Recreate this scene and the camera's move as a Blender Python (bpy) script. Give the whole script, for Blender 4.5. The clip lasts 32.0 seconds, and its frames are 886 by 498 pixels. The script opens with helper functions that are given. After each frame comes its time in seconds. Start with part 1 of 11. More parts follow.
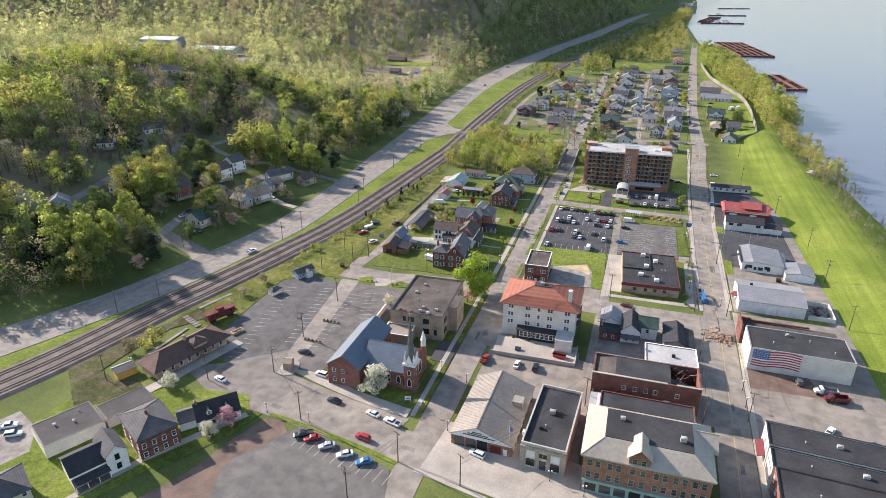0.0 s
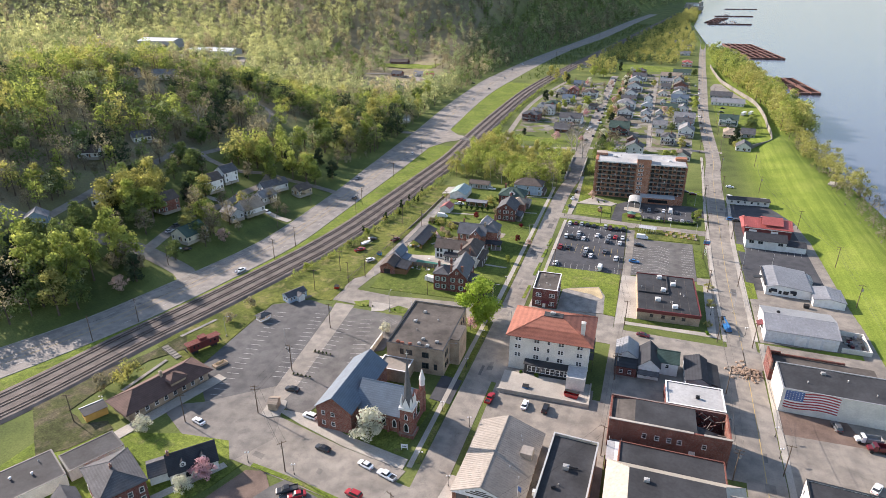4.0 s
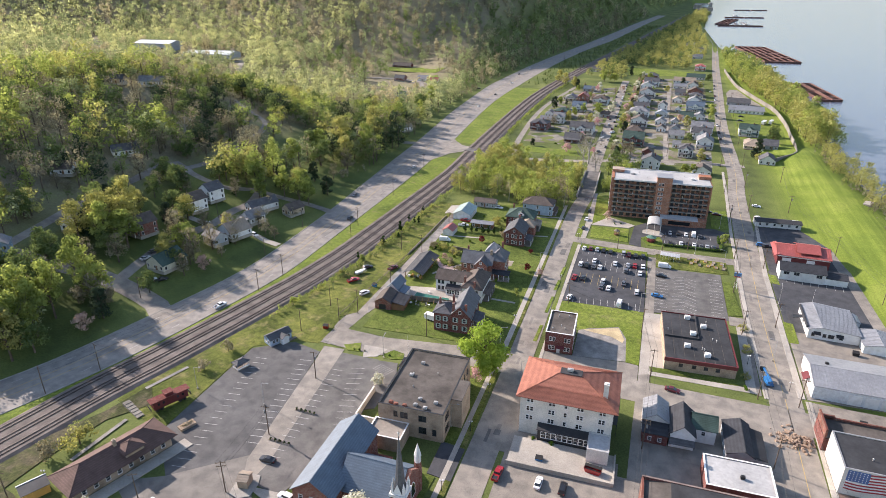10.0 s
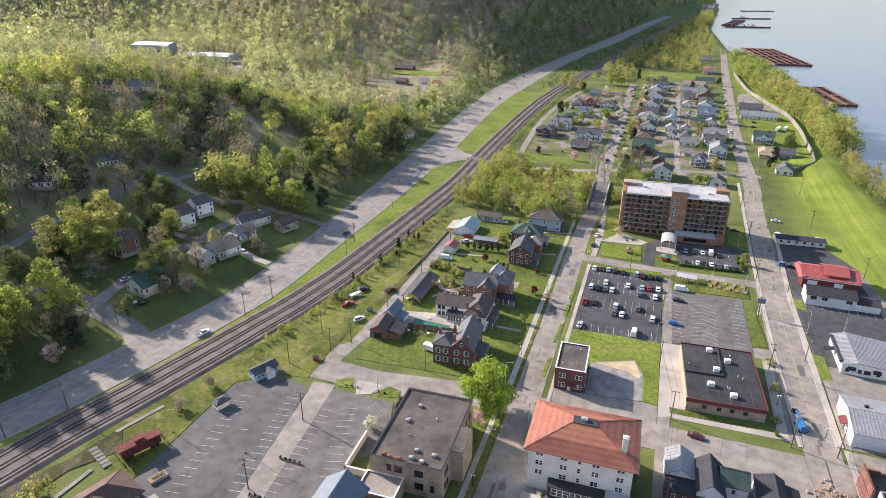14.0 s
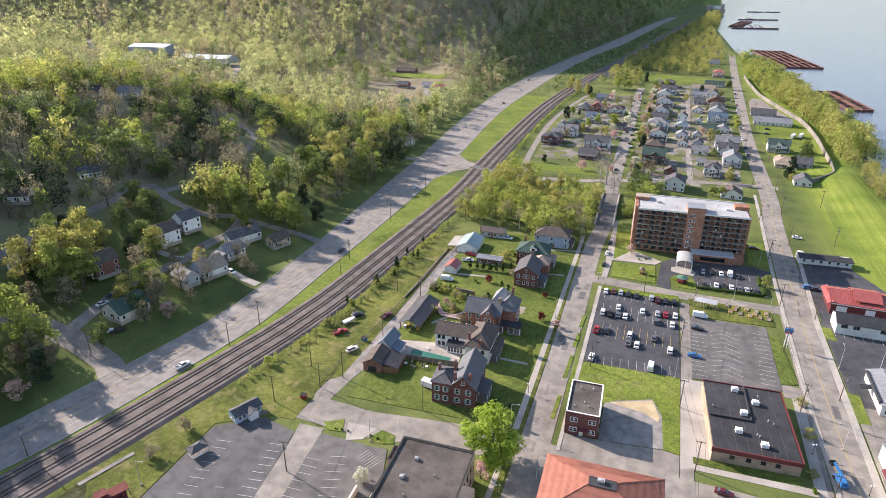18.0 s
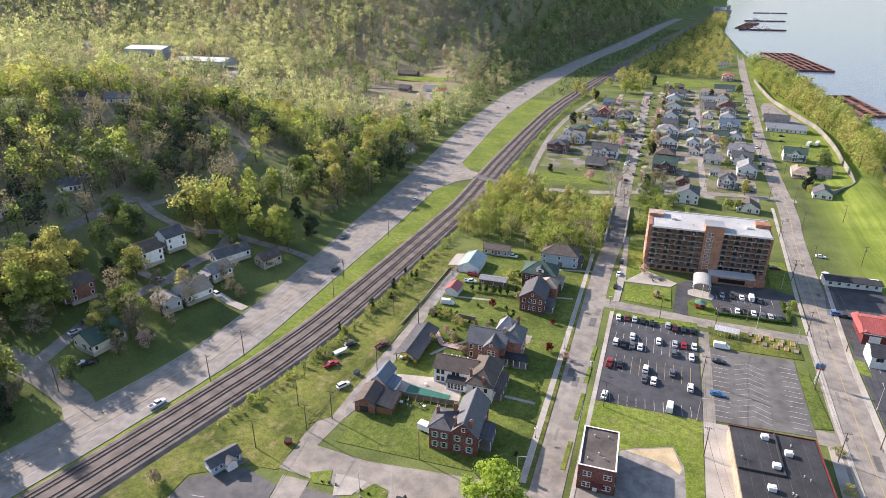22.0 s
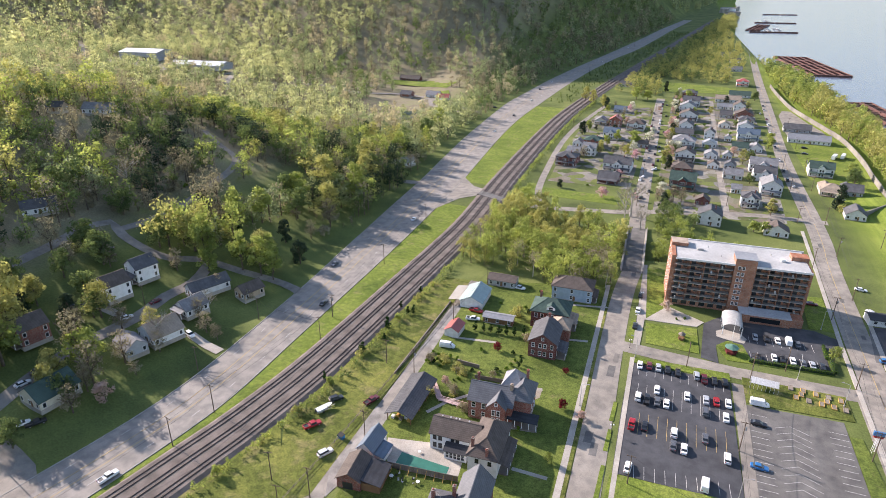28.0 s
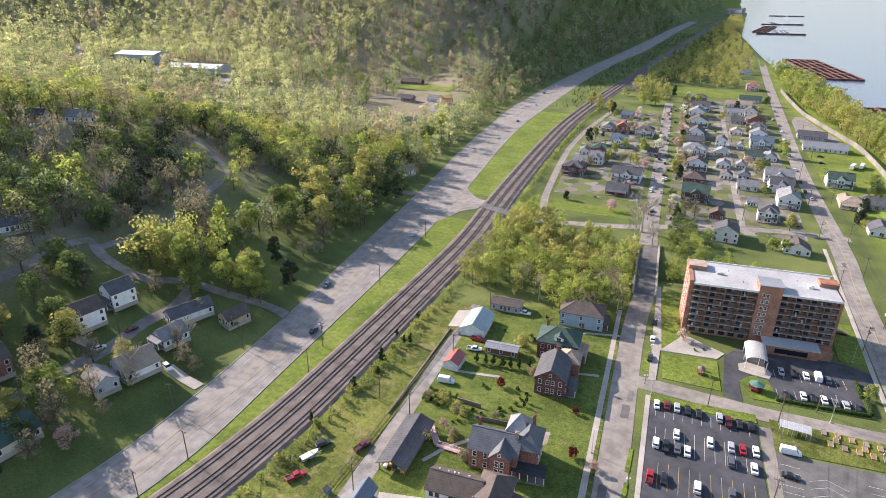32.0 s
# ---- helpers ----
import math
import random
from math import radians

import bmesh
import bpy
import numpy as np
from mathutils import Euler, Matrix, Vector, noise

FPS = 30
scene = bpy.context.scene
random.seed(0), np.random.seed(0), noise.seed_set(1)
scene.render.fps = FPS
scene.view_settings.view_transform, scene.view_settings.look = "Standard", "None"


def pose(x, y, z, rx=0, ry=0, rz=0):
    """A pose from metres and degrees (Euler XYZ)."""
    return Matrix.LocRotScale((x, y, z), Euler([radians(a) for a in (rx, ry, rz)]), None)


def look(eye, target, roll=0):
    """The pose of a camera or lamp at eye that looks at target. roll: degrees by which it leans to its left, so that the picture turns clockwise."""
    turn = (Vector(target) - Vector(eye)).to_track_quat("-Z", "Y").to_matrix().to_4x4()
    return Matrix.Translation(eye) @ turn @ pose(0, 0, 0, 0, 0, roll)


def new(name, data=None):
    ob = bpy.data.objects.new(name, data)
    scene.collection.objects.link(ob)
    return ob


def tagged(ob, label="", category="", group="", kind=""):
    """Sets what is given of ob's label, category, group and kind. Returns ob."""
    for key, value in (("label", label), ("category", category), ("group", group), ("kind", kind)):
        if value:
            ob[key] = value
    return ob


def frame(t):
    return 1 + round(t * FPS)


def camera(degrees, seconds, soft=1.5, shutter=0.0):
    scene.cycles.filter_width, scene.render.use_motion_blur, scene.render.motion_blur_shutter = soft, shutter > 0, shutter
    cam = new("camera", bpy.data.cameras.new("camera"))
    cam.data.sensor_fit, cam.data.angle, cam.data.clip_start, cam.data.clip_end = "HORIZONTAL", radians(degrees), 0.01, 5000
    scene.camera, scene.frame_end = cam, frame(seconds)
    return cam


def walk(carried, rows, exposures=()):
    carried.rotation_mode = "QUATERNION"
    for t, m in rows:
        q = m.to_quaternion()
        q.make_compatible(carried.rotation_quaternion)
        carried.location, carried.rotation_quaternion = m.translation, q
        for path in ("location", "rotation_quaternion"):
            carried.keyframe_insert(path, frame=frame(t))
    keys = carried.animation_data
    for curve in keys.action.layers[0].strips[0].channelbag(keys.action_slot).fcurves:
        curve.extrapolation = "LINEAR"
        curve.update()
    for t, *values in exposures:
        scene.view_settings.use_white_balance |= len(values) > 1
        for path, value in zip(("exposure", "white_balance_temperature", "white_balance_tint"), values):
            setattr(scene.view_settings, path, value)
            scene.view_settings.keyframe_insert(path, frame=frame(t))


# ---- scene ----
# ---------------------------------------------------------------- camera and its flight
cam = camera(71.45, 32.0, soft=0.6)
PATH = [
    (0, pose(0.00, 0.00, 120.00, 66.019, -0.053, 18.624)),
    (4, pose(-5.90, 19.58, 120.60, 66.016, -0.074, 18.960)),
    (8, pose(-11.81, 39.12, 121.21, 66.018, -0.098, 19.292)),
    (12, pose(-17.73, 58.61, 121.83, 66.025, -0.126, 19.618)),
    (16, pose(-23.67, 78.07, 122.46, 66.037, -0.156, 19.939)),
    (20, pose(-29.62, 97.49, 123.11, 66.054, -0.190, 20.254)),
    (24, pose(-35.58, 116.87, 123.76, 66.075, -0.228, 20.564)),
    (28, pose(-41.55, 136.21, 124.43, 66.101, -0.268, 20.869)),
    (32, pose(-47.54, 155.51, 125.11, 66.132, -0.312, 21.168)),
]
walk(cam, PATH, exposures=[(0, 1.0, 6350, 16.0), (32, 1.1, 6250, 19.0)])

# ---------------------------------------------------------------- sky and sun
SUN_EL, SUN_X, SUN_Y = 26.0, -0.965, 0.262
world = bpy.data.worlds.new("sky")
scene.world = world
world.use_nodes = True
wn = world.node_tree
sky = wn.nodes.new("ShaderNodeTexSky")
sky.sky_type = "NISHITA"
sky.sun_disc = False
sky.sun_elevation = radians(SUN_EL)
sky.sun_rotation = math.atan2(SUN_X, SUN_Y)
sky.air_density, sky.dust_density, sky.ozone_density = 1.2, 1.0, 1.0
wn.nodes["Background"].inputs["Strength"].default_value = 0.118
wn.links.new(sky.outputs["Color"], wn.nodes["Background"].inputs["Color"])
sun = new("sun", bpy.data.lights.new("sun", "SUN"))
sun.data.energy, sun.data.angle, sun.data.color = 5.0, radians(0.6), (1.0, 0.88, 0.755)
sun.matrix_world = look((SUN_X * 500, SUN_Y * 500, 500 * math.tan(radians(SUN_EL))), (0, 0, 0))
# ---------------------------------------------------------------- materials
MATS = {}


def mat_base(name, rough=0.8, metal=0.0, spec=0.3):
    m = bpy.data.materials.new(name)
    m.use_nodes = True
    nt = m.node_tree
    b = nt.nodes["Principled BSDF"]
    b.inputs["Roughness"].default_value = rough
    b.inputs["Metallic"].default_value = metal
    b.inputs["Specular IOR Level"].default_value = spec
    MATS[name] = m
    return m, nt, b


def node(nt, kind, **vals):
    n = nt.nodes.new(kind)
    for k, v in vals.items():
        if k in n.inputs:
            n.inputs[k].default_value = v
    return n


def coords(nt, sx=1.0, sy=1.0, sz=1.0, obj=False):
    tc = nt.nodes.new("ShaderNodeTexCoord") if obj else nt.nodes.new("ShaderNodeNewGeometry")
    mp = nt.nodes.new("ShaderNodeMapping")
    mp.inputs["Scale"].default_value = (sx, sy, sz)
    nt.links.new(tc.outputs["Object" if obj else "Position"], mp.inputs["Vector"])
    return mp.outputs["Vector"]


def noise_out(nt, vec, scale, detail=4.0, rough=0.55):
    n = node(nt, "ShaderNodeTexNoise", Scale=scale, Detail=detail, Roughness=rough)
    nt.links.new(vec, n.inputs["Vector"])
    return n.outputs["Fac"]


def ramp(nt, fac, stops):
    r = nt.nodes.new("ShaderNodeValToRGB")
    els = r.color_ramp.elements
    while len(els) < len(stops):
        els.new(0.5)
    for e, (p, c) in zip(els, stops):
        e.position, e.color = p, (*c, 1)
    nt.links.new(fac, r.inputs["Fac"])
    return r.outputs["Color"]


def mix(nt, fac, a, b, mode="MIX"):
    m = nt.nodes.new("ShaderNodeMix")
    m.data_type, m.blend_type = "RGBA", mode
    for sock, v in ((m.inputs["Factor"], fac), (m.inputs["A"], a), (m.inputs["B"], b)):
        if hasattr(v, "is_linked"):
            nt.links.new(v, sock)
        else:
            sock.default_value = v if isinstance(v, float) else (*v, 1)
    return m.outputs["Result"]


def bump(nt, b, height, strength=0.3, dist=0.02):
    n = node(nt, "ShaderNodeBump", Strength=strength, Distance=dist)
    nt.links.new(height, n.inputs["Height"])
    nt.links.new(n.outputs["Normal"], b.inputs["Normal"])


def shade(c, k):
    return tuple(min(1.0, v * k) for v in c)


def mottled(name, c, rough=0.85, big=0.15, small=1.5, amount=0.28, spec=0.25, metal=0.0, relief=0.2):
    """A surface with stains at a large scale and grain at a small one."""
    m, nt, b = mat_base(name, rough, metal, spec)
    v = coords(nt)
    a = noise_out(nt, v, big, 5.0)
    g = noise_out(nt, v, small, 6.0, 0.7)
    lo, hi = shade(c, 1 - amount), shade(c, 1 + amount)
    col = ramp(nt, a, [(0.32, lo), (0.5, c), (0.68, hi)])
    col2 = ramp(nt, g, [(0.3, (0.78, 0.78, 0.78)), (0.7, (1.14, 1.14, 1.14))])
    nt.links.new(mix(nt, 1.0, col, col2, "MULTIPLY"), b.inputs["Base Color"])
    bump(nt, b, g, relief, 0.03)
    return m


def plain_vary(name, c, rough=0.6, metal=0.0, spec=0.4, amount=0.12):
    """Paint or siding that differs a little from object to object and is lightly soiled."""
    m, nt, b = mat_base(name, rough, metal, spec)
    oi = nt.nodes.new("ShaderNodeObjectInfo")
    v = coords(nt)
    a = noise_out(nt, v, 0.6, 4.0)
    col = ramp(nt, oi.outputs["Random"], [(0.0, shade(c, 1 - amount)), (1.0, shade(c, 1 + amount))])
    dirt = ramp(nt, a, [(0.3, (0.84, 0.83, 0.81)), (0.62, (1.02, 1.02, 1.02))])
    nt.links.new(mix(nt, 1.0, col, dirt, "MULTIPLY"), b.inputs["Base Color"])
    return m


def brickwork(name, c1, c2, mortar):
    m, nt, b = mat_base(name, 0.9, 0.0, 0.2)
    tc = nt.nodes.new("ShaderNodeTexCoord")
    sep = nt.nodes.new("ShaderNodeSeparateXYZ")
    nt.links.new(tc.outputs["Object"], sep.inputs["Vector"])
    add = nt.nodes.new("ShaderNodeMath")
    nt.links.new(sep.outputs["X"], add.inputs[0])
    nt.links.new(sep.outputs["Y"], add.inputs[1])
    cmb = nt.nodes.new("ShaderNodeCombineXYZ")
    nt.links.new(add.outputs[0], cmb.inputs["X"])
    nt.links.new(sep.outputs["Z"], cmb.inputs["Y"])
    br = node(nt, "ShaderNodeTexBrick", Scale=1.0)
    br.inputs["Brick Width"].default_value, br.inputs["Row Height"].default_value = 0.22, 0.075
    br.inputs["Mortar Size"].default_value = 0.008
    br.inputs["Color1"].default_value, br.inputs["Color2"].default_value = (*c1, 1), (*c2, 1)
    br.inputs["Mortar"].default_value = (*mortar, 1)
    nt.links.new(cmb.outputs[0], br.inputs["Vector"])
    v = coords(nt)
    a = noise_out(nt, v, 0.35, 6.0, 0.65)
    st = ramp(nt, a, [(0.3, (0.62, 0.6, 0.6)), (0.55, (1.0, 1.0, 1.0)), (0.75, (1.25, 1.2, 1.15))])
    nt.links.new(mix(nt, 1.0, br.outputs["Color"], st, "MULTIPLY"), b.inputs["Base Color"])
    return m


def roofing(name, c, rough=0.85, course=0.15, amount=0.25, spec=0.25):
    """Shingles in courses, by height and noise."""
    m, nt, b = mat_base(name, rough, 0.0, spec)
    v = coords(nt)
    w = node(nt, "ShaderNodeTexWave", Scale=1.0 / course / 6.2, Distortion=1.5, Detail=2.0)
    w.bands_direction = "Z"
    nt.links.new(v, w.inputs["Vector"])
    a = noise_out(nt, v, 0.4, 6.0, 0.65)
    g = noise_out(nt, v, 5.0, 3.0)
    col = ramp(nt, a, [(0.3, shade(c, 1 - amount)), (0.7, shade(c, 1 + amount))])
    k = ramp(nt, g, [(0.3, (0.8, 0.8, 0.8)), (0.7, (1.15, 1.15, 1.15))])
    k2 = ramp(nt, w.outputs["Fac"], [(0.0, (0.88, 0.88, 0.88)), (1.0, (1.08, 1.08, 1.08))])
    nt.links.new(mix(nt, 1.0, mix(nt, 1.0, col, k, "MULTIPLY"), k2, "MULTIPLY"), b.inputs["Base Color"])
    bump(nt, b, g, 0.25, 0.02)
    return m


def foliage(name, c1, c2, c3, thin=0.45):
    """Leaves: every clump has its own tone, and light passes through."""
    m = bpy.data.materials.new(name)
    m.use_nodes = True
    nt = m.node_tree
    nt.nodes.clear()
    geo = nt.nodes.new("ShaderNodeNewGeometry")
    v = coords(nt)
    a = noise_out(nt, v, 0.085, 3.0, 0.65)
    mm = nt.nodes.new("ShaderNodeMath")
    mm.operation = "ADD"
    wd = nt.nodes.new("ShaderNodeMath")
    wd.operation = "MULTIPLY_ADD"
    wd.inputs[1].default_value, wd.inputs[2].default_value = 2.6, -0.6
    nt.links.new(a, wd.inputs[0])
    a = wd.outputs[0]
    sm = nt.nodes.new("ShaderNodeMath")
    sm.operation = "MULTIPLY"
    sm.inputs[1].default_value = 0.44
    nt.links.new(geo.outputs["Random Per Island"], sm.inputs[0])
    nt.links.new(sm.outputs[0], mm.inputs[0])
    nt.links.new(a, mm.inputs[1])
    hf = nt.nodes.new("ShaderNodeMath")
    hf.operation = "MULTIPLY"
    hf.inputs[1].default_value = 0.5
    nt.links.new(mm.outputs[0], hf.inputs[0])
    col = ramp(nt, hf.outputs[0], [(0.22, c1), (0.5, c2), (0.78, c3)])
    d = nt.nodes.new("ShaderNodeBsdfDiffuse")
    t = nt.nodes.new("ShaderNodeBsdfTranslucent")
    nt.links.new(col, d.inputs["Color"])
    nt.links.new(mix(nt, 1.0, col, (1.08, 1.1, 0.82), "MULTIPLY"), t.inputs["Color"])
    mx = nt.nodes.new("ShaderNodeMixShader")
    mx.inputs[0].default_value = thin
    out = nt.nodes.new("ShaderNodeOutputMaterial")
    nt.links.new(d.outputs[0], mx.inputs[1])
    nt.links.new(t.outputs[0], mx.inputs[2])
    nt.links.new(mx.outputs[0], out.inputs["Surface"])
    MATS[name] = m
    return m


def asphalt(name, c, crack=0.5, patch=0.3):
    m, nt, b = mat_base(name, 0.88, 0.0, 0.3)
    v = coords(nt)
    a = noise_out(nt, v, 0.06, 6.0, 0.6)
    p = noise_out(nt, v, 0.28, 4.0, 0.5)
    g = noise_out(nt, v, 7.0, 4.0, 0.7)
    col = ramp(nt, a, [(0.3, shade(c, 1 - patch)), (0.5, c), (0.7, shade(c, 1 + patch))])
    k1 = ramp(nt, p, [(0.35, (0.78, 0.78, 0.79)), (0.6, (1.1, 1.09, 1.07))])
    k2 = ramp(nt, g, [(0.3, (0.8, 0.8, 0.8)), (0.7, (1.16, 1.16, 1.16))])
    vo = node(nt, "ShaderNodeTexVoronoi", Scale=0.13)
    vo.feature = "DISTANCE_TO_EDGE"
    wob = nt.nodes.new("ShaderNodeVectorMath")
    wob.operation = "ADD"
    nz = node(nt, "ShaderNodeTexNoise", Scale=0.5, Detail=4.0)
    nt.links.new(v, nz.inputs["Vector"])
    sc = nt.nodes.new("ShaderNodeVectorMath")
    sc.operation = "SCALE"
    sc.inputs["Scale"].default_value = 3.0
    nt.links.new(nz.outputs["Color"], sc.inputs[0])
    nt.links.new(v, wob.inputs[0])
    nt.links.new(sc.outputs[0], wob.inputs[1])
    nt.links.new(wob.outputs[0], vo.inputs["Vector"])
    k3 = ramp(nt, vo.outputs["Distance"], [(0.002, (1 - crack * 0.5,) * 3), (0.009, (1.0, 1.0, 1.0))])
    col = mix(nt, 1.0, mix(nt, 1.0, mix(nt, 1.0, col, k1, "MULTIPLY"), k2, "MULTIPLY"), k3, "MULTIPLY")
    nt.links.new(col, b.inputs["Base Color"])
    bump(nt, b, g, 0.15, 0.01)
    return m


def grassy(name, c1, c2, c3, dry, dryness=0.62):
    m, nt, b = mat_base(name, 0.95, 0.0, 0.1)
    v = coords(nt)
    a = noise_out(nt, v, 0.05, 6.0, 0.62)
    d = noise_out(nt, v, 0.16, 5.0, 0.6)
    g = noise_out(nt, v, 2.2, 5.0, 0.75)
    col = ramp(nt, a, [(0.3, c1), (0.5, c2), (0.7, c3)])
    f = ramp(nt, d, [(dryness, (0.0, 0.0, 0.0)), (dryness + 0.14, (0.8, 0.8, 0.8))])
    col = mix(nt, f, col, dry)
    tuft = ramp(nt, noise_out(nt, v, 0.55, 4.0, 0.6), [(0.3, (0.66, 0.68, 0.7)), (0.7, (1.28, 1.25, 1.15))])
    col = mix(nt, 1.0, col, tuft, "MULTIPLY")
    k = ramp(nt, g, [(0.26, (0.5, 0.5, 0.48)), (0.74, (1.4, 1.4, 1.32))])
    nt.links.new(mix(nt, 1.0, col, k, "MULTIPLY"), b.inputs["Base Color"])
    bump(nt, b, g, 0.6, 0.12)
    return m


grassy("lawn", (0.058, 0.082, 0.02), (0.108, 0.142, 0.034), (0.165, 0.196, 0.05), (0.18, 0.16, 0.08), 0.60)
grassy("bright_lawn", (0.092, 0.132, 0.026), (0.145, 0.19, 0.036), (0.20, 0.238, 0.056), (0.21, 0.20, 0.09), 0.56)
grassy("rough_grass", (0.03, 0.04, 0.016), (0.062, 0.07, 0.03), (0.10, 0.11, 0.045), (0.13, 0.11, 0.08), 0.47)
grassy("verge", (0.048, 0.066, 0.017), (0.118, 0.138, 0.034), (0.21, 0.215, 0.058), (0.22, 0.195, 0.09), 0.52)
asphalt("asphalt_dark", (0.062, 0.064, 0.07), 0.25, 0.25)
asphalt("asphalt_lot", (0.105, 0.103, 0.102), 0.3, 0.25)
asphalt("asphalt_worn", (0.185, 0.171, 0.152), 0.3, 0.25)
asphalt("asphalt_mid", (0.13, 0.125, 0.118), 0.3, 0.25)
asphalt("asphalt_pale", (0.235, 0.212, 0.182), 0.35, 0.24)
asphalt("road_pale", (0.25, 0.227, 0.196), 0.35, 0.22)
asphalt("highway_concrete", (0.245, 0.226, 0.203), 0.25, 0.16)
mottled("concrete", (0.37, 0.34, 0.295), 0.9, 0.12, 2.5, 0.2)
mottled("kerb_stone", (0.30, 0.285, 0.255), 0.9, 0.3, 3.0, 0.2)
mottled("dirt", (0.24, 0.205, 0.16), 0.95, 0.15, 1.5, 0.3)
mottled("sand", (0.46, 0.37, 0.22), 0.95, 0.2, 2.0, 0.2)
mottled("gravel", (0.25, 0.235, 0.215), 0.95, 0.3, 3.5, 0.3, relief=0.6)
mottled("ballast", (0.148, 0.125, 0.11), 0.95, 0.2, 4.0, 0.32, relief=0.8)
mottled("sleeper_wood", (0.108, 0.09, 0.08), 0.9, 0.8, 6.0, 0.3)
# rusty rail colour, darkened to take in the shadow line beside each rail
mottled("rail_steel", (0.05, 0.036, 0.03), 0.6, 0.5, 4.0, 0.3, 0.4, 0.2)
mottled("brick_paving", (0.16, 0.115, 0.092), 0.92, 0.2, 3.0, 0.25)
mottled("rubble_mat", (0.36, 0.27, 0.2), 0.95, 0.8, 3.0, 0.4, relief=0.8)
plain_vary("line_white", (0.48, 0.47, 0.45), 0.7)
plain_vary("line_yellow", (0.42, 0.31, 0.12), 0.7)
brickwork("brick_old", (0.15, 0.055, 0.042), (0.20, 0.075, 0.055), (0.22, 0.18, 0.15))
brickwork("brick_red", (0.205, 0.066, 0.05), (0.25, 0.088, 0.063), (0.3, 0.25, 0.21))
brickwork("brick_dark", (0.13, 0.038, 0.034), (0.175, 0.05, 0.042), (0.22, 0.17, 0.15))
brickwork("brick_orange", (0.30, 0.125, 0.07), (0.36, 0.155, 0.09), (0.38, 0.31, 0.25))
brickwork("brick_tan", (0.33, 0.25, 0.175), (0.39, 0.295, 0.21), (0.42, 0.36, 0.28))
brickwork("brick_rust", (0.235, 0.098, 0.06), (0.29, 0.125, 0.075), (0.36, 0.29, 0.23))
brickwork("brick_cream", (0.56, 0.51, 0.42), (0.62, 0.57, 0.47), (0.52, 0.48, 0.4))
mottled("stucco_white", (0.66, 0.63, 0.57), 0.85, 0.25, 3.0, 0.12)
plain_vary("white_paint", (0.74, 0.74, 0.73), 0.55)
plain_vary("siding_white", (0.70, 0.70, 0.69), 0.6)
plain_vary("siding_cream", (0.58, 0.54, 0.43), 0.6)
plain_vary("siding_grey", (0.36, 0.38, 0.40), 0.6)
plain_vary("siding_blue", (0.30, 0.38, 0.48), 0.6)
plain_vary("siding_tan", (0.42, 0.33, 0.23), 0.6)
plain_vary("red_panel", (0.135, 0.028, 0.03), 0.5)
plain_vary("teal_trim", (0.23, 0.36, 0.33), 0.6)
plain_vary("wood_brown", (0.20, 0.11, 0.055), 0.8)
plain_vary("wood_yellow", (0.52, 0.31, 0.08), 0.7)
plain_vary("wood_grey", (0.20, 0.17, 0.14), 0.85)
roofing("shingle_dark", (0.042, 0.044, 0.05))
# shingle for far houses, its tone lifted to stand for distance haze
roofing("shingle_hazed", (0.21, 0.21, 0.215))
roofing("shingle_grey", (0.095, 0.095, 0.1))
roofing("shingle_brown", (0.105, 0.086, 0.074))
roofing("shingle_green", (0.055, 0.088, 0.074))
roofing("shingle_maroon", (0.12, 0.076, 0.064))
roofing("shingle_tan", (0.30, 0.245, 0.19))
roofing("slate_blue", (0.10, 0.135, 0.175), 0.55, 0.2, 0.16, 0.5)
roofing("slate_roof", (0.10, 0.105, 0.115), 0.6, 0.2, 0.2, 0.4)
roofing("tile_orange", (0.30, 0.122, 0.084), 0.8, 0.35, 0.15)
mottled("tar_roof", (0.042, 0.043, 0.046), 0.8, 0.12, 1.2, 0.35)
mottled("tar_brown", (0.10, 0.088, 0.077), 0.9, 0.14, 1.0, 0.4)
mottled("membrane_white", (0.40, 0.40, 0.39), 0.7, 0.1, 1.2, 0.16)
mottled("membrane_grey", (0.40, 0.41, 0.42), 0.6, 0.1, 1.2, 0.14)
mottled("metal_tan", (0.36, 0.325, 0.27), 0.45, 0.12, 1.0, 0.1, 0.5)
mottled("metal_taupe", (0.27, 0.24, 0.205), 0.5, 0.12, 1.0, 0.14, 0.4)
mottled("metal_grey", (0.25, 0.255, 0.265), 0.4, 0.12, 1.0, 0.1, 0.5)
mottled("metal_red", (0.36, 0.095, 0.08), 0.42, 0.12, 1.0, 0.12, 0.5)
mottled("metal_green", (0.10, 0.20, 0.15), 0.5, 0.12, 1.0, 0.2, 0.4)
mottled("metal_seafoam", (0.30, 0.38, 0.36), 0.45, 0.12, 1.0, 0.12, 0.4)
mottled("metal_white", (0.66, 0.68, 0.70), 0.4, 0.12, 1.0, 0.08, 0.5)
mottled("rust_barge", (0.13, 0.068, 0.055), 0.8, 0.05, 0.8, 0.35)
mottled("stone", (0.34, 0.30, 0.25), 0.9, 0.3, 2.0, 0.2)
mottled("rock", (0.20, 0.185, 0.16), 0.95, 0.05, 0.5, 0.35, relief=0.8)
plain_vary("dark_metal", (0.035, 0.036, 0.038), 0.5, 0.2)
plain_vary("grey_metal", (0.26, 0.265, 0.27), 0.6, 0.1)
plain_vary("galvanised", (0.42, 0.42, 0.41), 0.6, 0.15)
plain_vary("black_rubber", (0.02, 0.02, 0.021), 0.85)
plain_vary("pole_wood", (0.12, 0.088, 0.062), 0.9)
plain_vary("wire_black", (0.03, 0.03, 0.03), 0.7)
plain_vary("pool_cover", (0.025, 0.16, 0.115), 0.6)
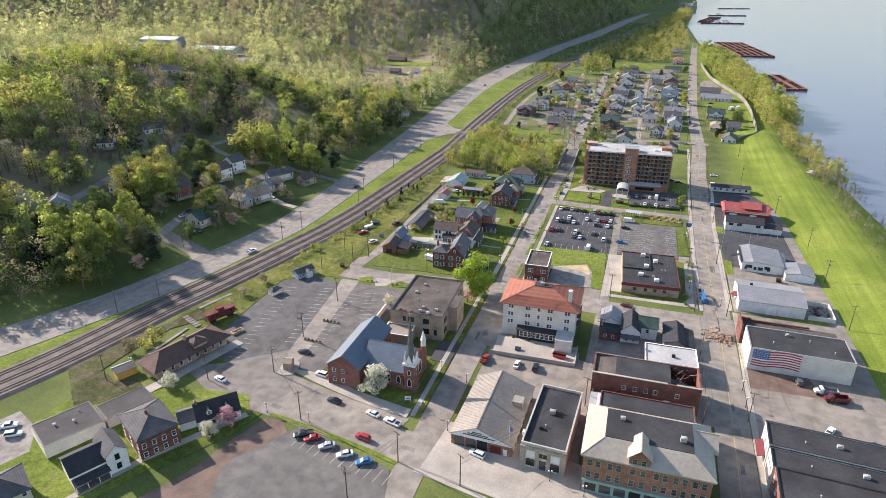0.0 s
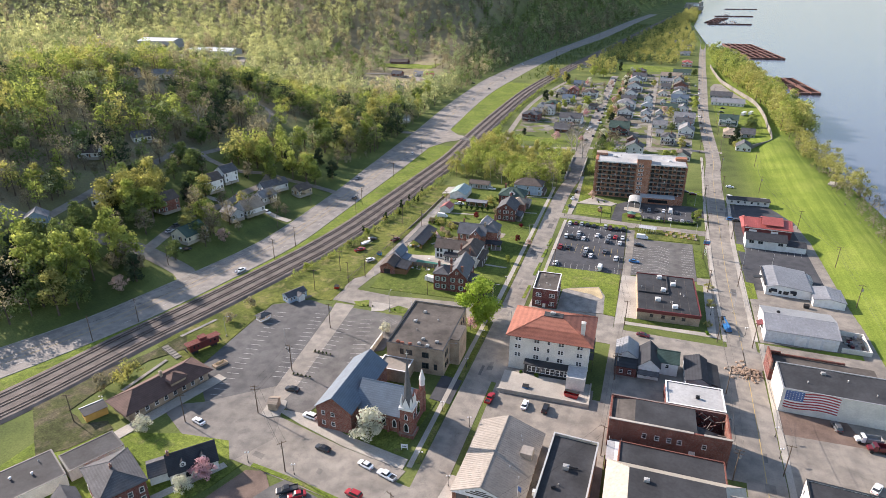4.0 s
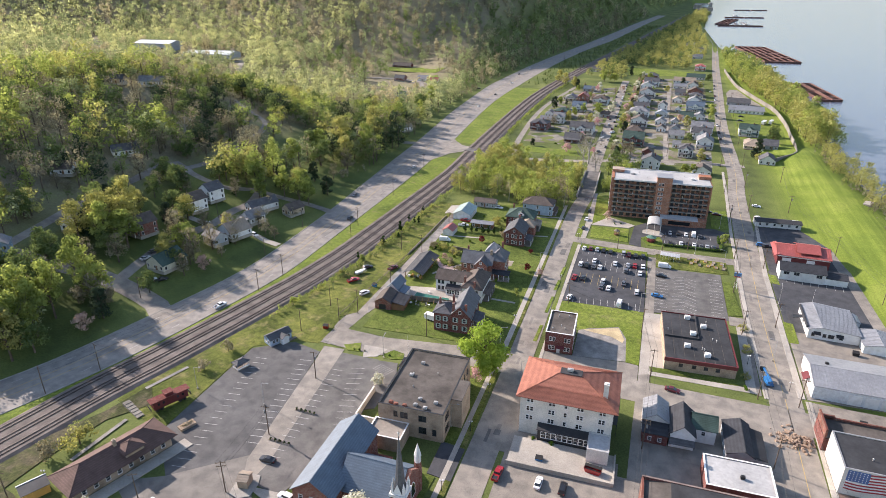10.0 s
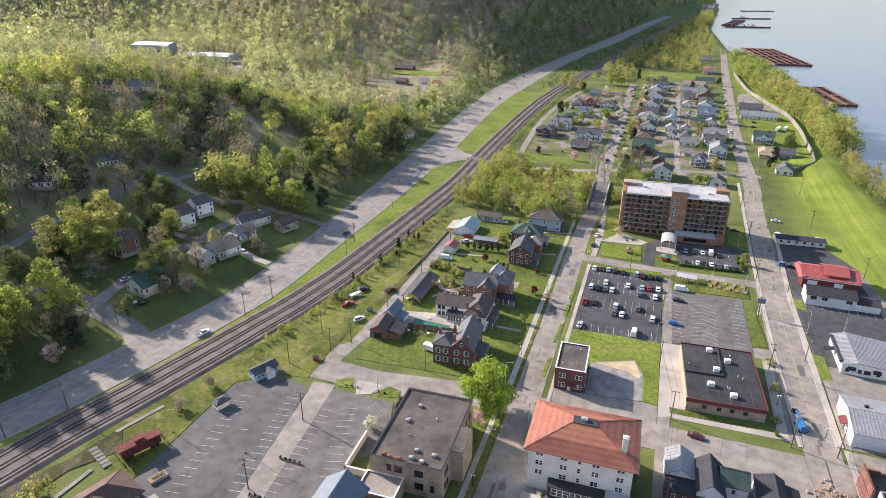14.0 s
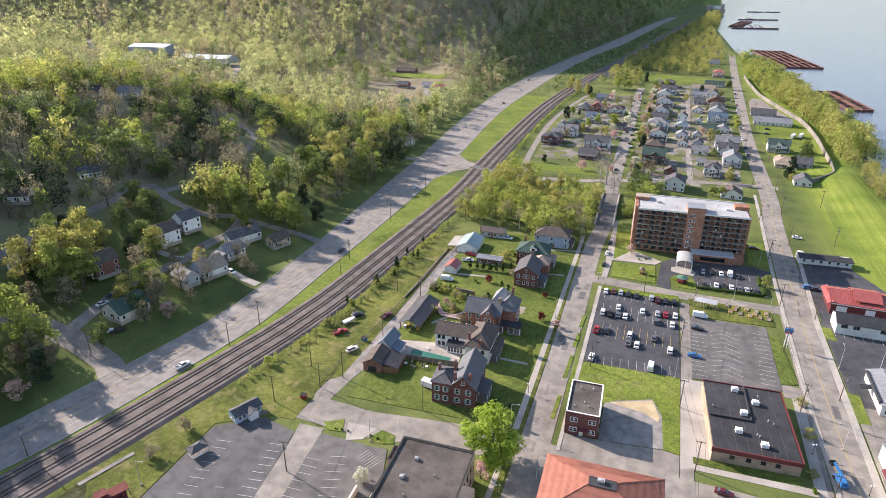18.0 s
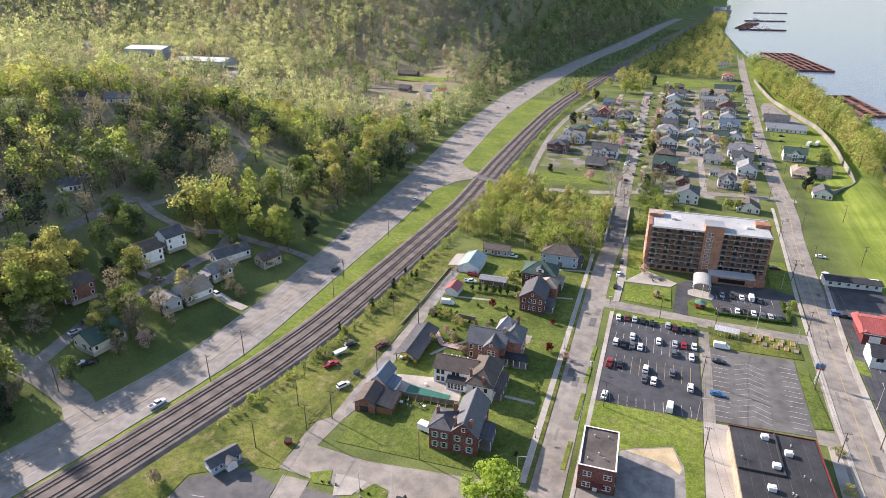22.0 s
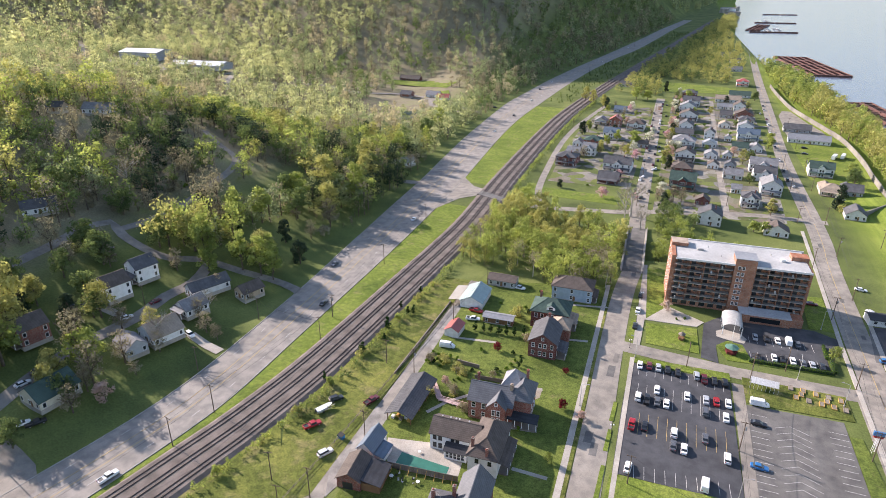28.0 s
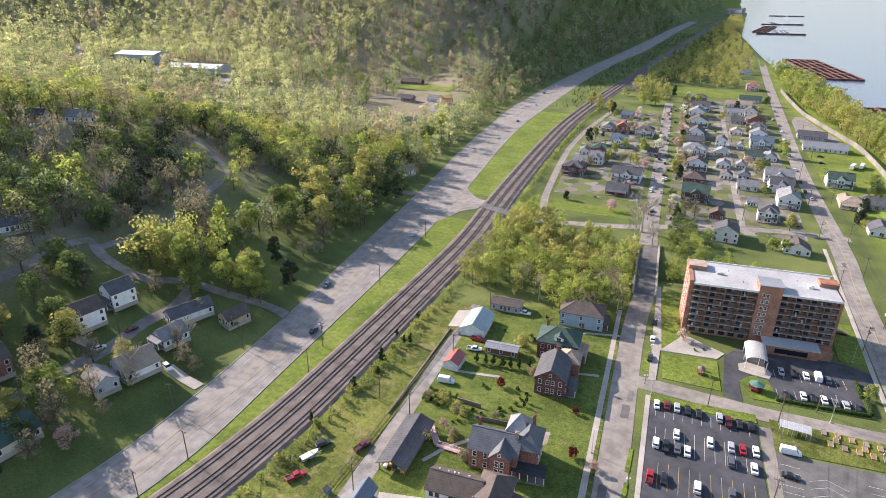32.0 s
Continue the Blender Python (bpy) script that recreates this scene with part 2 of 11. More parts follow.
plain_vary("pink_deck", (0.55, 0.40, 0.38), 0.7)
plain_vary("flag_red", (0.36, 0.04, 0.05), 0.7)
plain_vary("flag_blue", (0.09, 0.15, 0.33), 0.7)
plain_vary("letter_dark", (0.06, 0.055, 0.05), 0.7)
mottled("bark", (0.13, 0.10, 0.075), 0.95, 0.8, 4.0, 0.3)
mottled("bark_pale", (0.38, 0.35, 0.31), 0.95, 0.8, 4.0, 0.3)
for nm, c in dict(car_white=(0.72, 0.73, 0.74), car_black=(0.018, 0.018, 0.02), car_grey=(0.10, 0.105, 0.115), car_silver=(0.42, 0.44, 0.46),
                  car_red=(0.36, 0.016, 0.02), car_maroon=(0.12, 0.014, 0.02), car_blue=(0.03, 0.16, 0.38), car_navy=(0.02, 0.035, 0.08), car_tan=(0.33, 0.28, 0.2)).items():
    m_, nt_, b_ = mat_base(nm, 0.3, 0.15 if nm != "car_white" else 0.0, 0.5)
    nt_.links.new(ramp(nt_, noise_out(nt_, coords(nt_), 1.5), [(0.3, shade(c, 0.9)), (0.7, shade(c, 1.08))]), b_.inputs["Base Color"])
    b_.inputs["Coat Weight"].default_value = 0.5
m_, nt_, b_ = mat_base("glass_dark", 0.06, 0.0, 0.6)
nt_.links.new(ramp(nt_, nt_.nodes.new("ShaderNodeObjectInfo").outputs["Random"], [(0.0, (0.012, 0.015, 0.018)), (1.0, (0.05, 0.058, 0.065))]), b_.inputs["Base Color"])
m_, nt_, b_ = mat_base("river_water", 0.2, 0.0, 0.34)
b_.inputs["Base Color"].default_value = (0.12, 0.14, 0.185, 1)
v_ = coords(nt_)
bump(nt_, b_, noise_out(nt_, v_, 0.35, 6.0, 0.6), 0.25, 0.5)
# spring, yellow and mid leaves hold extra blue, a haze tint in their colour
foliage("leaf_spring", (0.19, 0.235, 0.075), (0.33, 0.375, 0.115), (0.49, 0.515, 0.165), 0.56)
foliage("leaf_yellow", (0.25, 0.25, 0.095), (0.40, 0.385, 0.145), (0.53, 0.50, 0.20), 0.54)
foliage("leaf_mid", (0.086, 0.121, 0.053), (0.167, 0.213, 0.083), (0.259, 0.305, 0.115), 0.45)
foliage("leaf_dark", (0.028, 0.0433, 0.0275), (0.05, 0.0709, 0.0445), (0.08, 0.106, 0.0644), 0.3)
foliage("leaf_fresh", (0.19, 0.28, 0.045), (0.29, 0.39, 0.065), (0.40, 0.49, 0.10), 0.5)
# twig brown is lightened too, in place of haze over the far slope
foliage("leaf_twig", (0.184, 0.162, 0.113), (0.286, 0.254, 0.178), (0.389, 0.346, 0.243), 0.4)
foliage("leaf_twig_grey", (0.15, 0.14, 0.10), (0.22, 0.205, 0.15), (0.30, 0.28, 0.20), 0.4)
# distant hillside leaves: paler and greyer, with haze put into their colour
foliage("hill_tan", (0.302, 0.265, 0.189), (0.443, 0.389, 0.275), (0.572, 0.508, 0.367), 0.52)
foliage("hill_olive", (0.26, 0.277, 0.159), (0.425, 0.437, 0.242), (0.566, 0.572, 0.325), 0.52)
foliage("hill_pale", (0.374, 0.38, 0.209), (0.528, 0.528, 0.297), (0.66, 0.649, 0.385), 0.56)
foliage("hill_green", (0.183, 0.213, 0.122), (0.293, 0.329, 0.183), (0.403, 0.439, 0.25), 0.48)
foliage("blossom_white", (0.50, 0.50, 0.42), (0.66, 0.65, 0.56), (0.76, 0.75, 0.68), 0.35)
foliage("blossom_pink", (0.50, 0.28, 0.33), (0.62, 0.40, 0.44), (0.72, 0.53, 0.55), 0.35)
foliage("blossom_pale", (0.42, 0.28, 0.25), (0.52, 0.37, 0.32), (0.62, 0.48, 0.42), 0.35)
foliage("leaf_maroon", (0.09, 0.012, 0.018), (0.15, 0.022, 0.03), (0.22, 0.04, 0.045), 0.35)
foliage("hedge_leaf", (0.07, 0.128, 0.0175), (0.11, 0.186, 0.0234), (0.15, 0.236, 0.0351), 0.35)
foliage("hedge_dark", (0.015, 0.035, 0.012), (0.03, 0.06, 0.018), (0.05, 0.085, 0.028), 0.25)
# the open ground: town grass, leaf litter under the woods
m_, nt_, b_ = mat_base("ground_mat", 0.95, 0.0, 0.1)
v_ = coords(nt_)
g1 = ramp(nt_, noise_out(nt_, v_, 0.03, 6.0, 0.6), [(0.3, (0.065, 0.085, 0.03)), (0.5, (0.115, 0.142, 0.044)), (0.7, (0.18, 0.2, 0.068))])
# woodland litter tone raised to lift the hill's deep shade and suggest haze
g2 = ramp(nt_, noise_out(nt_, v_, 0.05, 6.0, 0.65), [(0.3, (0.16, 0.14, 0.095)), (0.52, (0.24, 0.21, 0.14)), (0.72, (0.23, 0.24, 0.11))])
g3 = ramp(nt_, noise_out(nt_, v_, 0.04, 6.0, 0.6), [(0.3, (0.12, 0.168, 0.03)), (0.5, (0.165, 0.216, 0.038)), (0.7, (0.208, 0.25, 0.055))])
sp_ = nt_.nodes.new("ShaderNodeSeparateXYZ")
nt_.links.new(v_, sp_.inputs[0])
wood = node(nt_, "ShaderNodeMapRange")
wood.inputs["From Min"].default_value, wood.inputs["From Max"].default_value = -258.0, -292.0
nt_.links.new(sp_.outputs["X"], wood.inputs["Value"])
bank = node(nt_, "ShaderNodeMapRange")
bank.inputs["From Min"].default_value, bank.inputs["From Max"].default_value = 50.0, 66.0
nt_.links.new(sp_.outputs["X"], bank.inputs["Value"])
k_ = ramp(nt_, noise_out(nt_, v_, 1.6, 5.0, 0.75), [(0.28, (0.62, 0.62, 0.6)), (0.72, (1.3, 1.3, 1.25))])
mow = ramp(nt_, noise_out(nt_, coords(nt_, 0.45, 0.012, 0.2), 1.0, 4.0, 0.6), [(0.35, (0.82, 0.84, 0.8)), (0.65, (1.15, 1.13, 1.1))])
g3 = mix(nt_, 1.0, g3, mow, "MULTIPLY")
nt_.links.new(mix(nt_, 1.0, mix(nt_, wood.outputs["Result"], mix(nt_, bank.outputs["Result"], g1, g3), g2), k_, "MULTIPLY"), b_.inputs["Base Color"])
# back gardens: patches of grass, gravel, slabs and bare earth
m_, nt_, b_ = mat_base("yard_mix", 0.95, 0.0, 0.15)
v_ = coords(nt_)
wb_ = nt_.nodes.new("ShaderNodeVectorMath")
wb_.operation = "ADD"
nz_ = node(nt_, "ShaderNodeTexNoise", Scale=0.25, Detail=4.0)
nt_.links.new(v_, nz_.inputs["Vector"])
sc_ = nt_.nodes.new("ShaderNodeVectorMath")
sc_.operation = "SCALE"
sc_.inputs["Scale"].default_value = 4.0
nt_.links.new(nz_.outputs["Color"], sc_.inputs[0])
nt_.links.new(v_, wb_.inputs[0])
nt_.links.new(sc_.outputs[0], wb_.inputs[1])
vo_ = node(nt_, "ShaderNodeTexVoronoi", Scale=0.13)
nt_.links.new(wb_.outputs[0], vo_.inputs["Vector"])
sx_ = nt_.nodes.new("ShaderNodeSeparateColor")
nt_.links.new(vo_.outputs["Color"], sx_.inputs[0])
c_ = ramp(nt_, sx_.outputs[0], [(0.0, (0.07, 0.095, 0.03)), (0.2, (0.14, 0.165, 0.05)), (0.36, (0.10, 0.11, 0.045)), (0.5, (0.19, 0.175, 0.145)), (0.66, (0.26, 0.245, 0.22)), (0.82, (0.12, 0.118, 0.115)), (0.93, (0.17, 0.145, 0.11))])
k_ = ramp(nt_, noise_out(nt_, v_, 1.4, 5.0, 0.75), [(0.28, (0.55, 0.55, 0.53)), (0.72, (1.35, 1.35, 1.3))])
nt_.links.new(mix(nt_, 1.0, c_, k_, "MULTIPLY"), b_.inputs["Base Color"])


# ---------------------------------------------------------------- building blocks
class Shape:
    """Vertices and faces of one mesh, gathered piece by piece."""

    def __init__(self):
        self.v, self.f = [], []

    def add(self, verts, faces):
        n = len(self.v)
        self.v += [tuple(p) for p in verts]
        self.f += [tuple(i + n for i in q) for q in faces]
        return self

    def box(self, x0, y0, z0, x1, y1, z1):
        return self.add([(x0, y0, z0), (x1, y0, z0), (x1, y1, z0), (x0, y1, z0), (x0, y0, z1), (x1, y0, z1), (x1, y1, z1), (x0, y1, z1)],
                        [(3, 2, 1, 0), (4, 5, 6, 7), (0, 1, 5, 4), (1, 2, 6, 5), (2, 3, 7, 6), (3, 0, 4, 7)])

    def prism(self, pts, z0, z1):
        n = len(pts)
        area = sum(pts[i - 1][0] * pts[i][1] - pts[i][0] * pts[i - 1][1] for i in range(n))
        if area < 0:
            pts = pts[::-1]
        return self.add([(x, y, z0) for x, y in pts] + [(x, y, z1) for x, y in pts],
                        [tuple(range(n - 1, -1, -1)), tuple(range(n, 2 * n))] + [(i, (i + 1) % n, n + (i + 1) % n, n + i) for i in range(n)])

    def tube(self, p, q, r0, r1=None, sides=8, cap=True):
        r1 = r0 if r1 is None else r1
        p, q = Vector(p), Vector(q)
        a = (q - p).normalized()
        u = a.orthogonal().normalized()
        w = a.cross(u)
        ring = [(math.cos(2 * math.pi * i / sides), math.sin(2 * math.pi * i / sides)) for i in range(sides)]
        vs = [p + (u * c + w * s) * r0 for c, s in ring] + [q + (u * c + w * s) * r1 for c, s in ring]
        fs = [(i, (i + 1) % sides, sides + (i + 1) % sides, sides + i) for i in range(sides)]
        if cap:
            fs += [tuple(range(sides - 1, -1, -1)), tuple(range(sides, 2 * sides))]
        return self.add(vs, fs)

    def ball(self, c, rx, ry, rz, seg=10, rings=6):
        vs = [(c[0], c[1], c[2] - rz)]
        for j in range(1, rings):
            a = math.pi * j / rings - math.pi / 2
            vs += [(c[0] + rx * math.cos(a) * math.cos(2 * math.pi * i / seg), c[1] + ry * math.cos(a) * math.sin(2 * math.pi * i / seg), c[2] + rz * math.sin(a)) for i in range(seg)]
        vs.append((c[0], c[1], c[2] + rz))
        fs = [(0, 1 + (i + 1) % seg, 1 + i) for i in range(seg)]
        for j in range(rings - 2):
            o = 1 + j * seg
            fs += [(o + i, o + (i + 1) % seg, o + seg + (i + 1) % seg, o + seg + i) for i in range(seg)]
        o, e = 1 + (rings - 2) * seg, len(vs) - 1
        fs += [(o + i, o + (i + 1) % seg, e) for i in range(seg)]
        return self.add(vs, fs)

    def slab(self, corners, t):
        """A thick sheet: corners in order, thickened downwards by t."""
        n = len(corners)
        lo = [(x, y, z - t) for x, y, z in corners]
        return self.add(list(corners) + lo, [tuple(range(n)), tuple(range(2 * n - 1, n - 1, -1))] + [(i, n + i, n + (i + 1) % n, (i + 1) % n) for i in range(n)])

    def mesh(self, name, material, smooth=False):
        me = bpy.data.meshes.new(name)
        me.from_pydata(self.v, [], self.f)
        me.materials.append(MATS[material])
        if smooth:
            me.polygons.foreach_set("use_smooth", [True] * len(me.polygons))
        me.update()
        return me


def part(name, shape, material, parent, label="", smooth=False):
    """One mesh under a thing or under a part. shape: a Shape, or a mesh that repeats share."""
    ob = new(name, shape.mesh(name, material, smooth) if isinstance(shape, Shape) else shape)
    ob.parent = parent
    if label:
        tagged(ob, label)
    return ob


def thing(name, x, y, z=0.0, rot=0.0, label="", category="", group="", scale=1.0):
    ob = new(name)
    ob.empty_display_size = 0.5
    ob.matrix_basis = pose(x, y, z, 0, 0, rot) @ Matrix.Diagonal((scale, scale, scale, 1))
    return tagged(ob, label, category, group)


def single(name, shape, material, label, category="", group="", kind="", smooth=False):
    return tagged(new(name, shape.mesh(name, material, smooth)), label, category, group, kind)


def lerp_table(pts, y):
    """x at y along a line of (x, y) that runs up the plan."""
    if y <= pts[0][1]:
        (x0, y0), (x1, y1) = pts[0], pts[1]
    elif y >= pts[-1][1]:
        (x0, y0), (x1, y1) = pts[-2], pts[-1]
    else:
        for (x0, y0), (x1, y1) in zip(pts, pts[1:]):
            if y <= y1:
                break
    return x0 + (x1 - x0) * (y - y0) / (y1 - y0)


def smooth01(a, b, v):
    t = min(1.0, max(0.0, (v - a) / (b - a)))
    return t * t * (3 - 2 * t)


def curve_through(pts, step=6.0):
    """A smooth line (Catmull-Rom) through the points, sampled about every step metres."""
    out = []
    p = [pts[0]] + list(pts) + [pts[-1]]
    for a, b, c, d in zip(p, p[1:], p[2:], p[3:]):
        n = max(1, int(math.dist(b, c) / step))
        for i in range(n):
            t = i / n
            out.append(tuple(0.5 * (2 * q1 + (q2 - q0) * t + (2 * q0 - 5 * q1 + 4 * q2 - q3) * t * t + (3 * q1 - q0 - 3 * q2 + q3) * t ** 3)
                             for q0, q1, q2, q3 in zip(a, b, c, d)))
    return out + [pts[-1]]


def offsets(line, d):
    """The line moved sideways by d, to its right."""
    out = []
    for i, (x, y) in enumerate(line):
        a, b = line[max(0, i - 1)], line[min(len(line) - 1, i + 1)]
        l = math.hypot(b[0] - a[0], b[1] - a[1]) or 1
        out.append((x + (b[1] - a[1]) / l * d, y - (b[0] - a[0]) / l * d))
    return out
# ---------------------------------------------------------------- lie of the land
HWY_R = [(-219, 82), (-206, 110), (-192, 142), (-181, 172), (-174.6, 196), (-170.4, 216), (-166.4, 236), (-163.4, 255), (-162.6, 272), (-163, 300), (-163.4, 334), (-164, 380), (-166, 443), (-169.6, 510), (-176, 587), (-180.3, 644), (-182.8, 701), (-182.6, 756), (-180.4, 820), (-176.5, 940), (-168, 1079), (-152, 1241), (-126, 1440), (-87, 1910), (-55, 2233), (-30, 2480)]
HWY_L = [(-246, 82), (-232, 108), (-217, 136), (-207, 156), (-200.5, 172), (-195, 192), (-188.5, 220), (-183.6, 243), (-181.2, 266), (-181.6, 300), (-183.6, 345), (-186.5, 380), (-188.6, 410), (-191.2, 445), (-195, 502), (-200, 553), (-206.5, 626), (-212, 727), (-214, 790), (-211, 877), (-204.5, 990), (-191, 1135), (-169, 1340), (-140, 1640), (-115, 1930), (-82, 2233), (-56, 2480)]
RAIL = [(-196, 82), (-181.6, 123), (-172.8, 163), (-166.6, 186), (-160, 213), (-154.4, 238), (-150.8, 255), (-146.8, 283), (-144.6, 315), (-142.4, 360), (-140.6, 400), (-139.8, 430), (-140.6, 460), (-143.2, 512), (-145, 584), (-146, 667), (-144.6, 745), (-137.6, 847), (-126.5, 967), (-103.5, 1188), (-75.5, 1454), (-38.5, 1808), (24, 2400)]
SHORE = [(163.2, 66.7), (146.2, 279.8), (135.6, 422.8), (125.9, 506.8), (130.2, 685.0), (120.3, 855.2), (115.0, 974.2), (92.5, 1223.4), (77.1, 1410.3), (63.7, 1919.4), (133.0, 3019.3), (190.0, 4600.0)]
CREST = [(120.7, 109.1), (103.0, 219.7), (96.9, 334.4), (91.7, 454.8), (83.7, 535.8), (86, 560), (89, 600), (91, 643), (91, 705), (81, 790), (68, 868), (63, 946), (55.4, 1317.6), (43.6, 1902.0), (94.8, 2987.5), (150.0, 4600.0)]
WATER_Z = -5.0
# height of the hill by the distance from the highway
HILL_D = (8, 28, 55, 90, 130, 165, 215, 270, 340, 440, 560)
HILL_Z = (0, 4, 10, 18, 30, 42, 51, 47, 34, 22, 16)
LANE_HILLSIDE = [(-187, 206), (-196, 214), (-218, 217.4), (-235, 216), (-247, 213), (-270, 208), (-300, 205)]
LANE_HOUSES = [(-219, 220), (-222, 240), (-223, 260), (-220.5, 283), (-222, 300), (-221, 315), (-226, 331)]
LANE_UPPER = [(-181, 333), (-193, 337), (-212, 334), (-230, 331), (-240, 323), (-252, 322), (-267, 324.5), (-279, 329.5), (-282, 320), (-279, 300), (-277.7, 284), (-275, 252), (-270, 212)]
LANE_WOODS = [(-272, 327), (-269.6, 344), (-271, 367), (-277, 394), (-284, 422), (-293, 437), (-310, 444), (-330, 455)]
VALLEY_ROAD = [(-990, 920), (-913, 865), (-827, 793), (-750, 735), (-690, 742), (-617, 738), (-555, 745), (-561, 781), (-513, 701.5), (-488, 685), (-470, 690), (-447, 765), (-408, 764), (-376, 762), (-330, 784), (-278, 762), (-227, 722)]


def wave(x, y, s):
    return noise.noise((x / s, y / s, 0.37))


def land(x, y):
    """Height of the open ground."""
    z = 0.0
    d = lerp_table(HWY_L, y) - x
    if d > 8:
        # wooded hill beside the town, the floor of the side valley, and the long valley side behind it
        z += float(np.interp(d, HILL_D, HILL_Z)) * smooth01(70, 190, y) * (1 - smooth01(430, 600, y))
        z += 20 * smooth01(60, 480, d) * smooth01(500, 720, y)
        edge = 655 + 1.35 * min(d, 130) + 0.12 * max(0, min(d, 700) - 130)
        z += 165 * smooth01(0, 330, y - edge) * smooth01(4, 200, d)
        z += 60 * smooth01(800, 1500, d) * smooth01(500, 1200, y)
        z += wave(x, y, 90) * 5 * smooth01(90, 260, d)
    shore, crest = lerp_table(SHORE, y), lerp_table(CREST, y)
    if y < 600:
        toe = crest - 24
        k = 1 - smooth01(540, 595, y)
        z += 3.8 * smooth01(toe, crest, x) * k
        if x > crest + 3:
            z -= 3.8 * k * smooth01(crest + 3, shore - 4, x)
    if x > crest:
        z -= 8.5 * smooth01(crest + 4, shore + 8, x)
    if x > 2300:
        z += 60 * smooth01(2300, 2800, x)
    # the ravine under the bridge
    if -140 < x < 40:
        z -= 5.0 * math.exp(-((y - 435 - 0.125 * (x + 50)) / 9.5) ** 2) * smooth01(-126, -107, x) * (1 - smooth01(-33, -17, x))
    return z


def grid_steps(*spans):
    out = []
    for a, b, s in spans:
        n = int(round((b - a) / s))
        out += [a + (b - a) * i / n for i in range(n)]
    return out + [spans[-1][1]]


GX = grid_steps((-3600, -1000, 130), (-1000, -215, 13), (-215, 165, 5), (165, 700, 50), (700, 3600, 200))
GY = grid_steps((-800, 60, 70), (60, 600, 5), (600, 2000, 20), (2000, 5400, 120))
gs = Shape()
gs.v = [(x, y, land(x, y) - 0.05) for y in GY for x in GX]
nx = len(GX)
gs.f = [(j * nx + i, j * nx + i + 1, (j + 1) * nx + i + 1, (j + 1) * nx + i) for j in range(len(GY) - 1) for i in range(nx - 1)]
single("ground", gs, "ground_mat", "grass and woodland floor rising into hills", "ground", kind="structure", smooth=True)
w = Shape().add([(50, -800, WATER_Z), (2500, -800, WATER_Z), (2500, 5400, WATER_Z), (50, 5400, WATER_Z)], [(0, 1, 2, 3)])
single("water", w, "river_water", "wide pale river with faint ripples", "river", kind="structure")


def ribbon(name, line, width, z, material, label, category="road", left=0.0, kind="structure", thick=0.0):
    """A strip that follows the line and the land; left: metres of the width that lie left of the line."""
    a, b = offsets(line, -left), offsets(line, width - left)
    s = Shape()
    s.v = [(x, y, land(x, y) + z) for p, q in zip(a, b) for x, y in (p, q)]
    s.f = [(2 * i, 2 * i + 1, 2 * i + 3, 2 * i + 2) for i in range(len(line) - 1)]
    if thick:
        n = len(s.v)
        s.v += [(x, y, zz - thick) for x, y, zz in s.v]
        s.f += [(2 * i, 2 * i + 2, n + 2 * i + 2, n + 2 * i) for i in range(len(line) - 1)]
        s.f += [(2 * i + 1, n + 2 * i + 1, n + 2 * i + 3, 2 * i + 3) for i in range(len(line) - 1)]
        s.f += [(0, n, n + 1, 1), (n - 2, n - 1, 2 * n - 1, 2 * n - 2)]
    return single(name, s, material, label, category, kind=kind)


def sheet(name, pts, z, material, label, category="pavement", kind="structure", base=-0.3):
    """A level area with an edge of its own thickness."""
    return single(name, Shape().prism(pts, base, z), material, label, category, kind=kind)


# the highway between its two edges
def between(left, right, name, z, material, label, y0, y1, step=8.0):
    ys = [y0 + (y1 - y0) * i / int((y1 - y0) / step) for i in range(int((y1 - y0) / step) + 1)]
    lc = curve_through(left, 10.0)
    rc = curve_through(right, 10.0)
    s = Shape()
    for y in ys:
        a, b = lerp_table(lc, y), lerp_table(rc, y)
        for k in range(5):
            s.v.append((a + (b - a) * k / 4, y, z + 0.10 * (1 - abs(k - 2) / 2)))
    s.f = [(5 * i + k, 5 * i + k + 1, 5 * i + k + 6, 5 * i + k + 5) for i in range(len(ys) - 1) for k in range(4)]
    return single(name, s, material, label, "road", kind="structure")


between(HWY_L, HWY_R, "road_highway", 0.06, "highway_concrete", "wide pale concrete highway with worn lanes", 88, 2350)
HL, HR = curve_through(HWY_L, 8.0), curve_through(HWY_R, 8.0)
for nm, tab, lab in (("kerb_highway_town", HR, 0.1), ("kerb_highway_hill", HL, -0.45)):
    ribbon(nm, [p for p in tab if p[1] < 820], 0.35, 0.2, "kerb_stone", "weathered concrete kerb along the highway", "kerb", left=-lab, thick=0.3)
HM = [((lerp_table(HL, y) + lerp_table(HR, y)) / 2, y) for y in range(92, 2300, 8)]
for nm, off in (("line_yellow_west", -1.9), ("line_yellow_east", 1.6)):
    ribbon(nm, offsets(HM, off), 0.22, 0.185, "line_yellow", "worn yellow lane line on the highway", "road marking")
for off in (-5.5, 5.5):
    ln = offsets(HM, off)
    s = Shape()
    for i in range(0, len(ln) - 1, 2):
        (x0, y0), (x1, y1) = ln[i], ln[i + 1]
        dx, dy = (x1 - x0) * 0.4, (y1 - y0) * 0.4
        s.add([(x0 - 0.08, y0, 0.15), (x0 + 0.08, y0, 0.15), (x0 + dx + 0.08, y0 + dy, 0.15), (x0 + dx - 0.08, y0 + dy, 0.15)], [(0, 1, 2, 3)])
    single("lane_dashes", s, "line_white", "faded white lane dashes on the highway", "road marking", kind="structure")

between([(x + 0.7, y) for x, y in HR], [(lerp_table(RAIL, y) - 7.6, y) for x, y in HR], "lawn_highway", 0.03, "bright_lawn", "bright grass strip between highway and tracks", 90, 462)
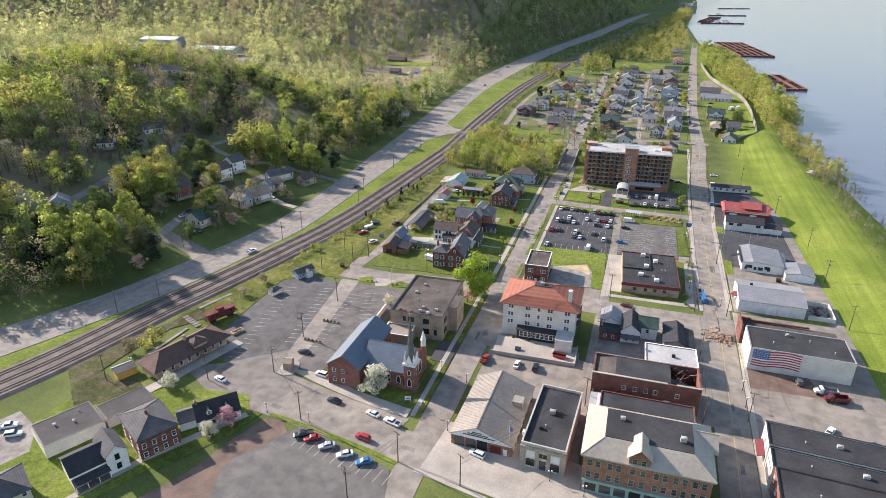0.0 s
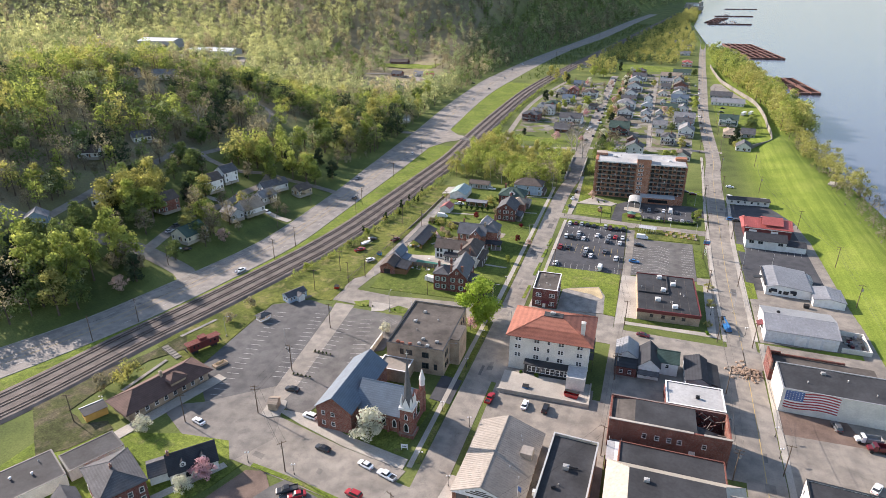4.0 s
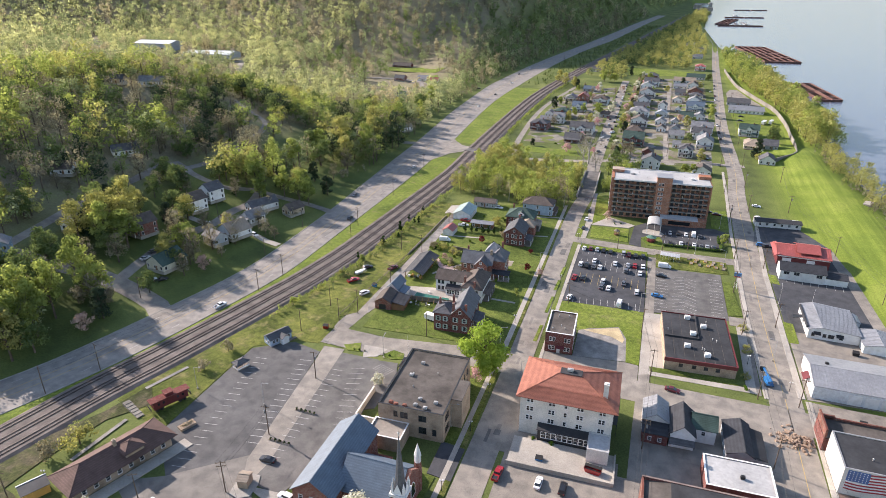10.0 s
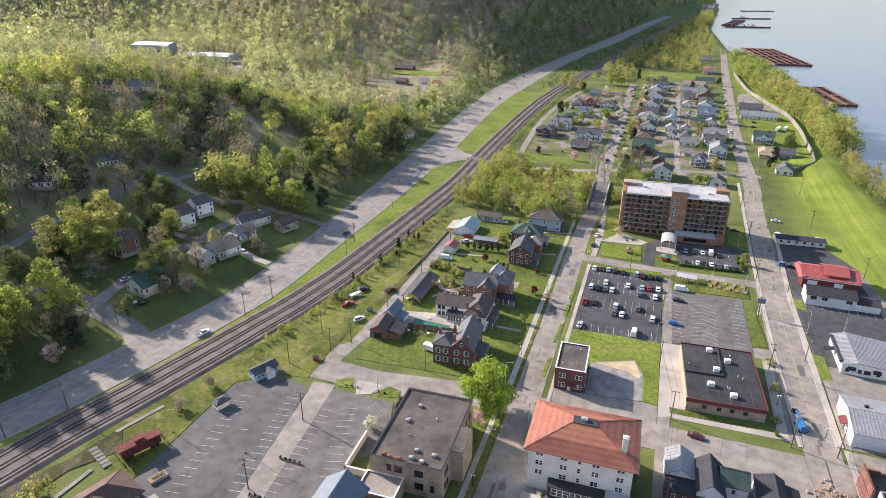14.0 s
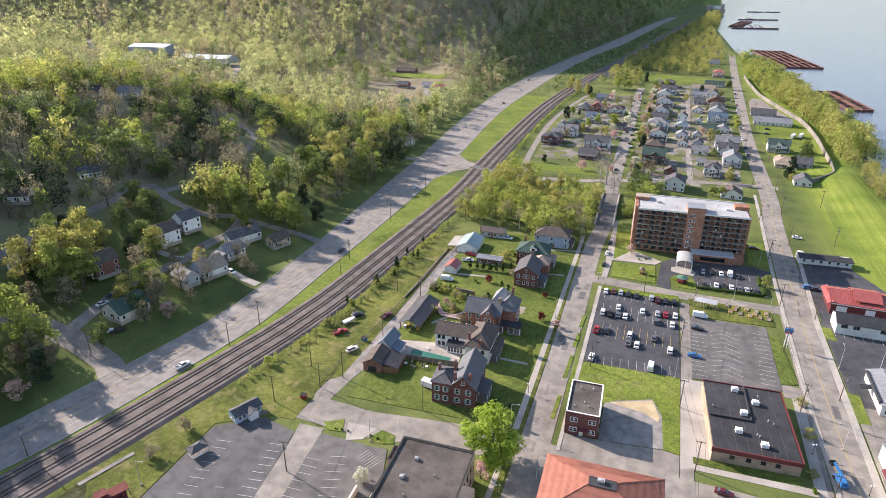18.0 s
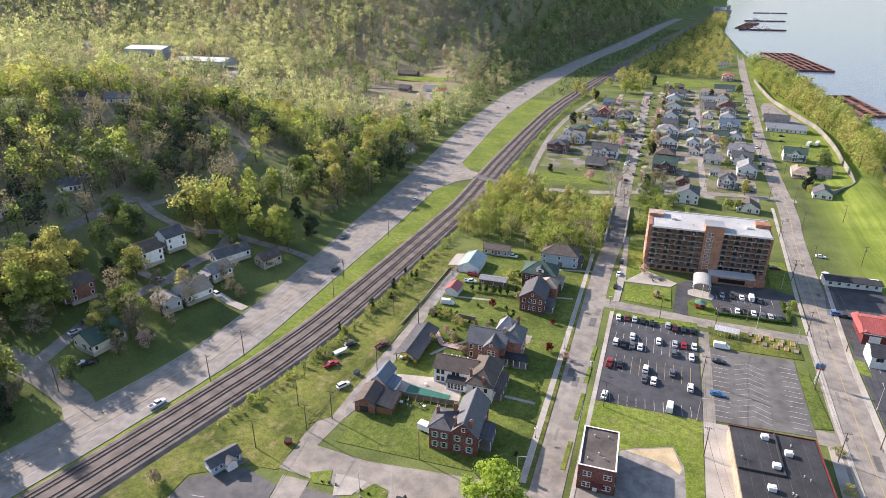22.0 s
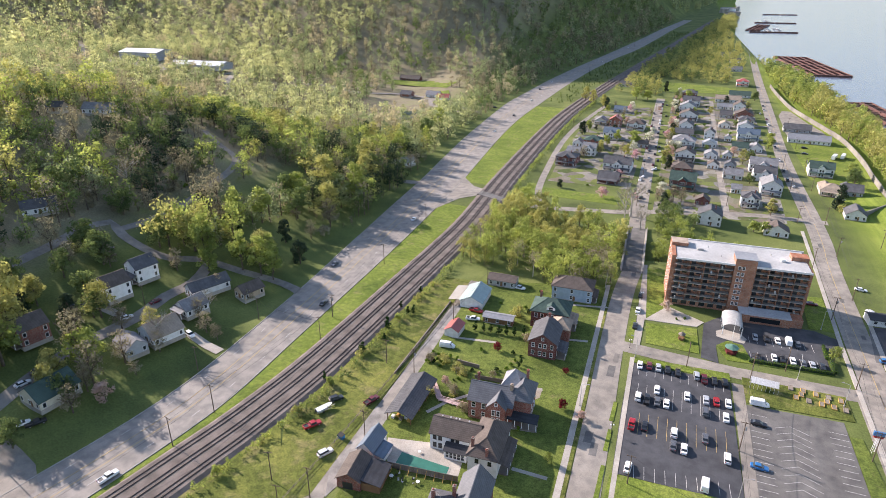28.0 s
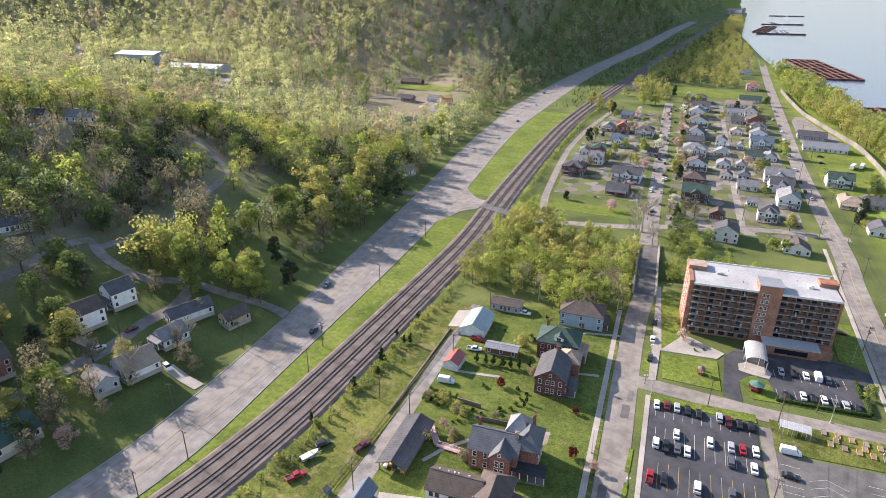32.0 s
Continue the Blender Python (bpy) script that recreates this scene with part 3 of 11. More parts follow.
between([(x + 0.7, y) for x, y in HR], [(lerp_table(RAIL, y) - 7.6, y) for x, y in HR], "lawn_highway_north", 0.03, "bright_lawn", "bright grass strip between highway and tracks", 506, 780)
# the railway: ballast bed, two tracks of sleepers and rails
RC = curve_through(RAIL, 5.0)
bed = Shape()
for (a, b, c, d) in zip(offsets(RC, -8.8), offsets(RC, -7.5), offsets(RC, 7.5), offsets(RC, 9.0)):
    bed.v += [(*a, 0.0), (*b, 0.65), (*c, 0.65), (*d, 0.0)]
bed.f = [(4 * i + k, 4 * i + k + 1, 4 * i + k + 5, 4 * i + k + 4) for i in range(len(RC) - 1) for k in range(3)]
single("railway_bed", bed, "ballast", "grey crushed stone ballast bed under three tracks", "railway", kind="structure")
near_sleepers = 0
sl_mesh = Shape().box(-1.3, -0.13, 0.0, 1.3, 0.13, 0.2).mesh("sleeper", "sleeper_wood")
for off in (-5.2, 0.0, 5.2):
    track = thing("railway_track", 0, 0, 0, 0, "pair of rusty rails on dark wooden sleepers", "railway track", "railway tracks")
    fine = curve_through(offsets(RC, off), 0.75)
    # even spacing along the line
    run, pts, last = 0.0, [], fine[0]
    for p in fine[1:]:
        run += math.dist(p, last)
        if run > 0.75:
            pts.append((p, math.atan2(p[1] - last[1], p[0] - last[0])))
            run = 0.0
        last = p
    far = Shape()
    made = 0
    for (x, y), a in pts:
        if 235 < y < 345 and made < 60:
            o = part("sleeper", sl_mesh, "", track)
            o.matrix_basis = pose(x, y, 0.5, 0, 0, math.degrees(a) - 90)
            made += 1
        elif y < 1000:
            c, s_ = math.cos(a), math.sin(a)
            far.add([(x + u * s_ + v * c, y - u * c + v * s_, zz) for zz in (0.5, 0.7) for u, v in ((-1.3, -.13), (1.3, -.13), (1.3, .13), (-1.3, .13))],
                    [(3, 2, 1, 0), (4, 5, 6, 7), (0, 1, 5, 4), (1, 2, 6, 5), (2, 3, 7, 6), (3, 0, 4, 7)])
    tagged(part("sleeper_run", far, "sleeper_wood", track), kind="stuff")
    for g in (-0.75, 0.75):
        rl = offsets(RC, off + g)
        s = Shape()
        for (a, b) in zip(offsets(rl, -0.07), offsets(rl, 0.07)):
            s.v += [(*a, 0.7), (*a, 0.87), (*b, 0.87), (*b, 0.7)]
        s.f = [(4 * i + k, 4 * i + k + 1, 4 * i + k + 5, 4 * i + k + 4) for i in range(len(rl) - 1) for k in range(3)]
        part("rail", s, "rail_steel", track)

# streets of the town
STREET_A = [(-48.0, 63.7), (-48.6, 136.0), (-49.1, 211.2), (-50.3, 283.0), (-52.1, 353.3), (-51.9, 389.2), (-50.3, 415.7), (-51.9, 456.3), (-53.8, 474.9), (-58.5, 704.8), (-61.3, 821.1), (-61.7, 876.2)]
ribbon("road_church_street", curve_through(STREET_A, 8), 8.6, 0.03, "road_pale", "pale worn asphalt street with patches", left=4.3)
STREET_R = [(33.3, 64.8), (34.2, 149.6), (34.4, 216.0), (33.2, 287.4), (34.0, 373.3), (35.3, 443.6), (37.8, 494.9), (37.3, 643.9), (43.7, 837.3), (51.3, 1064.0), (61.2, 1302.2), (65.7, 1405.8), (64.2, 1561.3), (54.4, 1907.8)]
ribbon("road_main_street", curve_through(STREET_R, 8), 9.8, 0.035, "road_pale", "pale asphalt main street with a yellow centre line", left=4.9)
ribbon("line_yellow_main", offsets(curve_through(STREET_R, 8), 0.0), 0.2, 0.045, "line_yellow", "worn yellow centre line", "road marking")
ribbon("road_front_street", [(-113.7, 131.7), (-96.1, 129.7), (-68.5, 126.4), (-44.5, 123.0), (-11.1, 118.8), (45.8, 111.4)], 12.5, 0.04, "road_pale", "wide pale front street", left=6.0)
ribbon("road_second_street", [(-119.8, 219.0), (-98.0, 218.2), (-64.8, 222.9), (-42.2, 222.7), (-10.0, 221.8), (40.7, 221.8)], 11.5, 0.045, "road_pale", "pale cross street", left=6.0)
ribbon("road_third_street", [(-56.9, 341.8), (-29.2, 339.4), (-9.8, 337.8), (14.1, 337.8), (37.2, 338.3)], 7.0, 0.045, "road_pale", "pale cross street beside the car park", left=3.0)
ribbon("road_fourth_street", [(-204.4, 491.3), (-179.2, 497.3), (-157.2, 493.5), (-131.3, 480.8), (-109.9, 476.1), (-67.3, 484.9), (-23.8, 501.8), (12.2, 509.4), (45.1, 509.5)], 6.5, 0.05, "road_pale", "narrow cross street over the railway", left=3.2)
ribbon("alley_river_side", [(-8.3, 158.8), (-8.4, 202.4), (-8.1, 246.7), (-8.8, 301.7), (-9.6, 330.6)], 3.6, 0.04, "road_pale", "narrow pale alley", left=1.8)
ribbon("alley_railway", curve_through([(-118.9, 224.4), (-117.1, 241.4), (-115.1, 263.0), (-114.7, 286.5), (-115.2, 318.7), (-116.1, 351.3), (-116.6, 371.0)], 6), 6.4, 0.035, "road_pale", "dusty pale alley beside the railway", left=2.0)
ribbon("alley_neighbourhood", [(-7.1, 507.8), (-9.1, 635.6), (-9.2, 741.8), (-9.5, 882.1)], 4.0, 0.04, "road_pale", "narrow alley between back gardens", left=2.0)
ribbon("road_fifth_street", [(-64.0, 615.6), (-27.9, 625.8), (37.3, 643.9)], 6, 0.05, "road_pale", "narrow cross street", left=3)
ribbon("road_sixth_street", [(-66.5, 729.7), (-8.2, 750.1), (42.4, 766.5)], 5, 0.05, "road_pale", "narrow cross street", left=2.5)
ribbon("lane_hillside", curve_through(LANE_HILLSIDE, 6), 9, 0.12, "asphalt_pale", "narrow lane climbing the hillside", left=3)
ribbon("lane_houses", curve_through(LANE_HOUSES, 5), 5, 0.14, "asphalt_pale", "lane past the hillside houses", left=2.5)
ribbon("lane_upper", curve_through(LANE_UPPER, 5), 4.6, 0.2, "asphalt_pale", "narrow lane under bare trees", left=2.3)
ribbon("lane_woods", curve_through(LANE_WOODS, 5), 4.2, 0.25, "asphalt_pale", "narrow lane winding into the woods", left=2.1)
ribbon("lane_railside", curve_through([(-113, 487), (-118.5, 515), (-122.5, 560), (-126, 612), (-127, 649), (-126, 690), (-122.5, 735), (-114, 812)], 6), 4.4, 0.05, "road_pale", "narrow lane beside the railway hedge", left=2.2)
single("road_front_side", Shape().prism([(-106, 128), (-60, 118), (-56, 135.2), (-76, 138), (-106, 145)], -.3, 0.046), "road_pale", "pale worn street before the church", "road", kind="structure")
single("pavement_church_front", Shape().prism([(-104, 146.4), (-92, 142.4), (-76, 138.2), (-57, 135.4), (-57, 139.4), (-76, 142.4), (-92, 147.2)], -.3, 0.13), "concrete", "pale concrete pavement before the church", "pavement", kind="structure")
single("pavement_front_row", Shape().prism([(-46, 117.6), (-26, 114.2), (22, 107), (24, 128), (-44, 138)], -.3, 0.12), "concrete", "pale concrete pavement before the station and bank", "pavement", kind="structure")
single("alley_bank", Shape().prism([(-19, 120), (-6, 118), (-7, 182), (-18, 182)], -.3, 0.058), "road_pale", "narrow pale alley between the buildings", "road", kind="structure")
single("road_crossing", Shape().prism([(-170, 448), (-166, 452), (-159, 474), (-150, 484), (-132, 476), (-130, 484), (-148, 496), (-158, 500), (-167, 512), (-172, 520)], -.3, 0.1), "road_pale", "wide pale junction before the level crossing", "road", kind="structure")
single("crossing_deck", Shape().prism([(-151, 484), (-132, 475.5), (-130.5, 482), (-149.5, 491)], 0, 0.84), "asphalt_mid", "flat asphalt level crossing between the rails", "level crossing", kind="structure")
# darker repairs in the streets
rp = random.Random(77)
for tab, wd, ya, yb, n in ((STREET_A, 3.4, 110, 880, 26), (STREET_R, 4.0, 110, 800, 30)):
    for _ in range(n):
        y = rp.uniform(ya, yb)
        if 418 < y < 466 and tab is STREET_A:
            continue
        x = lerp_table(tab, y) + rp.uniform(-wd, wd * 0.6)
        w_, d_ = rp.uniform(.8, 2.6), rp.uniform(1.2, 7)
        single("road_patch", Shape().prism([(x, y), (x + w_, y + .1), (x + w_ * 1.02, y + d_), (x + .05, y + d_)], -.1, .052 + .001 * rp.random()), rp.choice(("asphalt_mid", "asphalt_worn", "asphalt_pale", "asphalt_worn")), "darker patch of repaired asphalt", "road", kind="structure")
for _ in range(14):
    x = rp.uniform(-112, 20)
    y = 119.5 - 0.145 * (x + 60) + rp.uniform(0.5, 10)
    w_, d_ = rp.uniform(1.2, 5), rp.uniform(.8, 2.6)
    single("road_patch", Shape().prism([(x, y), (x + w_, y - .5), (x + w_, y + d_), (x, y + d_ + .4)], -.1, .07 + .002 * rp.random()), rp.choice(("asphalt_worn", "asphalt_pale", "asphalt_worn")), "darker patch of repaired asphalt", "road", kind="structure")


# ---------------------------------------------------------------- car parks, lawns, walks
sheet("car_park_railway", [(-128.5, 210.4), (-116.7, 207.9), (-108.4, 156.8), (-125.5, 142.1), (-139.4, 155.5), (-140.5, 201.7)], 0.05, "asphalt_lot", "dark asphalt car park beside the railway", "car park")
sheet("car_park_grey", [(-109.3, 210.0), (-94.9, 210.2), (-87.8, 183.1), (-87.0, 166.1), (-93.5, 145.9), (-101.9, 147.7), (-106.1, 161.1)], 0.055, "asphalt_mid", "worn grey car park behind the church", "car park")
sheet("alley_concrete", [(-117.2, 211.6), (-109.3, 212.1), (-102.5, 154.9), (-103.7, 144.5), (-108.9, 154.7), (-115.6, 203.1)], 0.06, "road_pale", "pale concrete alley between the car parks", "road")
sheet("square_diner", [(-136.9, 136.0), (-125.5, 142.1), (-108.4, 156.8), (-101.4, 147.7), (-96.2, 134.3), (-101.8, 123.8), (-114.5, 124.4), (-123.2, 128.3)], 0.052, "asphalt_worn", "open pale paved square", "square")
sheet("square_brick", [(-96.4, 121.8), (-91.2, 123.0), (-87.1, 118.7), (-89.9, 112.1), (-95.1, 105.0), (-95.3, 99.6), (-103.6, 96.2), (-100.3, 110.5)], 0.064, "brick_paving", "brown brick-paved street end", "road")
sheet("street_brick", [(-103.6, 96.2), (-95.3, 99.6), (-92.6, 91.0), (-93.0, 60.0), (-128.0, 56.0), (-112.0, 80.0)], 0.062, "brick_paving", "brown street beside the houses", "road")
sheet("car_park_front", [(-87.1, 118.7), (-84.5, 122.3), (-53.4, 114.4), (-44.2, 82.1), (-60.0, 55.0), (-93.0, 60.0), (-92.6, 91.0), (-95.3, 99.6), (-95.1, 105.0), (-89.9, 112.1)], 0.05, "asphalt_mid", "worn open car park with dark patches", "car park")
sheet("lawn_front_strip", [(-96, 124.6), (-80.1, 123.1), (-60, 119.7), (-52.2, 117.7), (-53.1, 116.6), (-60.9, 118.3), (-79.4, 121.6), (-96, 123.2)], 0.13, "bright_lawn", "narrow grass strip along the car park", "lawn")
sheet("kerb_front", [(-47.2, 117.1), (-26.3, 113.4), (-26.6, 112.2), (-47.5, 115.9)], 0.16, "concrete", "pale concrete kerb strip", "kerb")
for ya_ in (164.0, 178.0):
    sheet("planting_strip", [(-108, ya_), (-101, ya_ - 0.3), (-100.8, ya_ - 1.2), (-107.8, ya_ - 1.0)], 0.2, "dirt", "low planted strip in the car park", "planting")
sheet("square_station", [(-43.0, 187.4), (-12.7, 186.7), (-11.1, 130.9), (-42.5, 129.9)], 0.05, "asphalt_pale", "pale concrete yard behind the fire station", "yard")
sheet("yard_main_west", [(-10.1, 219.1), (30.1, 219.2), (29.5, 160.3), (-10.1, 158.7)], 0.042, "road_pale", "worn ground round the old shops", "yard")
sheet("yard_main_east", [(40.8, 234.0), (75.6, 233.9), (76.5, 107.9), (39.5, 107.0)], 0.048, "asphalt_pale", "pale concrete yard with stains", "yard")
sheet("yard_brick_flag", [(41.1, 195.0), (59.8, 195.4), (62.9, 184.9), (41.0, 183.9)], 0.056, "brick_paving", "brown brick paving beside the painted wall", "yard")
sheet("yard_east_mid", [(40.8, 278.9), (73.8, 279.1), (77.9, 237.4), (40.8, 235.1)], 0.049, "asphalt_pale", "pale concrete yard", "yard")
sheet("car_park_east", [(40.4, 332.9), (58.7, 329.9), (74.3, 327.7), (76.1, 279.3), (62.8, 278.3), (40.8, 278.9)], 0.05, "asphalt_dark", "dark asphalt car park beside white buildings", "car park")
sheet("car_park_red", [(41.0, 389.5), (61.3, 392.8), (72.4, 367.7), (72.0, 327.5), (40.9, 333.0)], 0.052, "asphalt_dark", "dark asphalt round the red building", "car park")
sheet("levee_track", [(73.0, 367.7), (76.5, 327.9), (77.7, 279.4), (78.9, 234.1), (80.6, 151.4), (76.3, 151.2), (73.4, 233.8), (72.2, 279.0), (70.9, 327.4), (69.0, 361.4)], 0.06, "asphalt_pale", "pale service track at the foot of the levee", "road")
sheet("car_park_main", [(-44.2, 330.7), (-12.0, 330.9), (-10.3, 274.7), (-43.9, 274.3), (-44.5, 304.2)], 0.055, "asphalt_dark", "dark asphalt car park with painted bays", "car park")
sheet("car_park_church", [(-7.5, 319.6), (19.9, 320.9), (20.8, 279.2), (-6.7, 276.6)], 0.055, "asphalt_mid", "worn grey car park with faded bays", "car park")
sheet("drive_apartments", [(-21.0, 343.0), (-19.9, 368.9), (-14.1, 376.2), (-3.3, 377.4), (19.9, 378.1), (27.7, 373.8), (28.5, 361.3), (23.5, 360.8), (21.7, 367.5), (-4.0, 364.9), (-12.0, 358.4), (-15.8, 352.4), (-15.1, 341.3)], 0.05, "asphalt_dark", "dark curved drive in front of the apartments", "drive")
sheet("car_park_apartments", [(-8.4, 366.7), (21.0, 368.5), (21.0, 350.4), (-4.7, 348.5), (-10.3, 355.2)], 0.054, "asphalt_dark", "dark car park enclosed by a hedge", "car park")
sheet("yard_black_roof", [(-10.3, 275.2), (-1.8, 275.8), (-2.1, 235.0), (-10.0, 231.2)], 0.057, "concrete", "pale concrete strip beside the black-roofed store", "yard")
sheet("pool_deck", [(-107.2, 264.6), (-94.1, 267.2), (-83.9, 266.4), (-82.8, 257.8), (-85.8, 255.0), (-101.0, 254.3), (-105.0, 257.3)], 0.14, "concrete", "pale concrete deck round the pool", "deck")
sheet("lawn_east_bank", [(-10.5, 275.2), (-44.4, 273.7), (-45.3, 255.0), (-42.7, 252.2), (-33.4, 252.6), (-30.3, 255.0), (-18.7, 260.2), (-15.5, 252.7), (-14.6, 237.5), (-10.2, 236.7)], 0.13, "bright_lawn", "bright mown lawn", "lawn")
sheet("pavement_hotel", [(-46.5, 222), (-16.5, 221), (-16.5, 181), (-46, 181)], 0.056, "asphalt_pale", "pale worn paving round the hotel", "pavement")
sheet("yard_gravel", [(-32.8, 253.3), (-30.3, 255.0), (-18.7, 260.2), (-15.5, 252.7), (-14.6, 237.5), (-32.5, 235.3)], 0.10, "gravel", "grey gravel yard with a sandy edge", "yard")
sheet("yard_sand", [(-31.3, 254.0), (-18.7, 259.6), (-16.0, 251.6), (-16.6, 249.4), (-20.8, 252.4), (-27.1, 253.2)], 0.115, "sand", "pale sand heap edge", "sand")
sheet("lawn_store_front", [(-6.7, 237.4), (20.6, 238.6), (20.9, 235.6), (-6.5, 234.6)], 0.13, "lawn", "grass strip before the store", "lawn")
sheet("lawn_church", [(-76, 142.6), (-59.5, 140.2), (-58.0, 165.5), (-62, 166), (-63.5, 151), (-78, 149)], 0.135, "lawn", "shaded lawn round the church", "lawn")
sheet("lawn_church_corner", [(-92, 147.4), (-76, 142.6), (-76, 145), (-92, 149.5)], 0.133, "lawn", "narrow lawn before the church wall", "lawn")
sheet("lawn_church_verge", [(-54.9, 138.9), (-55.8, 216.4), (-54.1, 216.4), (-53.3, 139.0)], 0.125, "verge", "narrow grass verge", "lawn")
sheet("pavement_church", [(-56.4, 136.8), (-57.3, 217.4), (-55.8, 217.4), (-54.9, 136.8)], 0.15, "concrete", "pale concrete pavement slabs", "pavement")
sheet("drive_church", [(-60.6, 166.2), (-53.6, 165.4), (-53.7, 178.2), (-60.8, 179.0)], 0.14, "asphalt_dark", "short dark asphalt drive", "drive")
sheet("lawn_tan_block", [(-61.0, 179.5), (-56.9, 179.2), (-57.4, 215.2), (-61.5, 213.8)], 0.135, "lawn", "planted strip before the tan block", "lawn")
sheet("pavement_west_north", [(-56.9, 231.5), (-59.8, 388.3), (-58.1, 388.5), (-55.0, 231.7)], 0.15, "concrete", "pale concrete pavement slabs", "pavement")
sheet("lawn_west_verge", [(-55.0, 231.7), (-58.1, 388.5), (-57.1, 388.6), (-53.8, 231.7)], 0.125, "verge", "narrow grass verge", "lawn")
sheet("lawn_west_block", [(-110.1, 228.1), (-113.5, 371.3), (-59.8, 388.3), (-56.9, 231.5)], 0.10, "lawn", "gardens behind the brick houses", "lawn")
for ya, yb in ((240, 252), (262, 276), (282, 292), (296, 306)):
    sheet("lawn_lot_verge", [(-47.4, ya), (-47.1, yb), (-45.9, yb), (-46.1, ya)], 0.125, "bright_lawn", "small grass strip beside the street", "lawn")
sheet("pavement_lot", [(-43.2, 227.0), (-43.8, 272.7), (-44.6, 334.0), (-43.1, 334.2), (-42.4, 272.8), (-42.3, 252.0), (-42.1, 227.0)], 0.15, "concrete", "pale concrete pavement slabs", "pavement")
sheet("lawn_lot_north", [(-43.3, 334.8), (-11.9, 336.0), (-11.6, 331.7), (-43.2, 331.3)], 0.125, "bright_lawn", "grass strip along the car park", "lawn")
sheet("lawn_plots", [(-8.0, 335.2), (22.9, 335.4), (23.4, 322.3), (0.4, 320.9), (-7.4, 320.7)], 0.125, "verge", "grassy plot with raised garden beds", "lawn")
sheet("lawn_lot_church", [(20.3, 314.2), (23.6, 314.4), (26.1, 284.6), (20.9, 283.1)], 0.125, "lawn", "planted strip between car park and street", "lawn")
sheet("garden_apartments", [(-41.1, 361.1), (-22.4, 363.0), (-21.5, 345.2), (-40.1, 345.6)], 0.125, "bright_lawn", "front garden lawn of the apartments", "lawn")
sheet("lawn_apartments_west", [(-41.6, 363.3), (-33.7, 377.6), (-35.0, 414.0), (-44.7, 412.9)], 0.124, "bright_lawn", "lawn beside the apartments", "lawn")
sheet("pavement_apartments", [(-44.5, 343.0), (-42.1, 343.2), (-41.8, 363.3), (-22.5, 364.8), (-19.8, 369.5), (-33.7, 378.0), (-41.4, 364.4), (-44.4, 416.4), (-46.0, 416.2)], 0.15, "concrete", "pale concrete pavement slabs", "pavement")
sheet("lawn_street_bump", [(-47.0, 348.3), (-44.6, 346.8), (-44.9, 360.7), (-46.7, 362.8)], 0.13, "bright_lawn", "grass bump at the kerb", "lawn")
sheet("island_apartments", [(-15.4, 360.3), (-11.7, 359.1), (-6.0, 358.3), (-4.8, 362.0), (-6.8, 365.2), (-12.8, 366.7), (-15.5, 364.4)], 0.16, "concrete", "round concrete island before the entrance", "pavement")
sheet("bed_gazebo", [(-15.7, 353.6), (-12.0, 358.0), (-6.6, 357.2), (-4.3, 348.4), (21.5, 349.7), (21.6, 346.8), (-12.2, 344.5)], 0.125, "bright_lawn", "grass bed with a small gazebo", "lawn")
sheet("lawn_apartments_east", [(19.1, 408.6), (27.0, 409.5), (28.1, 379.5), (18.2, 379.6)], 0.124, "bright_lawn", "lawn strip beside the street", "lawn")
sheet("pavement_main_west", [(28.2, 231.4), (29.5, 231.5), (28.3, 284.8), (28.4, 372.7), (30.1, 442.9), (30.9, 491.2), (29.3, 491.0), (28.5, 442.7), (26.9, 372.5), (26.8, 284.6)], 0.15, "concrete", "pale concrete pavement slabs", "pavement")
sheet("pavement_main_east", [(39.0, 117.6), (40.7, 117.6), (41.8, 234.1), (40.1, 234.0)], 0.15, "concrete", "cracked pale pavement", "pavement")
sheet("pavement_main_east_mid", [(38.2, 235.0), (40.3, 235.1), (39.8, 329.4), (41.9, 390.8), (40.4, 390.6), (37.8, 329.2)], 0.151, "concrete", "pale concrete pavement slabs", "pavement")
sheet("lawn_main_east", [(40.0, 285.7), (43.7, 284.8), (43.7, 270.1), (40.2, 269.8)], 0.125, "bright_lawn", "small lawn before the grey-roofed hall", "lawn")
sheet("lawn_main_east_small", [(39.6, 329.4), (43.1, 328.5), (43.6, 319.3), (39.6, 320.1)], 0.125, "bright_lawn", "small grass patch", "lawn")
sheet("drive_gravel", [(-172, 92), (-168, 101), (-157, 97), (-150, 89), (-153, 82), (-164, 86)], 0.1, "gravel", "grey gravel drive behind the houses", "drive")
sheet("pavement_houses", [(-124.8, 78.5), (-117.1, 96.3), (-109.7, 108.2), (-101.8, 121.2), (-103.7, 122.2), (-111.6, 109.7), (-119.1, 97.2), (-126.7, 79.5)], 0.15, "concrete", "pale concrete pavement slabs", "pavement")
sheet("lawn_houses_verge", [(-116.9, 96.0), (-107.4, 111.3), (-100.4, 122.8), (-98.6, 123.4), (-101.4, 114.0), (-105.9, 105.0), (-112.0, 94.4)], 0.13, "lawn", "grass verge beside the brick street", "lawn")
sheet("lawn_houses", [(-161.0, 67.9), (-121.8, 76.6), (-102.3, 122.8), (-107.8, 129.8), (-123.2, 127.7), (-144.0, 120.4), (-158.9, 113.9)], 0.09, "bright_lawn", "lawn between the wooden houses", "lawn")
sheet("lawn_railway", [(-162.6, 162.8), (-139.7, 155.5), (-141.0, 202.8), (-127.5, 211.5), (-119.7, 212.6), (-120.6, 230.7), (-149.1, 271.0), (-155.4, 230.5)], 0.06, "verge", "mown grass bank beside the tracks", "lawn")
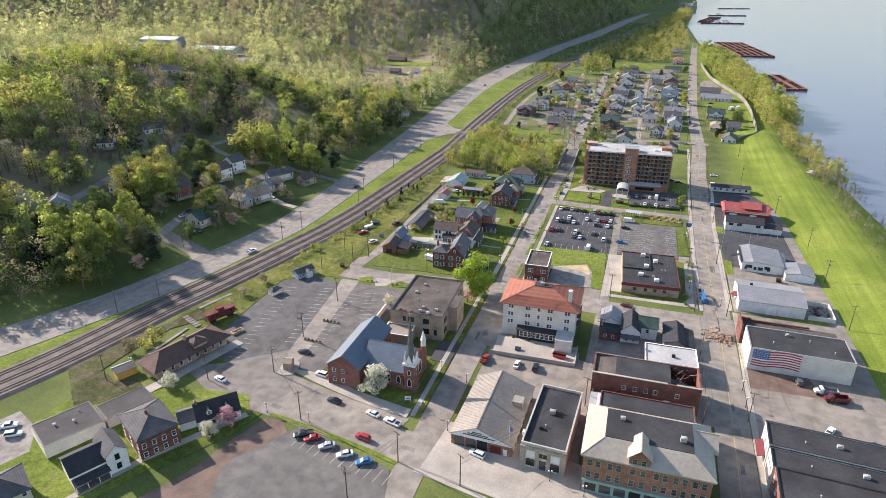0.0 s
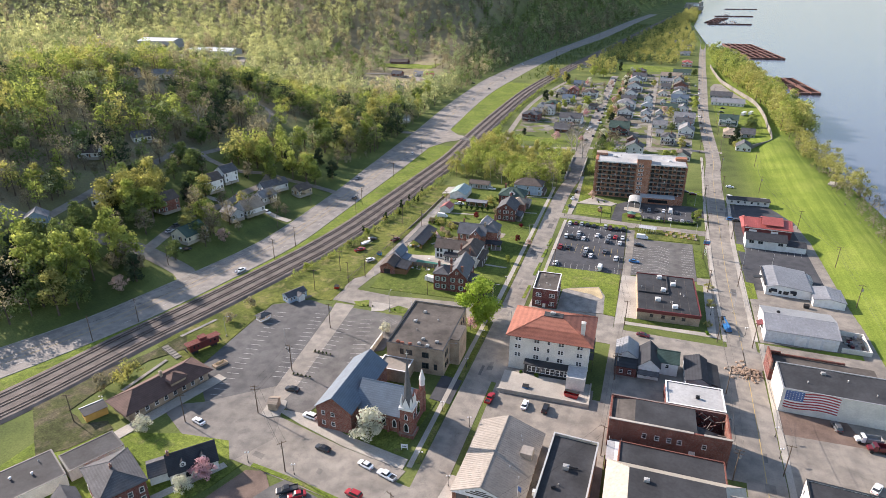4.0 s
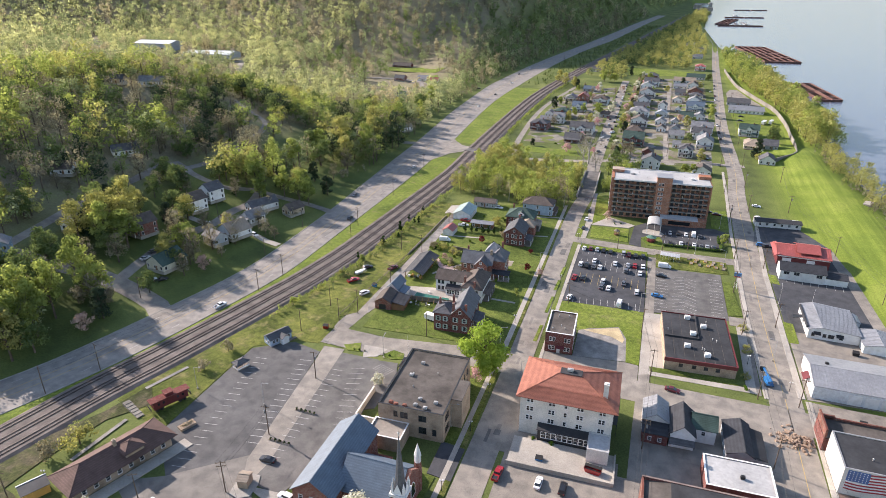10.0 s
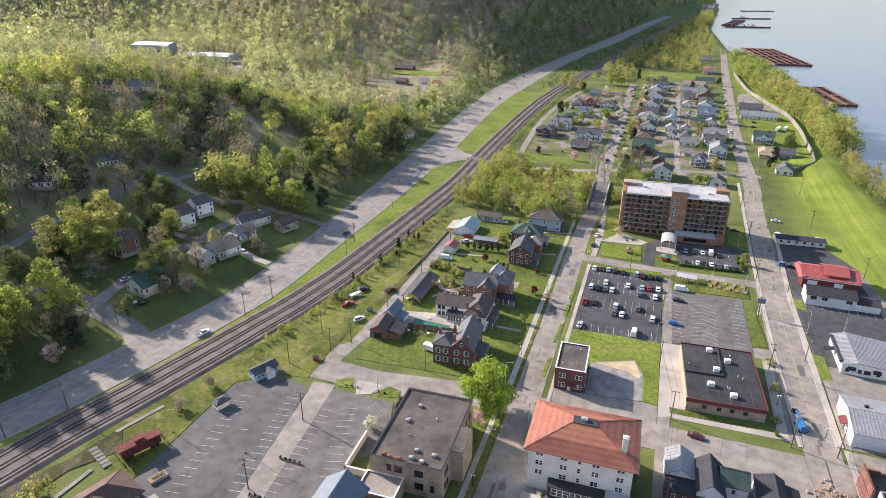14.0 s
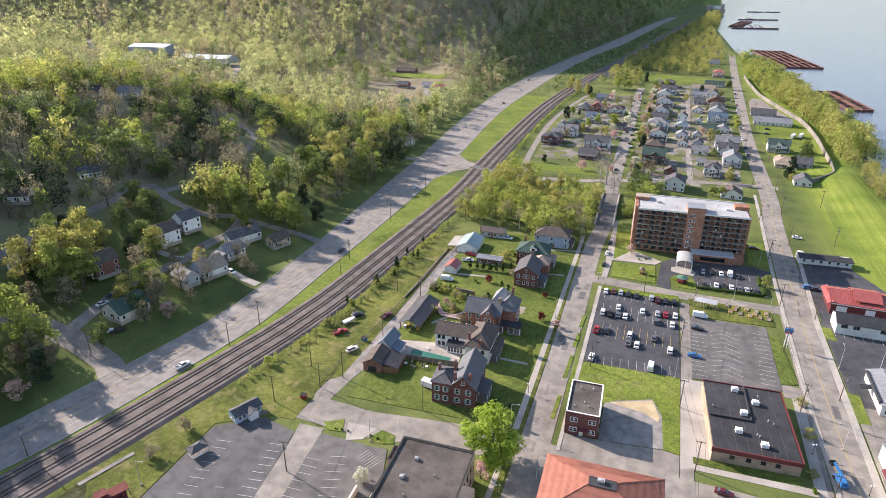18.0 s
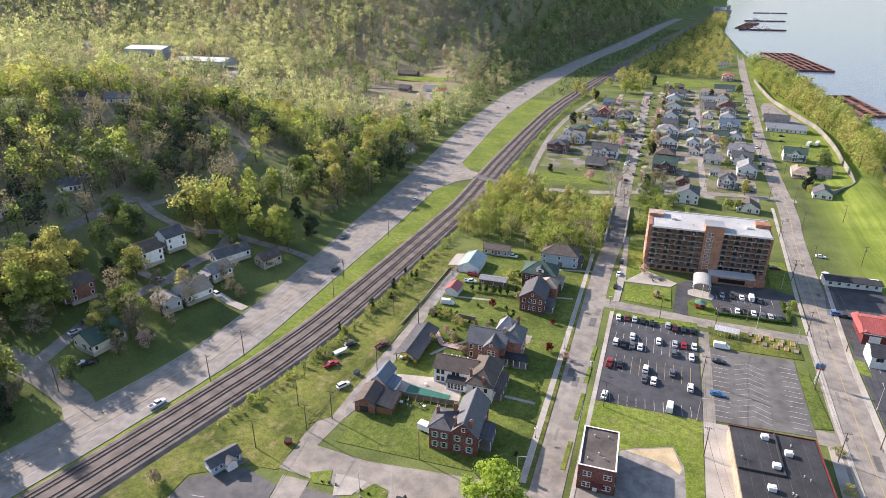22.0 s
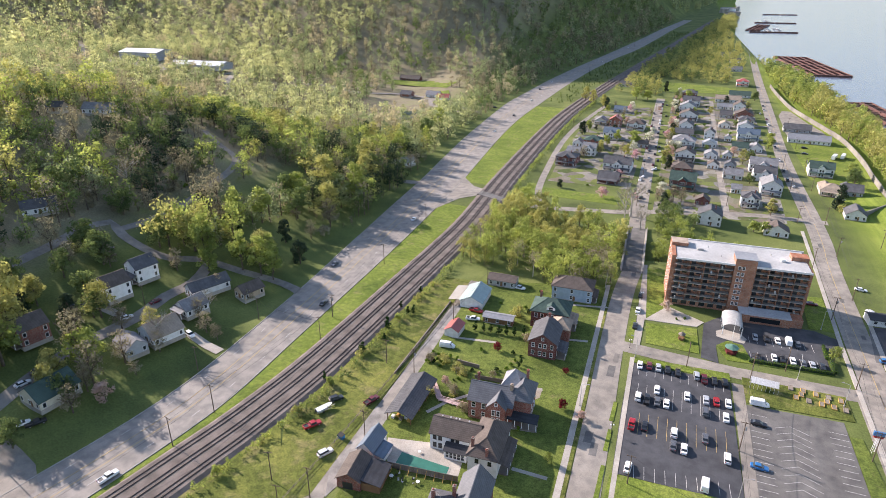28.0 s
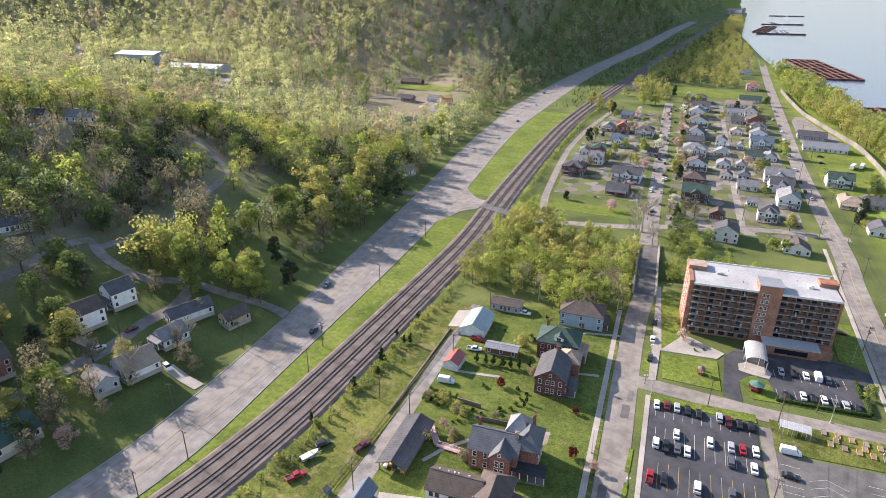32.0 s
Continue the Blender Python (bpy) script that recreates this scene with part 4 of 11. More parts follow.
sheet("lawn_railway_north", [(-116.9, 237.2), (-117.1, 371.0), (-130.9, 369.5), (-134.2, 356.0), (-137.7, 312.4), (-146.2, 271.2), (-123.1, 230.5)], 0.07, "verge", "rough grass between railway and alley", "lawn")
sheet("field_north", [(-62, 930), (16, 938), (20, 985), (-70, 1006)], 0.05, "bright_lawn", "open bright grassy bank", "lawn")
sheet("yard_gardens", [(-47, 492), (-48, 700), (-50, 905), (30, 920), (28, 700), (24, 500)], 0.02, "yard_mix", "patchwork of back gardens, drives and yards", "yard")
sheet("yard_gardens_west", [(-116, 530), (-120, 600), (-121, 700), (-112, 800), (-67, 820), (-63, 530)], 0.02, "yard_mix", "patchwork of gardens and drives", "yard")
sheet("lawn_corner_west", [(-132, 500), (-60, 497), (-60, 512), (-116, 515), (-124, 522)], 0.03, "bright_lawn", "lawn beside the cross street", "lawn")
sheet("yard_floodwall", [(49, 742), (51.6, 824), (57, 850), (65, 850), (72, 800), (80, 760), (82, 726), (50, 718)], 0.03, "asphalt_pale", "pale open yard below the floodwall", "yard")
sheet("lawn_floodwall", [(48.5, 704), (80, 712), (86, 640), (83, 600), (72, 562), (48, 598)], 0.025, "bright_lawn", "bright open lawn below the floodwall", "lawn")
sheet("drive_tank", [(37, 362), (52, 364), (64, 380), (62, 392), (40, 388)], 0.05, "asphalt_mid", "worn asphalt yard beside the low range", "yard")


sheet("pavement_main_wide", [(26.2, 232.5), (27.6, 232.5), (27.4, 284.0), (27.4, 340.0), (26.2, 340.0), (26.3, 284.0)], 0.06, "road_pale", "wide pale concrete walk beside the main street", "pavement")
sheet("yard_lot_side", [(20.9, 276.0), (26.3, 276.0), (26.3, 283.0), (20.9, 283.0)], 0.058, "road_pale", "pale asphalt entry to the car park", "yard")
sheet("walk_store_side", [(23.3, 233.0), (26.2, 233.0), (26.2, 276.0), (23.1, 276.0)], 0.055, "concrete", "pale concrete walk beside the store", "pavement")
sheet("walk_store_front", [(-6.5, 232.3), (23.3, 233.0), (23.3, 235.7), (-6.5, 234.5)], 0.054, "concrete", "pale concrete walk before the store", "pavement")
sheet("yard_red_shed", [(-118.2, 327.1), (-117.2, 346.8), (-103.0, 349.8), (-97.8, 337.4), (-102.8, 319.5), (-110.1, 312.6), (-116.3, 314.2)], 0.05, "gravel", "pale gravel yard beside the red shed", "yard")
sheet("parking_alley", [(-112.8, 238.2), (-117.7, 249.5), (-115.8, 257.5), (-117.9, 275.9), (-111.2, 278.4), (-109.6, 252.6)], 0.052, "gravel", "gravel parking strip beside the alley", "yard")
sheet("lawn_island", [(-110.9, 214.7), (-105.5, 217.9), (-103.4, 212.7), (-107.9, 212.0)], 0.14, "bright_lawn", "grass island at the car park corner", "lawn")
sheet("lawn_island_side", [(-95.2, 213.2), (-92.5, 217.4), (-88.1, 216.5), (-87.2, 213.2), (-91.2, 211.8)], 0.14, "bright_lawn", "grass island at the car park entry", "lawn")
sheet("entry_concrete", [(-103.9, 217.1), (-94.8, 217.4), (-96.4, 211.9), (-100.9, 209.9)], 0.062, "concrete", "pale concrete car park entry", "pavement")
sheet("planting_bed", [(-76.7, 301.2), (-74.9, 305.2), (-69.8, 303.9), (-69.7, 299.2), (-72.6, 295.9)], 0.12, "dirt", "brown planting bed in a garden", "garden")
t = thing("alley_wall", 0, 0, 0, 0, "low dark timber wall along the alley", "wall")
for (x0, y0), (x1, y1) in zip([(-118.9, 294.3), (-118.9, 306.1), (-118.7, 319.5), (-118.7, 333.0)], [(-118.9, 306.1), (-118.7, 319.5), (-118.7, 333.0), (-118.6, 348.9)]):
    part("wall_run", Shape().prism([(x0 - .2, y0), (x0 + .2, y0), (x1 + .2, y1 - .05), (x1 - .2, y1 - .05)], -.3, 0.7), "wood_grey", t)
for line in ([(-108.6, 323.4), (-91.7, 325.8)], [(-77.8, 281.4), (-66.9, 282.9)], [(-70.0, 265.6), (-60.0, 265.4)], [(-81.9, 299.2), (-69.8, 303.9)], [(-71.6, 336.6), (-60.4, 338.8)], [(-71.4, 364.7), (-56.8, 367.8)], [(-101.0, 279.4), (-97.0, 286.4), (-91.4, 292.3)]):
    ribbon("garden_path", line, 1.3, 0.135, "concrete", "pale concrete garden path", "path", left=0.65)
ribbon("drive_hillside", [(-199.0, 286.9), (-191.0, 285.2), (-183.2, 283.6)], 3.8, 0.16, "concrete", "pale concrete drive to a hillside house", "drive", left=1.9)
ribbon("drive_hillside", [(-242.8, 280.5), (-233.0, 280.8), (-223.3, 281.0)], 3.7, 0.16, "concrete", "pale concrete drive to a hillside house", "drive", left=1.85)
sheet("depot_bank", [(-175.5, 124.2), (-168.9, 142.2), (-161.7, 157.6), (-158.3, 172.6), (-150.8, 165.0), (-158.4, 154.1), (-161.2, 135.3), (-161.7, 122.3), (-161.7, 113.6)], 0.16, "rough_grass", "dark worn grass and dirt between the depot and the tracks", "bank")
sheet("shed_yard", [(-162.4, 113.8), (-161.9, 124.7), (-157.1, 123.9), (-152.8, 121.7), (-146.8, 125.2), (-142.5, 123.0), (-148.0, 112.1), (-153.6, 107.1)], 0.165, "rough_grass", "worn dark grass and dirt round the yellow shed", "yard")
sheet("car_park_corner", [(-96.0, 209.6), (-88.0, 210.4), (-85.2, 202.0), (-85.2, 186.0), (-88.6, 184.0), (-90.0, 192.0)], 0.15, "asphalt_mid", "worn grey corner of the car park", "car park")
for a, b_ in (((-158.5, 170.3), (-153.9, 184.6)), ((-153.8, 138.0), (-152.7, 156.4))):
    ribbon("platform_strip", [a, b_], 1.3, 0.22, "gravel", "cracked concrete remains of a platform", "platform", left=0.65)
t = thing("bank_steps", -158.9, 161.2, 0.05, -21.0, "broad concrete steps on the railway bank", "steps")
for k in range(6):
    part("step", Shape().box(k * 1.6, 0, 0, k * 1.6 + 1.55, 2.2, 0.95 - 0.13 * k), "rock", t)
sheet("yard_office_front", [(-43.0, 227.5), (-10.2, 227.5), (-10.2, 236.6), (-14.6, 237.2), (-32.5, 235.2), (-42.4, 235.0)], 0.052, "road_pale", "pale worn asphalt before the small office", "yard")


def bays(x0, y0, n, pitch, length, rot, material="line_white", z=0.075, w=0.11):
    """Painted lines of a row of bays."""
    s = Shape()
    for k in range(n):
        s.box(k * pitch - w / 2, 0, z - 0.01, k * pitch + w / 2, length, z)
    ob = single("bay_lines", s, material, "painted parking bay lines", "road marking", kind="structure")
    ob.matrix_basis = pose(x0, y0, 0, 0, 0, rot)


bays(-38.2, 274.1, 10, 2.74, 5.2, 4.2)
bays(-38.8, 292.6, 10, 2.75, 10.7, 0.3, "line_yellow")
bays(-40.4, 308.3, 10, 2.76, 10.5, 0.5)
bays(-41.0, 324.1, 11, 2.70, 5.1, 0.6)
bays(-6.8, 279.5, 14, 2.74, -4.9, 90.0)
bays(19.6, 281.5, 13, 2.76, 4.9, 90.0)
for k in range(11):
    bays(4.2, 283.0 + k * 3.0, 1, 2.8, 5.8, -117)
    bays(4.4, 283.0 + k * 3.0, 1, 2.8, 5.0, -243)
bays(-109.5, 160.9, 16, 2.77, 4.0, 99.9)
bays(-126.6, 145.7, 19, 2.90, -4.0, 99.9)
bays(-104.5, 154.9, 17, 2.82, -4.2, 93.8)
bays(-89.1, 176.6, 11, 2.85, 4.6, 106.9)
bays(-94.6, 204.4, 7, 0.95, 4.4, -25.0, z=0.165)
bays(-6.9, 348.6, 10, 2.74, 4.9, 3.5)
bays(-3.9, 359.8, 9, 2.69, 5.4, 3.6)
bays(-83.1, 114.1, 12, 2.76, 5.2, -10.7)
bays(44.2, 328.6, 9, 3.05, -5.4, -5.6)


# ---------------------------------------------------------------- houses and their parts
SHARED = {}


def window_mesh(w, h, trim):
    key = ("win", round(w, 2), round(h, 2), trim)
    if key not in SHARED:
        f = Shape()
        t = 0.11
        for a in ((-w / 2 - t, -0.09, -h / 2 - t, -w / 2, 0.05, h / 2 + t), (w / 2, -0.09, -h / 2 - t, w / 2 + t, 0.05, h / 2 + t),
                  (-w / 2, -0.09, h / 2, w / 2, 0.05, h / 2 + t), (-w / 2 - t - 0.05, -0.16, -h / 2 - t, w / 2 + t + 0.05, 0.05, -h / 2),
                  (-w / 2, -0.05, -0.035, w / 2, 0.04, 0.035)):
            f.box(*a)
        p = Shape().box(-w / 2, -0.03, -h / 2, w / 2, 0.03, h / 2)
        SHARED[key] = (f.mesh("window", trim), p.mesh("pane", "glass_dark"))
    return SHARED[key]


def joined_window_mesh(w, h, trim):
    """Frame and glass in one mesh, for houses far off."""
    key = ("far_win", round(w, 2), round(h, 2), trim)
    if key not in SHARED:
        f = Shape()
        t = 0.14
        for a in ((-w / 2 - t, -0.09, -h / 2 - t, -w / 2, 0.05, h / 2 + t), (w / 2, -0.09, -h / 2 - t, w / 2 + t, 0.05, h / 2 + t), (-w / 2, -0.09, h / 2, w / 2, 0.05, h / 2 + t), (-w / 2, -0.12, -h / 2 - t, w / 2, 0.05, -h / 2)):
            f.box(*a)
        n = len(f.f)
        f.box(-w / 2, -0.03, -h / 2, w / 2, 0.03, h / 2)
        me = f.mesh("window", trim)
        me.materials.append(MATS["glass_dark"])
        for k, q in enumerate(me.polygons):
            q.material_index = int(k >= n)
        SHARED[key] = me
    return SHARED[key]


def door_mesh(w, h, material):
    key = ("door", round(w, 2), round(h, 2), material)
    if key not in SHARED:
        s = Shape().box(-w / 2, -0.07, 0, w / 2, 0.05, h)
        for k in (0.08, 0.54):
            s.box(-w * 0.36, -0.1, h * k, w * 0.36, -0.07, h * (k + 0.38))
        SHARED[key] = s.mesh("door", material)
    return SHARED[key]


def on_side(side, w, d, u, z):
    """Pose of a piece on a wall of a w x d block: u metres along the wall as one faces it."""
    return {"S": pose(u, 0, z), "E": pose(w, u, z, 0, 0, 90), "N": pose(w - u, d, z, 0, 0, 180), "W": pose(0, d - u, z, 0, 0, 270)}[side]


def windows(parent, w, d, side, us, zs, ww=0.95, wh=1.5, trim="white_paint", pane=True, at=None):
    """Windows on one side at every u of us and every height of zs (their middles)."""
    f, p = window_mesh(ww, wh, trim) if pane else (joined_window_mesh(ww, wh, trim), None)
    at = at or Matrix.Identity(4)
    for z in zs:
        for u in us:
            ob = part("window", f, "", parent)
            ob.matrix_basis = at @ on_side(side, w, d, u, z)
            if pane:
                part("pane", p, "", ob)


def door(parent, w, d, side, u, ww=1.0, hh=2.1, material="wood_brown", z=0.0, at=None):
    ob = part("door", door_mesh(ww, hh, material), "", parent)
    ob.matrix_basis = (at or Matrix.Identity(4)) @ on_side(side, w, d, u, z)
    return ob


def spread(w, n, margin=1.2):
    return [w / 2] if n == 1 else [margin + (w - 2 * margin) * i / (n - 1) for i in range(n)]


def walls(parent, w, d, h, material, roof="flat", rh=0.0, axis="x", x=0.0, y=0.0, z=0.0, ridge=0.5):
    s = Shape()
    if roof == "gable" and axis == "x":
        m = y + d * ridge
        s.add([(x, y, z), (x + w, y, z), (x + w, y + d, z), (x, y + d, z), (x, y, z + h), (x + w, y, z + h), (x + w, y + d, z + h), (x, y + d, z + h), (x, m, z + h + rh), (x + w, m, z + h + rh)],
              [(3, 2, 1, 0), (0, 1, 5, 4), (2, 3, 7, 6), (1, 2, 6, 9, 5), (3, 0, 4, 8, 7), (4, 5, 9, 8), (6, 7, 8, 9)])
    elif roof == "gable":
        m = x + w * ridge
        s.add([(x, y, z), (x + w, y, z), (x + w, y + d, z), (x, y + d, z), (x, y, z + h), (x + w, y, z + h), (x + w, y + d, z + h), (x, y + d, z + h), (m, y, z + h + rh), (m, y + d, z + h + rh)],
              [(3, 2, 1, 0), (0, 1, 5, 8, 4), (2, 3, 7, 9, 6), (1, 2, 6, 5), (3, 0, 4, 7), (5, 6, 9, 8), (7, 4, 8, 9)])
    else:
        s.box(x, y, z, x + w, y + d, z + h)
    return part("wall", s, material, parent)


def gable_roof(parent, w, d, h, rh, material, axis="x", o=0.45, t=0.16, x=0.0, y=0.0, z=0.0, ridge=0.5, name="roof", ribs=0.0):
    """Two thick slopes that overhang by o; ribs: spacing of standing seams, if any."""
    s = Shape()
    seams = []
    z += t + 0.02
    if axis == "x":
        m = d * ridge
        k0, k1 = rh / m, rh / (d - m)
        s.slab([(x - o, y - o, z + h - k0 * o), (x + w + o, y - o, z + h - k0 * o), (x + w + o, y + m, z + h + rh), (x - o, y + m, z + h + rh)], t)
        s.slab([(x - o, y + m, z + h + rh), (x + w + o, y + m, z + h + rh), (x + w + o, y + d + o, z + h - k1 * o), (x - o, y + d + o, z + h - k1 * o)], t)
        s.box(x - o, y + m - 0.12, z + h + rh - 0.03, x + w + o, y + m + 0.12, z + h + rh + 0.06)
        if ribs:
            u = x - o + 0.1
            while u < x + w + o:
                seams.append(Shape().slab([(u, y - o, z + h - k0 * o + 0.06), (u + 0.12, y - o, z + h - k0 * o + 0.06), (u + 0.12, y + m, z + h + rh + 0.06), (u, y + m, z + h + rh + 0.06)], 0.06))
                seams.append(Shape().slab([(u, y + m, z + h + rh + 0.06), (u + 0.12, y + m, z + h + rh + 0.06), (u + 0.12, y + d + o, z + h - k1 * o + 0.06), (u, y + d + o, z + h - k1 * o + 0.06)], 0.06))
                u += ribs
    else:
        m = w * ridge
        k0, k1 = rh / m, rh / (w - m)
        s.slab([(x - o, y - o, z + h - k0 * o), (x + m, y - o, z + h + rh), (x + m, y + d + o, z + h + rh), (x - o, y + d + o, z + h - k0 * o)], t)
        s.slab([(x + m, y - o, z + h + rh), (x + w + o, y - o, z + h - k1 * o), (x + w + o, y + d + o, z + h - k1 * o), (x + m, y + d + o, z + h + rh)], t)
        s.box(x + m - 0.12, y - o, z + h + rh - 0.03, x + m + 0.12, y + d + o, z + h + rh + 0.06)
        if ribs:
            u = y - o + 0.1
            while u < y + d + o:
                seams.append(Shape().slab([(x - o, u, z + h - k0 * o + 0.06), (x + m, u, z + h + rh + 0.06), (x + m, u + 0.12, z + h + rh + 0.06), (x - o, u + 0.12, z + h - k0 * o + 0.06)], 0.06))
                seams.append(Shape().slab([(x + m, u, z + h + rh + 0.06), (x + w + o, u, z + h - k1 * o + 0.06), (x + w + o, u + 0.12, z + h - k1 * o + 0.06), (x + m, u + 0.12, z + h + rh + 0.06)], 0.06))
                u += ribs
    rf = part(name, s, material, parent)
    for q in seams:
        part("seam", q, material, rf if parent.parent is None else parent)
    return rf


def hip_roof(parent, w, d, h, rh, material, o=0.5, x=0.0, y=0.0, z=0.0, t=0.18, name="roof", top=None):
    """Four slopes; top: width and depth of a flat in the middle, if it is cut off."""
    x0, y0, x1, y1, z0 = x - o, y - o, x + w + o, y + d + o, z + h + 0.02
    if top:
        tw, td = top
        cx, cy = (x0 + x1) / 2, (y0 + y1) / 2
        a = [(cx - tw / 2, cy - td / 2), (cx + tw / 2, cy - td / 2), (cx + tw / 2, cy + td / 2), (cx - tw / 2, cy + td / 2)]
    elif w >= d:
        r = (y1 - y0) / 2
        a = [(x0 + r, y0 + r), (x1 - r, y0 + r), (x1 - r, y0 + r + 0.02), (x0 + r, y0 + r + 0.02)]
    else:
        r = (x1 - x0) / 2
        a = [(x0 + r, y0 + r), (x0 + r + 0.02, y0 + r), (x0 + r + 0.02, y1 - r), (x0 + r, y1 - r)]
    s = Shape()
    base = [(x0, y0), (x1, y0), (x1, y1), (x0, y1)]
    s.add([(*p, z0) for p in base] + [(*p, z0 + t) for p in base] + [(*p, z0 + t + rh) for p in a],
          [(3, 2, 1, 0)] + [(i, (i + 1) % 4, 4 + (i + 1) % 4, 4 + i) for i in range(4)] + [(4 + i, 4 + (i + 1) % 4, 8 + (i + 1) % 4, 8 + i) for i in range(4)] + [(8, 9, 10, 11)])
    for i in range(4):
        s.tube((*base[i], z0 + t), (*a[i], z0 + t + rh), 0.1, sides=5)
    return part(name, s, material, parent)


def flat_roof(parent, w, d, h, material, wall, coping="galvanised", p=0.5, x=0.0, y=0.0, t=0.3):
    """A deck below a parapet with a coping."""
    s = Shape()
    for a in ((x, y, x + w, y + t), (x, y + d - t, x + w, y + d), (x, y + t, x + t, y + d - t), (x + w - t, y + t, x + w, y + d - t)):
        s.box(a[0], a[1], h, a[2], a[3], h + p)
    part("parapet", s, wall, parent)
    c = Shape()
    o = 0.06
    for a in ((x - o, y - o, x + w + o, y + t + o), (x - o, y + d - t - o, x + w + o, y + d + o), (x - o, y + t + o, x + t + o, y + d - t - o), (x + w - t - o, y + t + o, x + w + o, y + d - t - o)):
        c.box(a[0], a[1], h + p, a[2], a[3], h + p + 0.08)
    part("coping", c, coping, parent)
    return part("roof", Shape().box(x + t, y + t, h - 0.02, x + w - t, y + d - t, h + 0.06), material, parent)


def chimney(parent, x, y, z0, z1, s=0.6, material="brick_red"):
    c = Shape().box(x - s / 2, y - s / 2, z0, x + s / 2, y + s / 2, z1).box(x - s / 2 - 0.07, y - s / 2 - 0.07, z1, x + s / 2 + 0.07, y + s / 2 + 0.07, z1 + 0.15)
    c.box(x - s / 4, y - s / 4, z1 + 0.15, x + s / 4, y + s / 4, z1 + 0.4)
    return part("chimney", c, material, parent)


def roof_unit(parent, x, y, z, w=1.6, d=1.2, h=1.0, material="galvanised"):
    """A plant unit on a flat roof: cabinet on rails, with a fan ring and louvres."""
    s = Shape().box(x - w / 2, y - d / 2, z + 0.12, x + w / 2, y + d / 2, z + h)
    s.box(x - w / 2, y - d / 2 + 0.1, z, x + w / 2, y - d / 2 + 0.2, z + 0.12).box(x - w / 2, y + d / 2 - 0.2, z, x + w / 2, y + d / 2 - 0.1, z + 0.12)
    s.tube((x, y, z + h), (x, y, z + h + 0.14), d * 0.38, sides=12)
    for k in range(4):
        s.box(x - w / 2 + 0.1, y - d / 2 - 0.03, z + 0.3 + k * 0.15, x + w / 2 - 0.1, y - d / 2, z + 0.36 + k * 0.15)
    return part("roof_unit", s, material, parent)


def vent(parent, x, y, z, h=0.6, r=0.14, material="galvanised"):
    return part("vent_pipe", Shape().tube((x, y, z), (x, y, z + h), r, sides=8).tube((x, y, z + h), (x, y, z + h + 0.16), r * 1.7, r * 0.6, 8), material, parent)


def porch(parent, x, y, w, d, h=2.6, roof="shingle_grey", post="white_paint", n=3, lean="S", floor="wood_grey"):
    """A lean-to porch on posts; lean: the side it faces."""
    part("porch_floor", Shape().box(x, y, 0, x + w, y + d, 0.45), floor, parent)
    z0, z1 = h, h + 0.75
    c = {"S": [(x - .2, y - .2, z0), (x + w + .2, y - .2, z0), (x + w + .2, y + d, z1), (x - .2, y + d, z1)],
         "E": [(x, y - .2, z1), (x + w + .2, y - .2, z0), (x + w + .2, y + d + .2, z0), (x, y + d + .2, z1)],
         "W": [(x - .2, y - .2, z0), (x + w, y - .2, z1), (x + w, y + d + .2, z1), (x - .2, y + d + .2, z0)],
         "N": [(x - .2, y, z1), (x + w + .2, y, z1), (x + w + .2, y + d + .2, z0), (x - .2, y + d + .2, z0)]}[lean]
    part("porch_roof", Shape().slab([(p[0], p[1], p[2] + 0.15) for p in c], 0.15), roof, parent)
    for k in range(n):
        t = k / (n - 1) if n > 1 else 0.5
        px, py = {"S": (x + 0.12 + (w - .24) * t, y + 0.12), "N": (x + 0.12 + (w - .24) * t, y + d - 0.12), "E": (x + w - 0.12, y + 0.12 + (d - .24) * t), "W": (x + 0.12, y + 0.12 + (d - .24) * t)}[lean]
        part("porch_post", Shape().box(px - 0.09, py - 0.09, 0.45, px + 0.09, py + 0.09, z0 + 0.05), post, parent)


def dormer(parent, x, y, z, w=1.5, d=2.2, h=1.3, wall="white_paint", roof="shingle_dark"):
    """A gabled dormer facing -y of its house."""
    part("dormer", Shape().add([(x - w / 2, y, z), (x + w / 2, y, z), (x + w / 2, y + d, z), (x - w / 2, y + d, z), (x - w / 2, y, z + h), (x + w / 2, y, z + h), (x + w / 2, y + d, z + h), (x - w / 2, y + d, z + h), (x, y, z + h + 0.7), (x, y + d, z + h + 0.7)],
         [(0, 1, 5, 8, 4), (1, 2, 6, 5), (3, 0, 4, 7), (5, 6, 9, 8), (7, 4, 8, 9)]), wall, parent)
    s = Shape().slab([(x - w / 2 - .2, y - .2, z + h - .1), (x, y - .2, z + h + .8), (x, y + d, z + h + .8), (x - w / 2 - .2, y + d, z + h - .1)], 0.1)
    s.slab([(x, y - .2, z + h + .8), (x + w / 2 + .2, y - .2, z + h - .1), (x + w / 2 + .2, y + d, z + h - .1), (x, y + d, z + h + .8)], 0.1)
    part("dormer_roof", s, roof, parent)
    f, p = window_mesh(w * 0.45, h * 0.75, "white_paint")
    ob = part("window", f, "", parent)
    ob.matrix_basis = pose(x, y, z + h * 0.6)
    part("pane", p, "", ob)


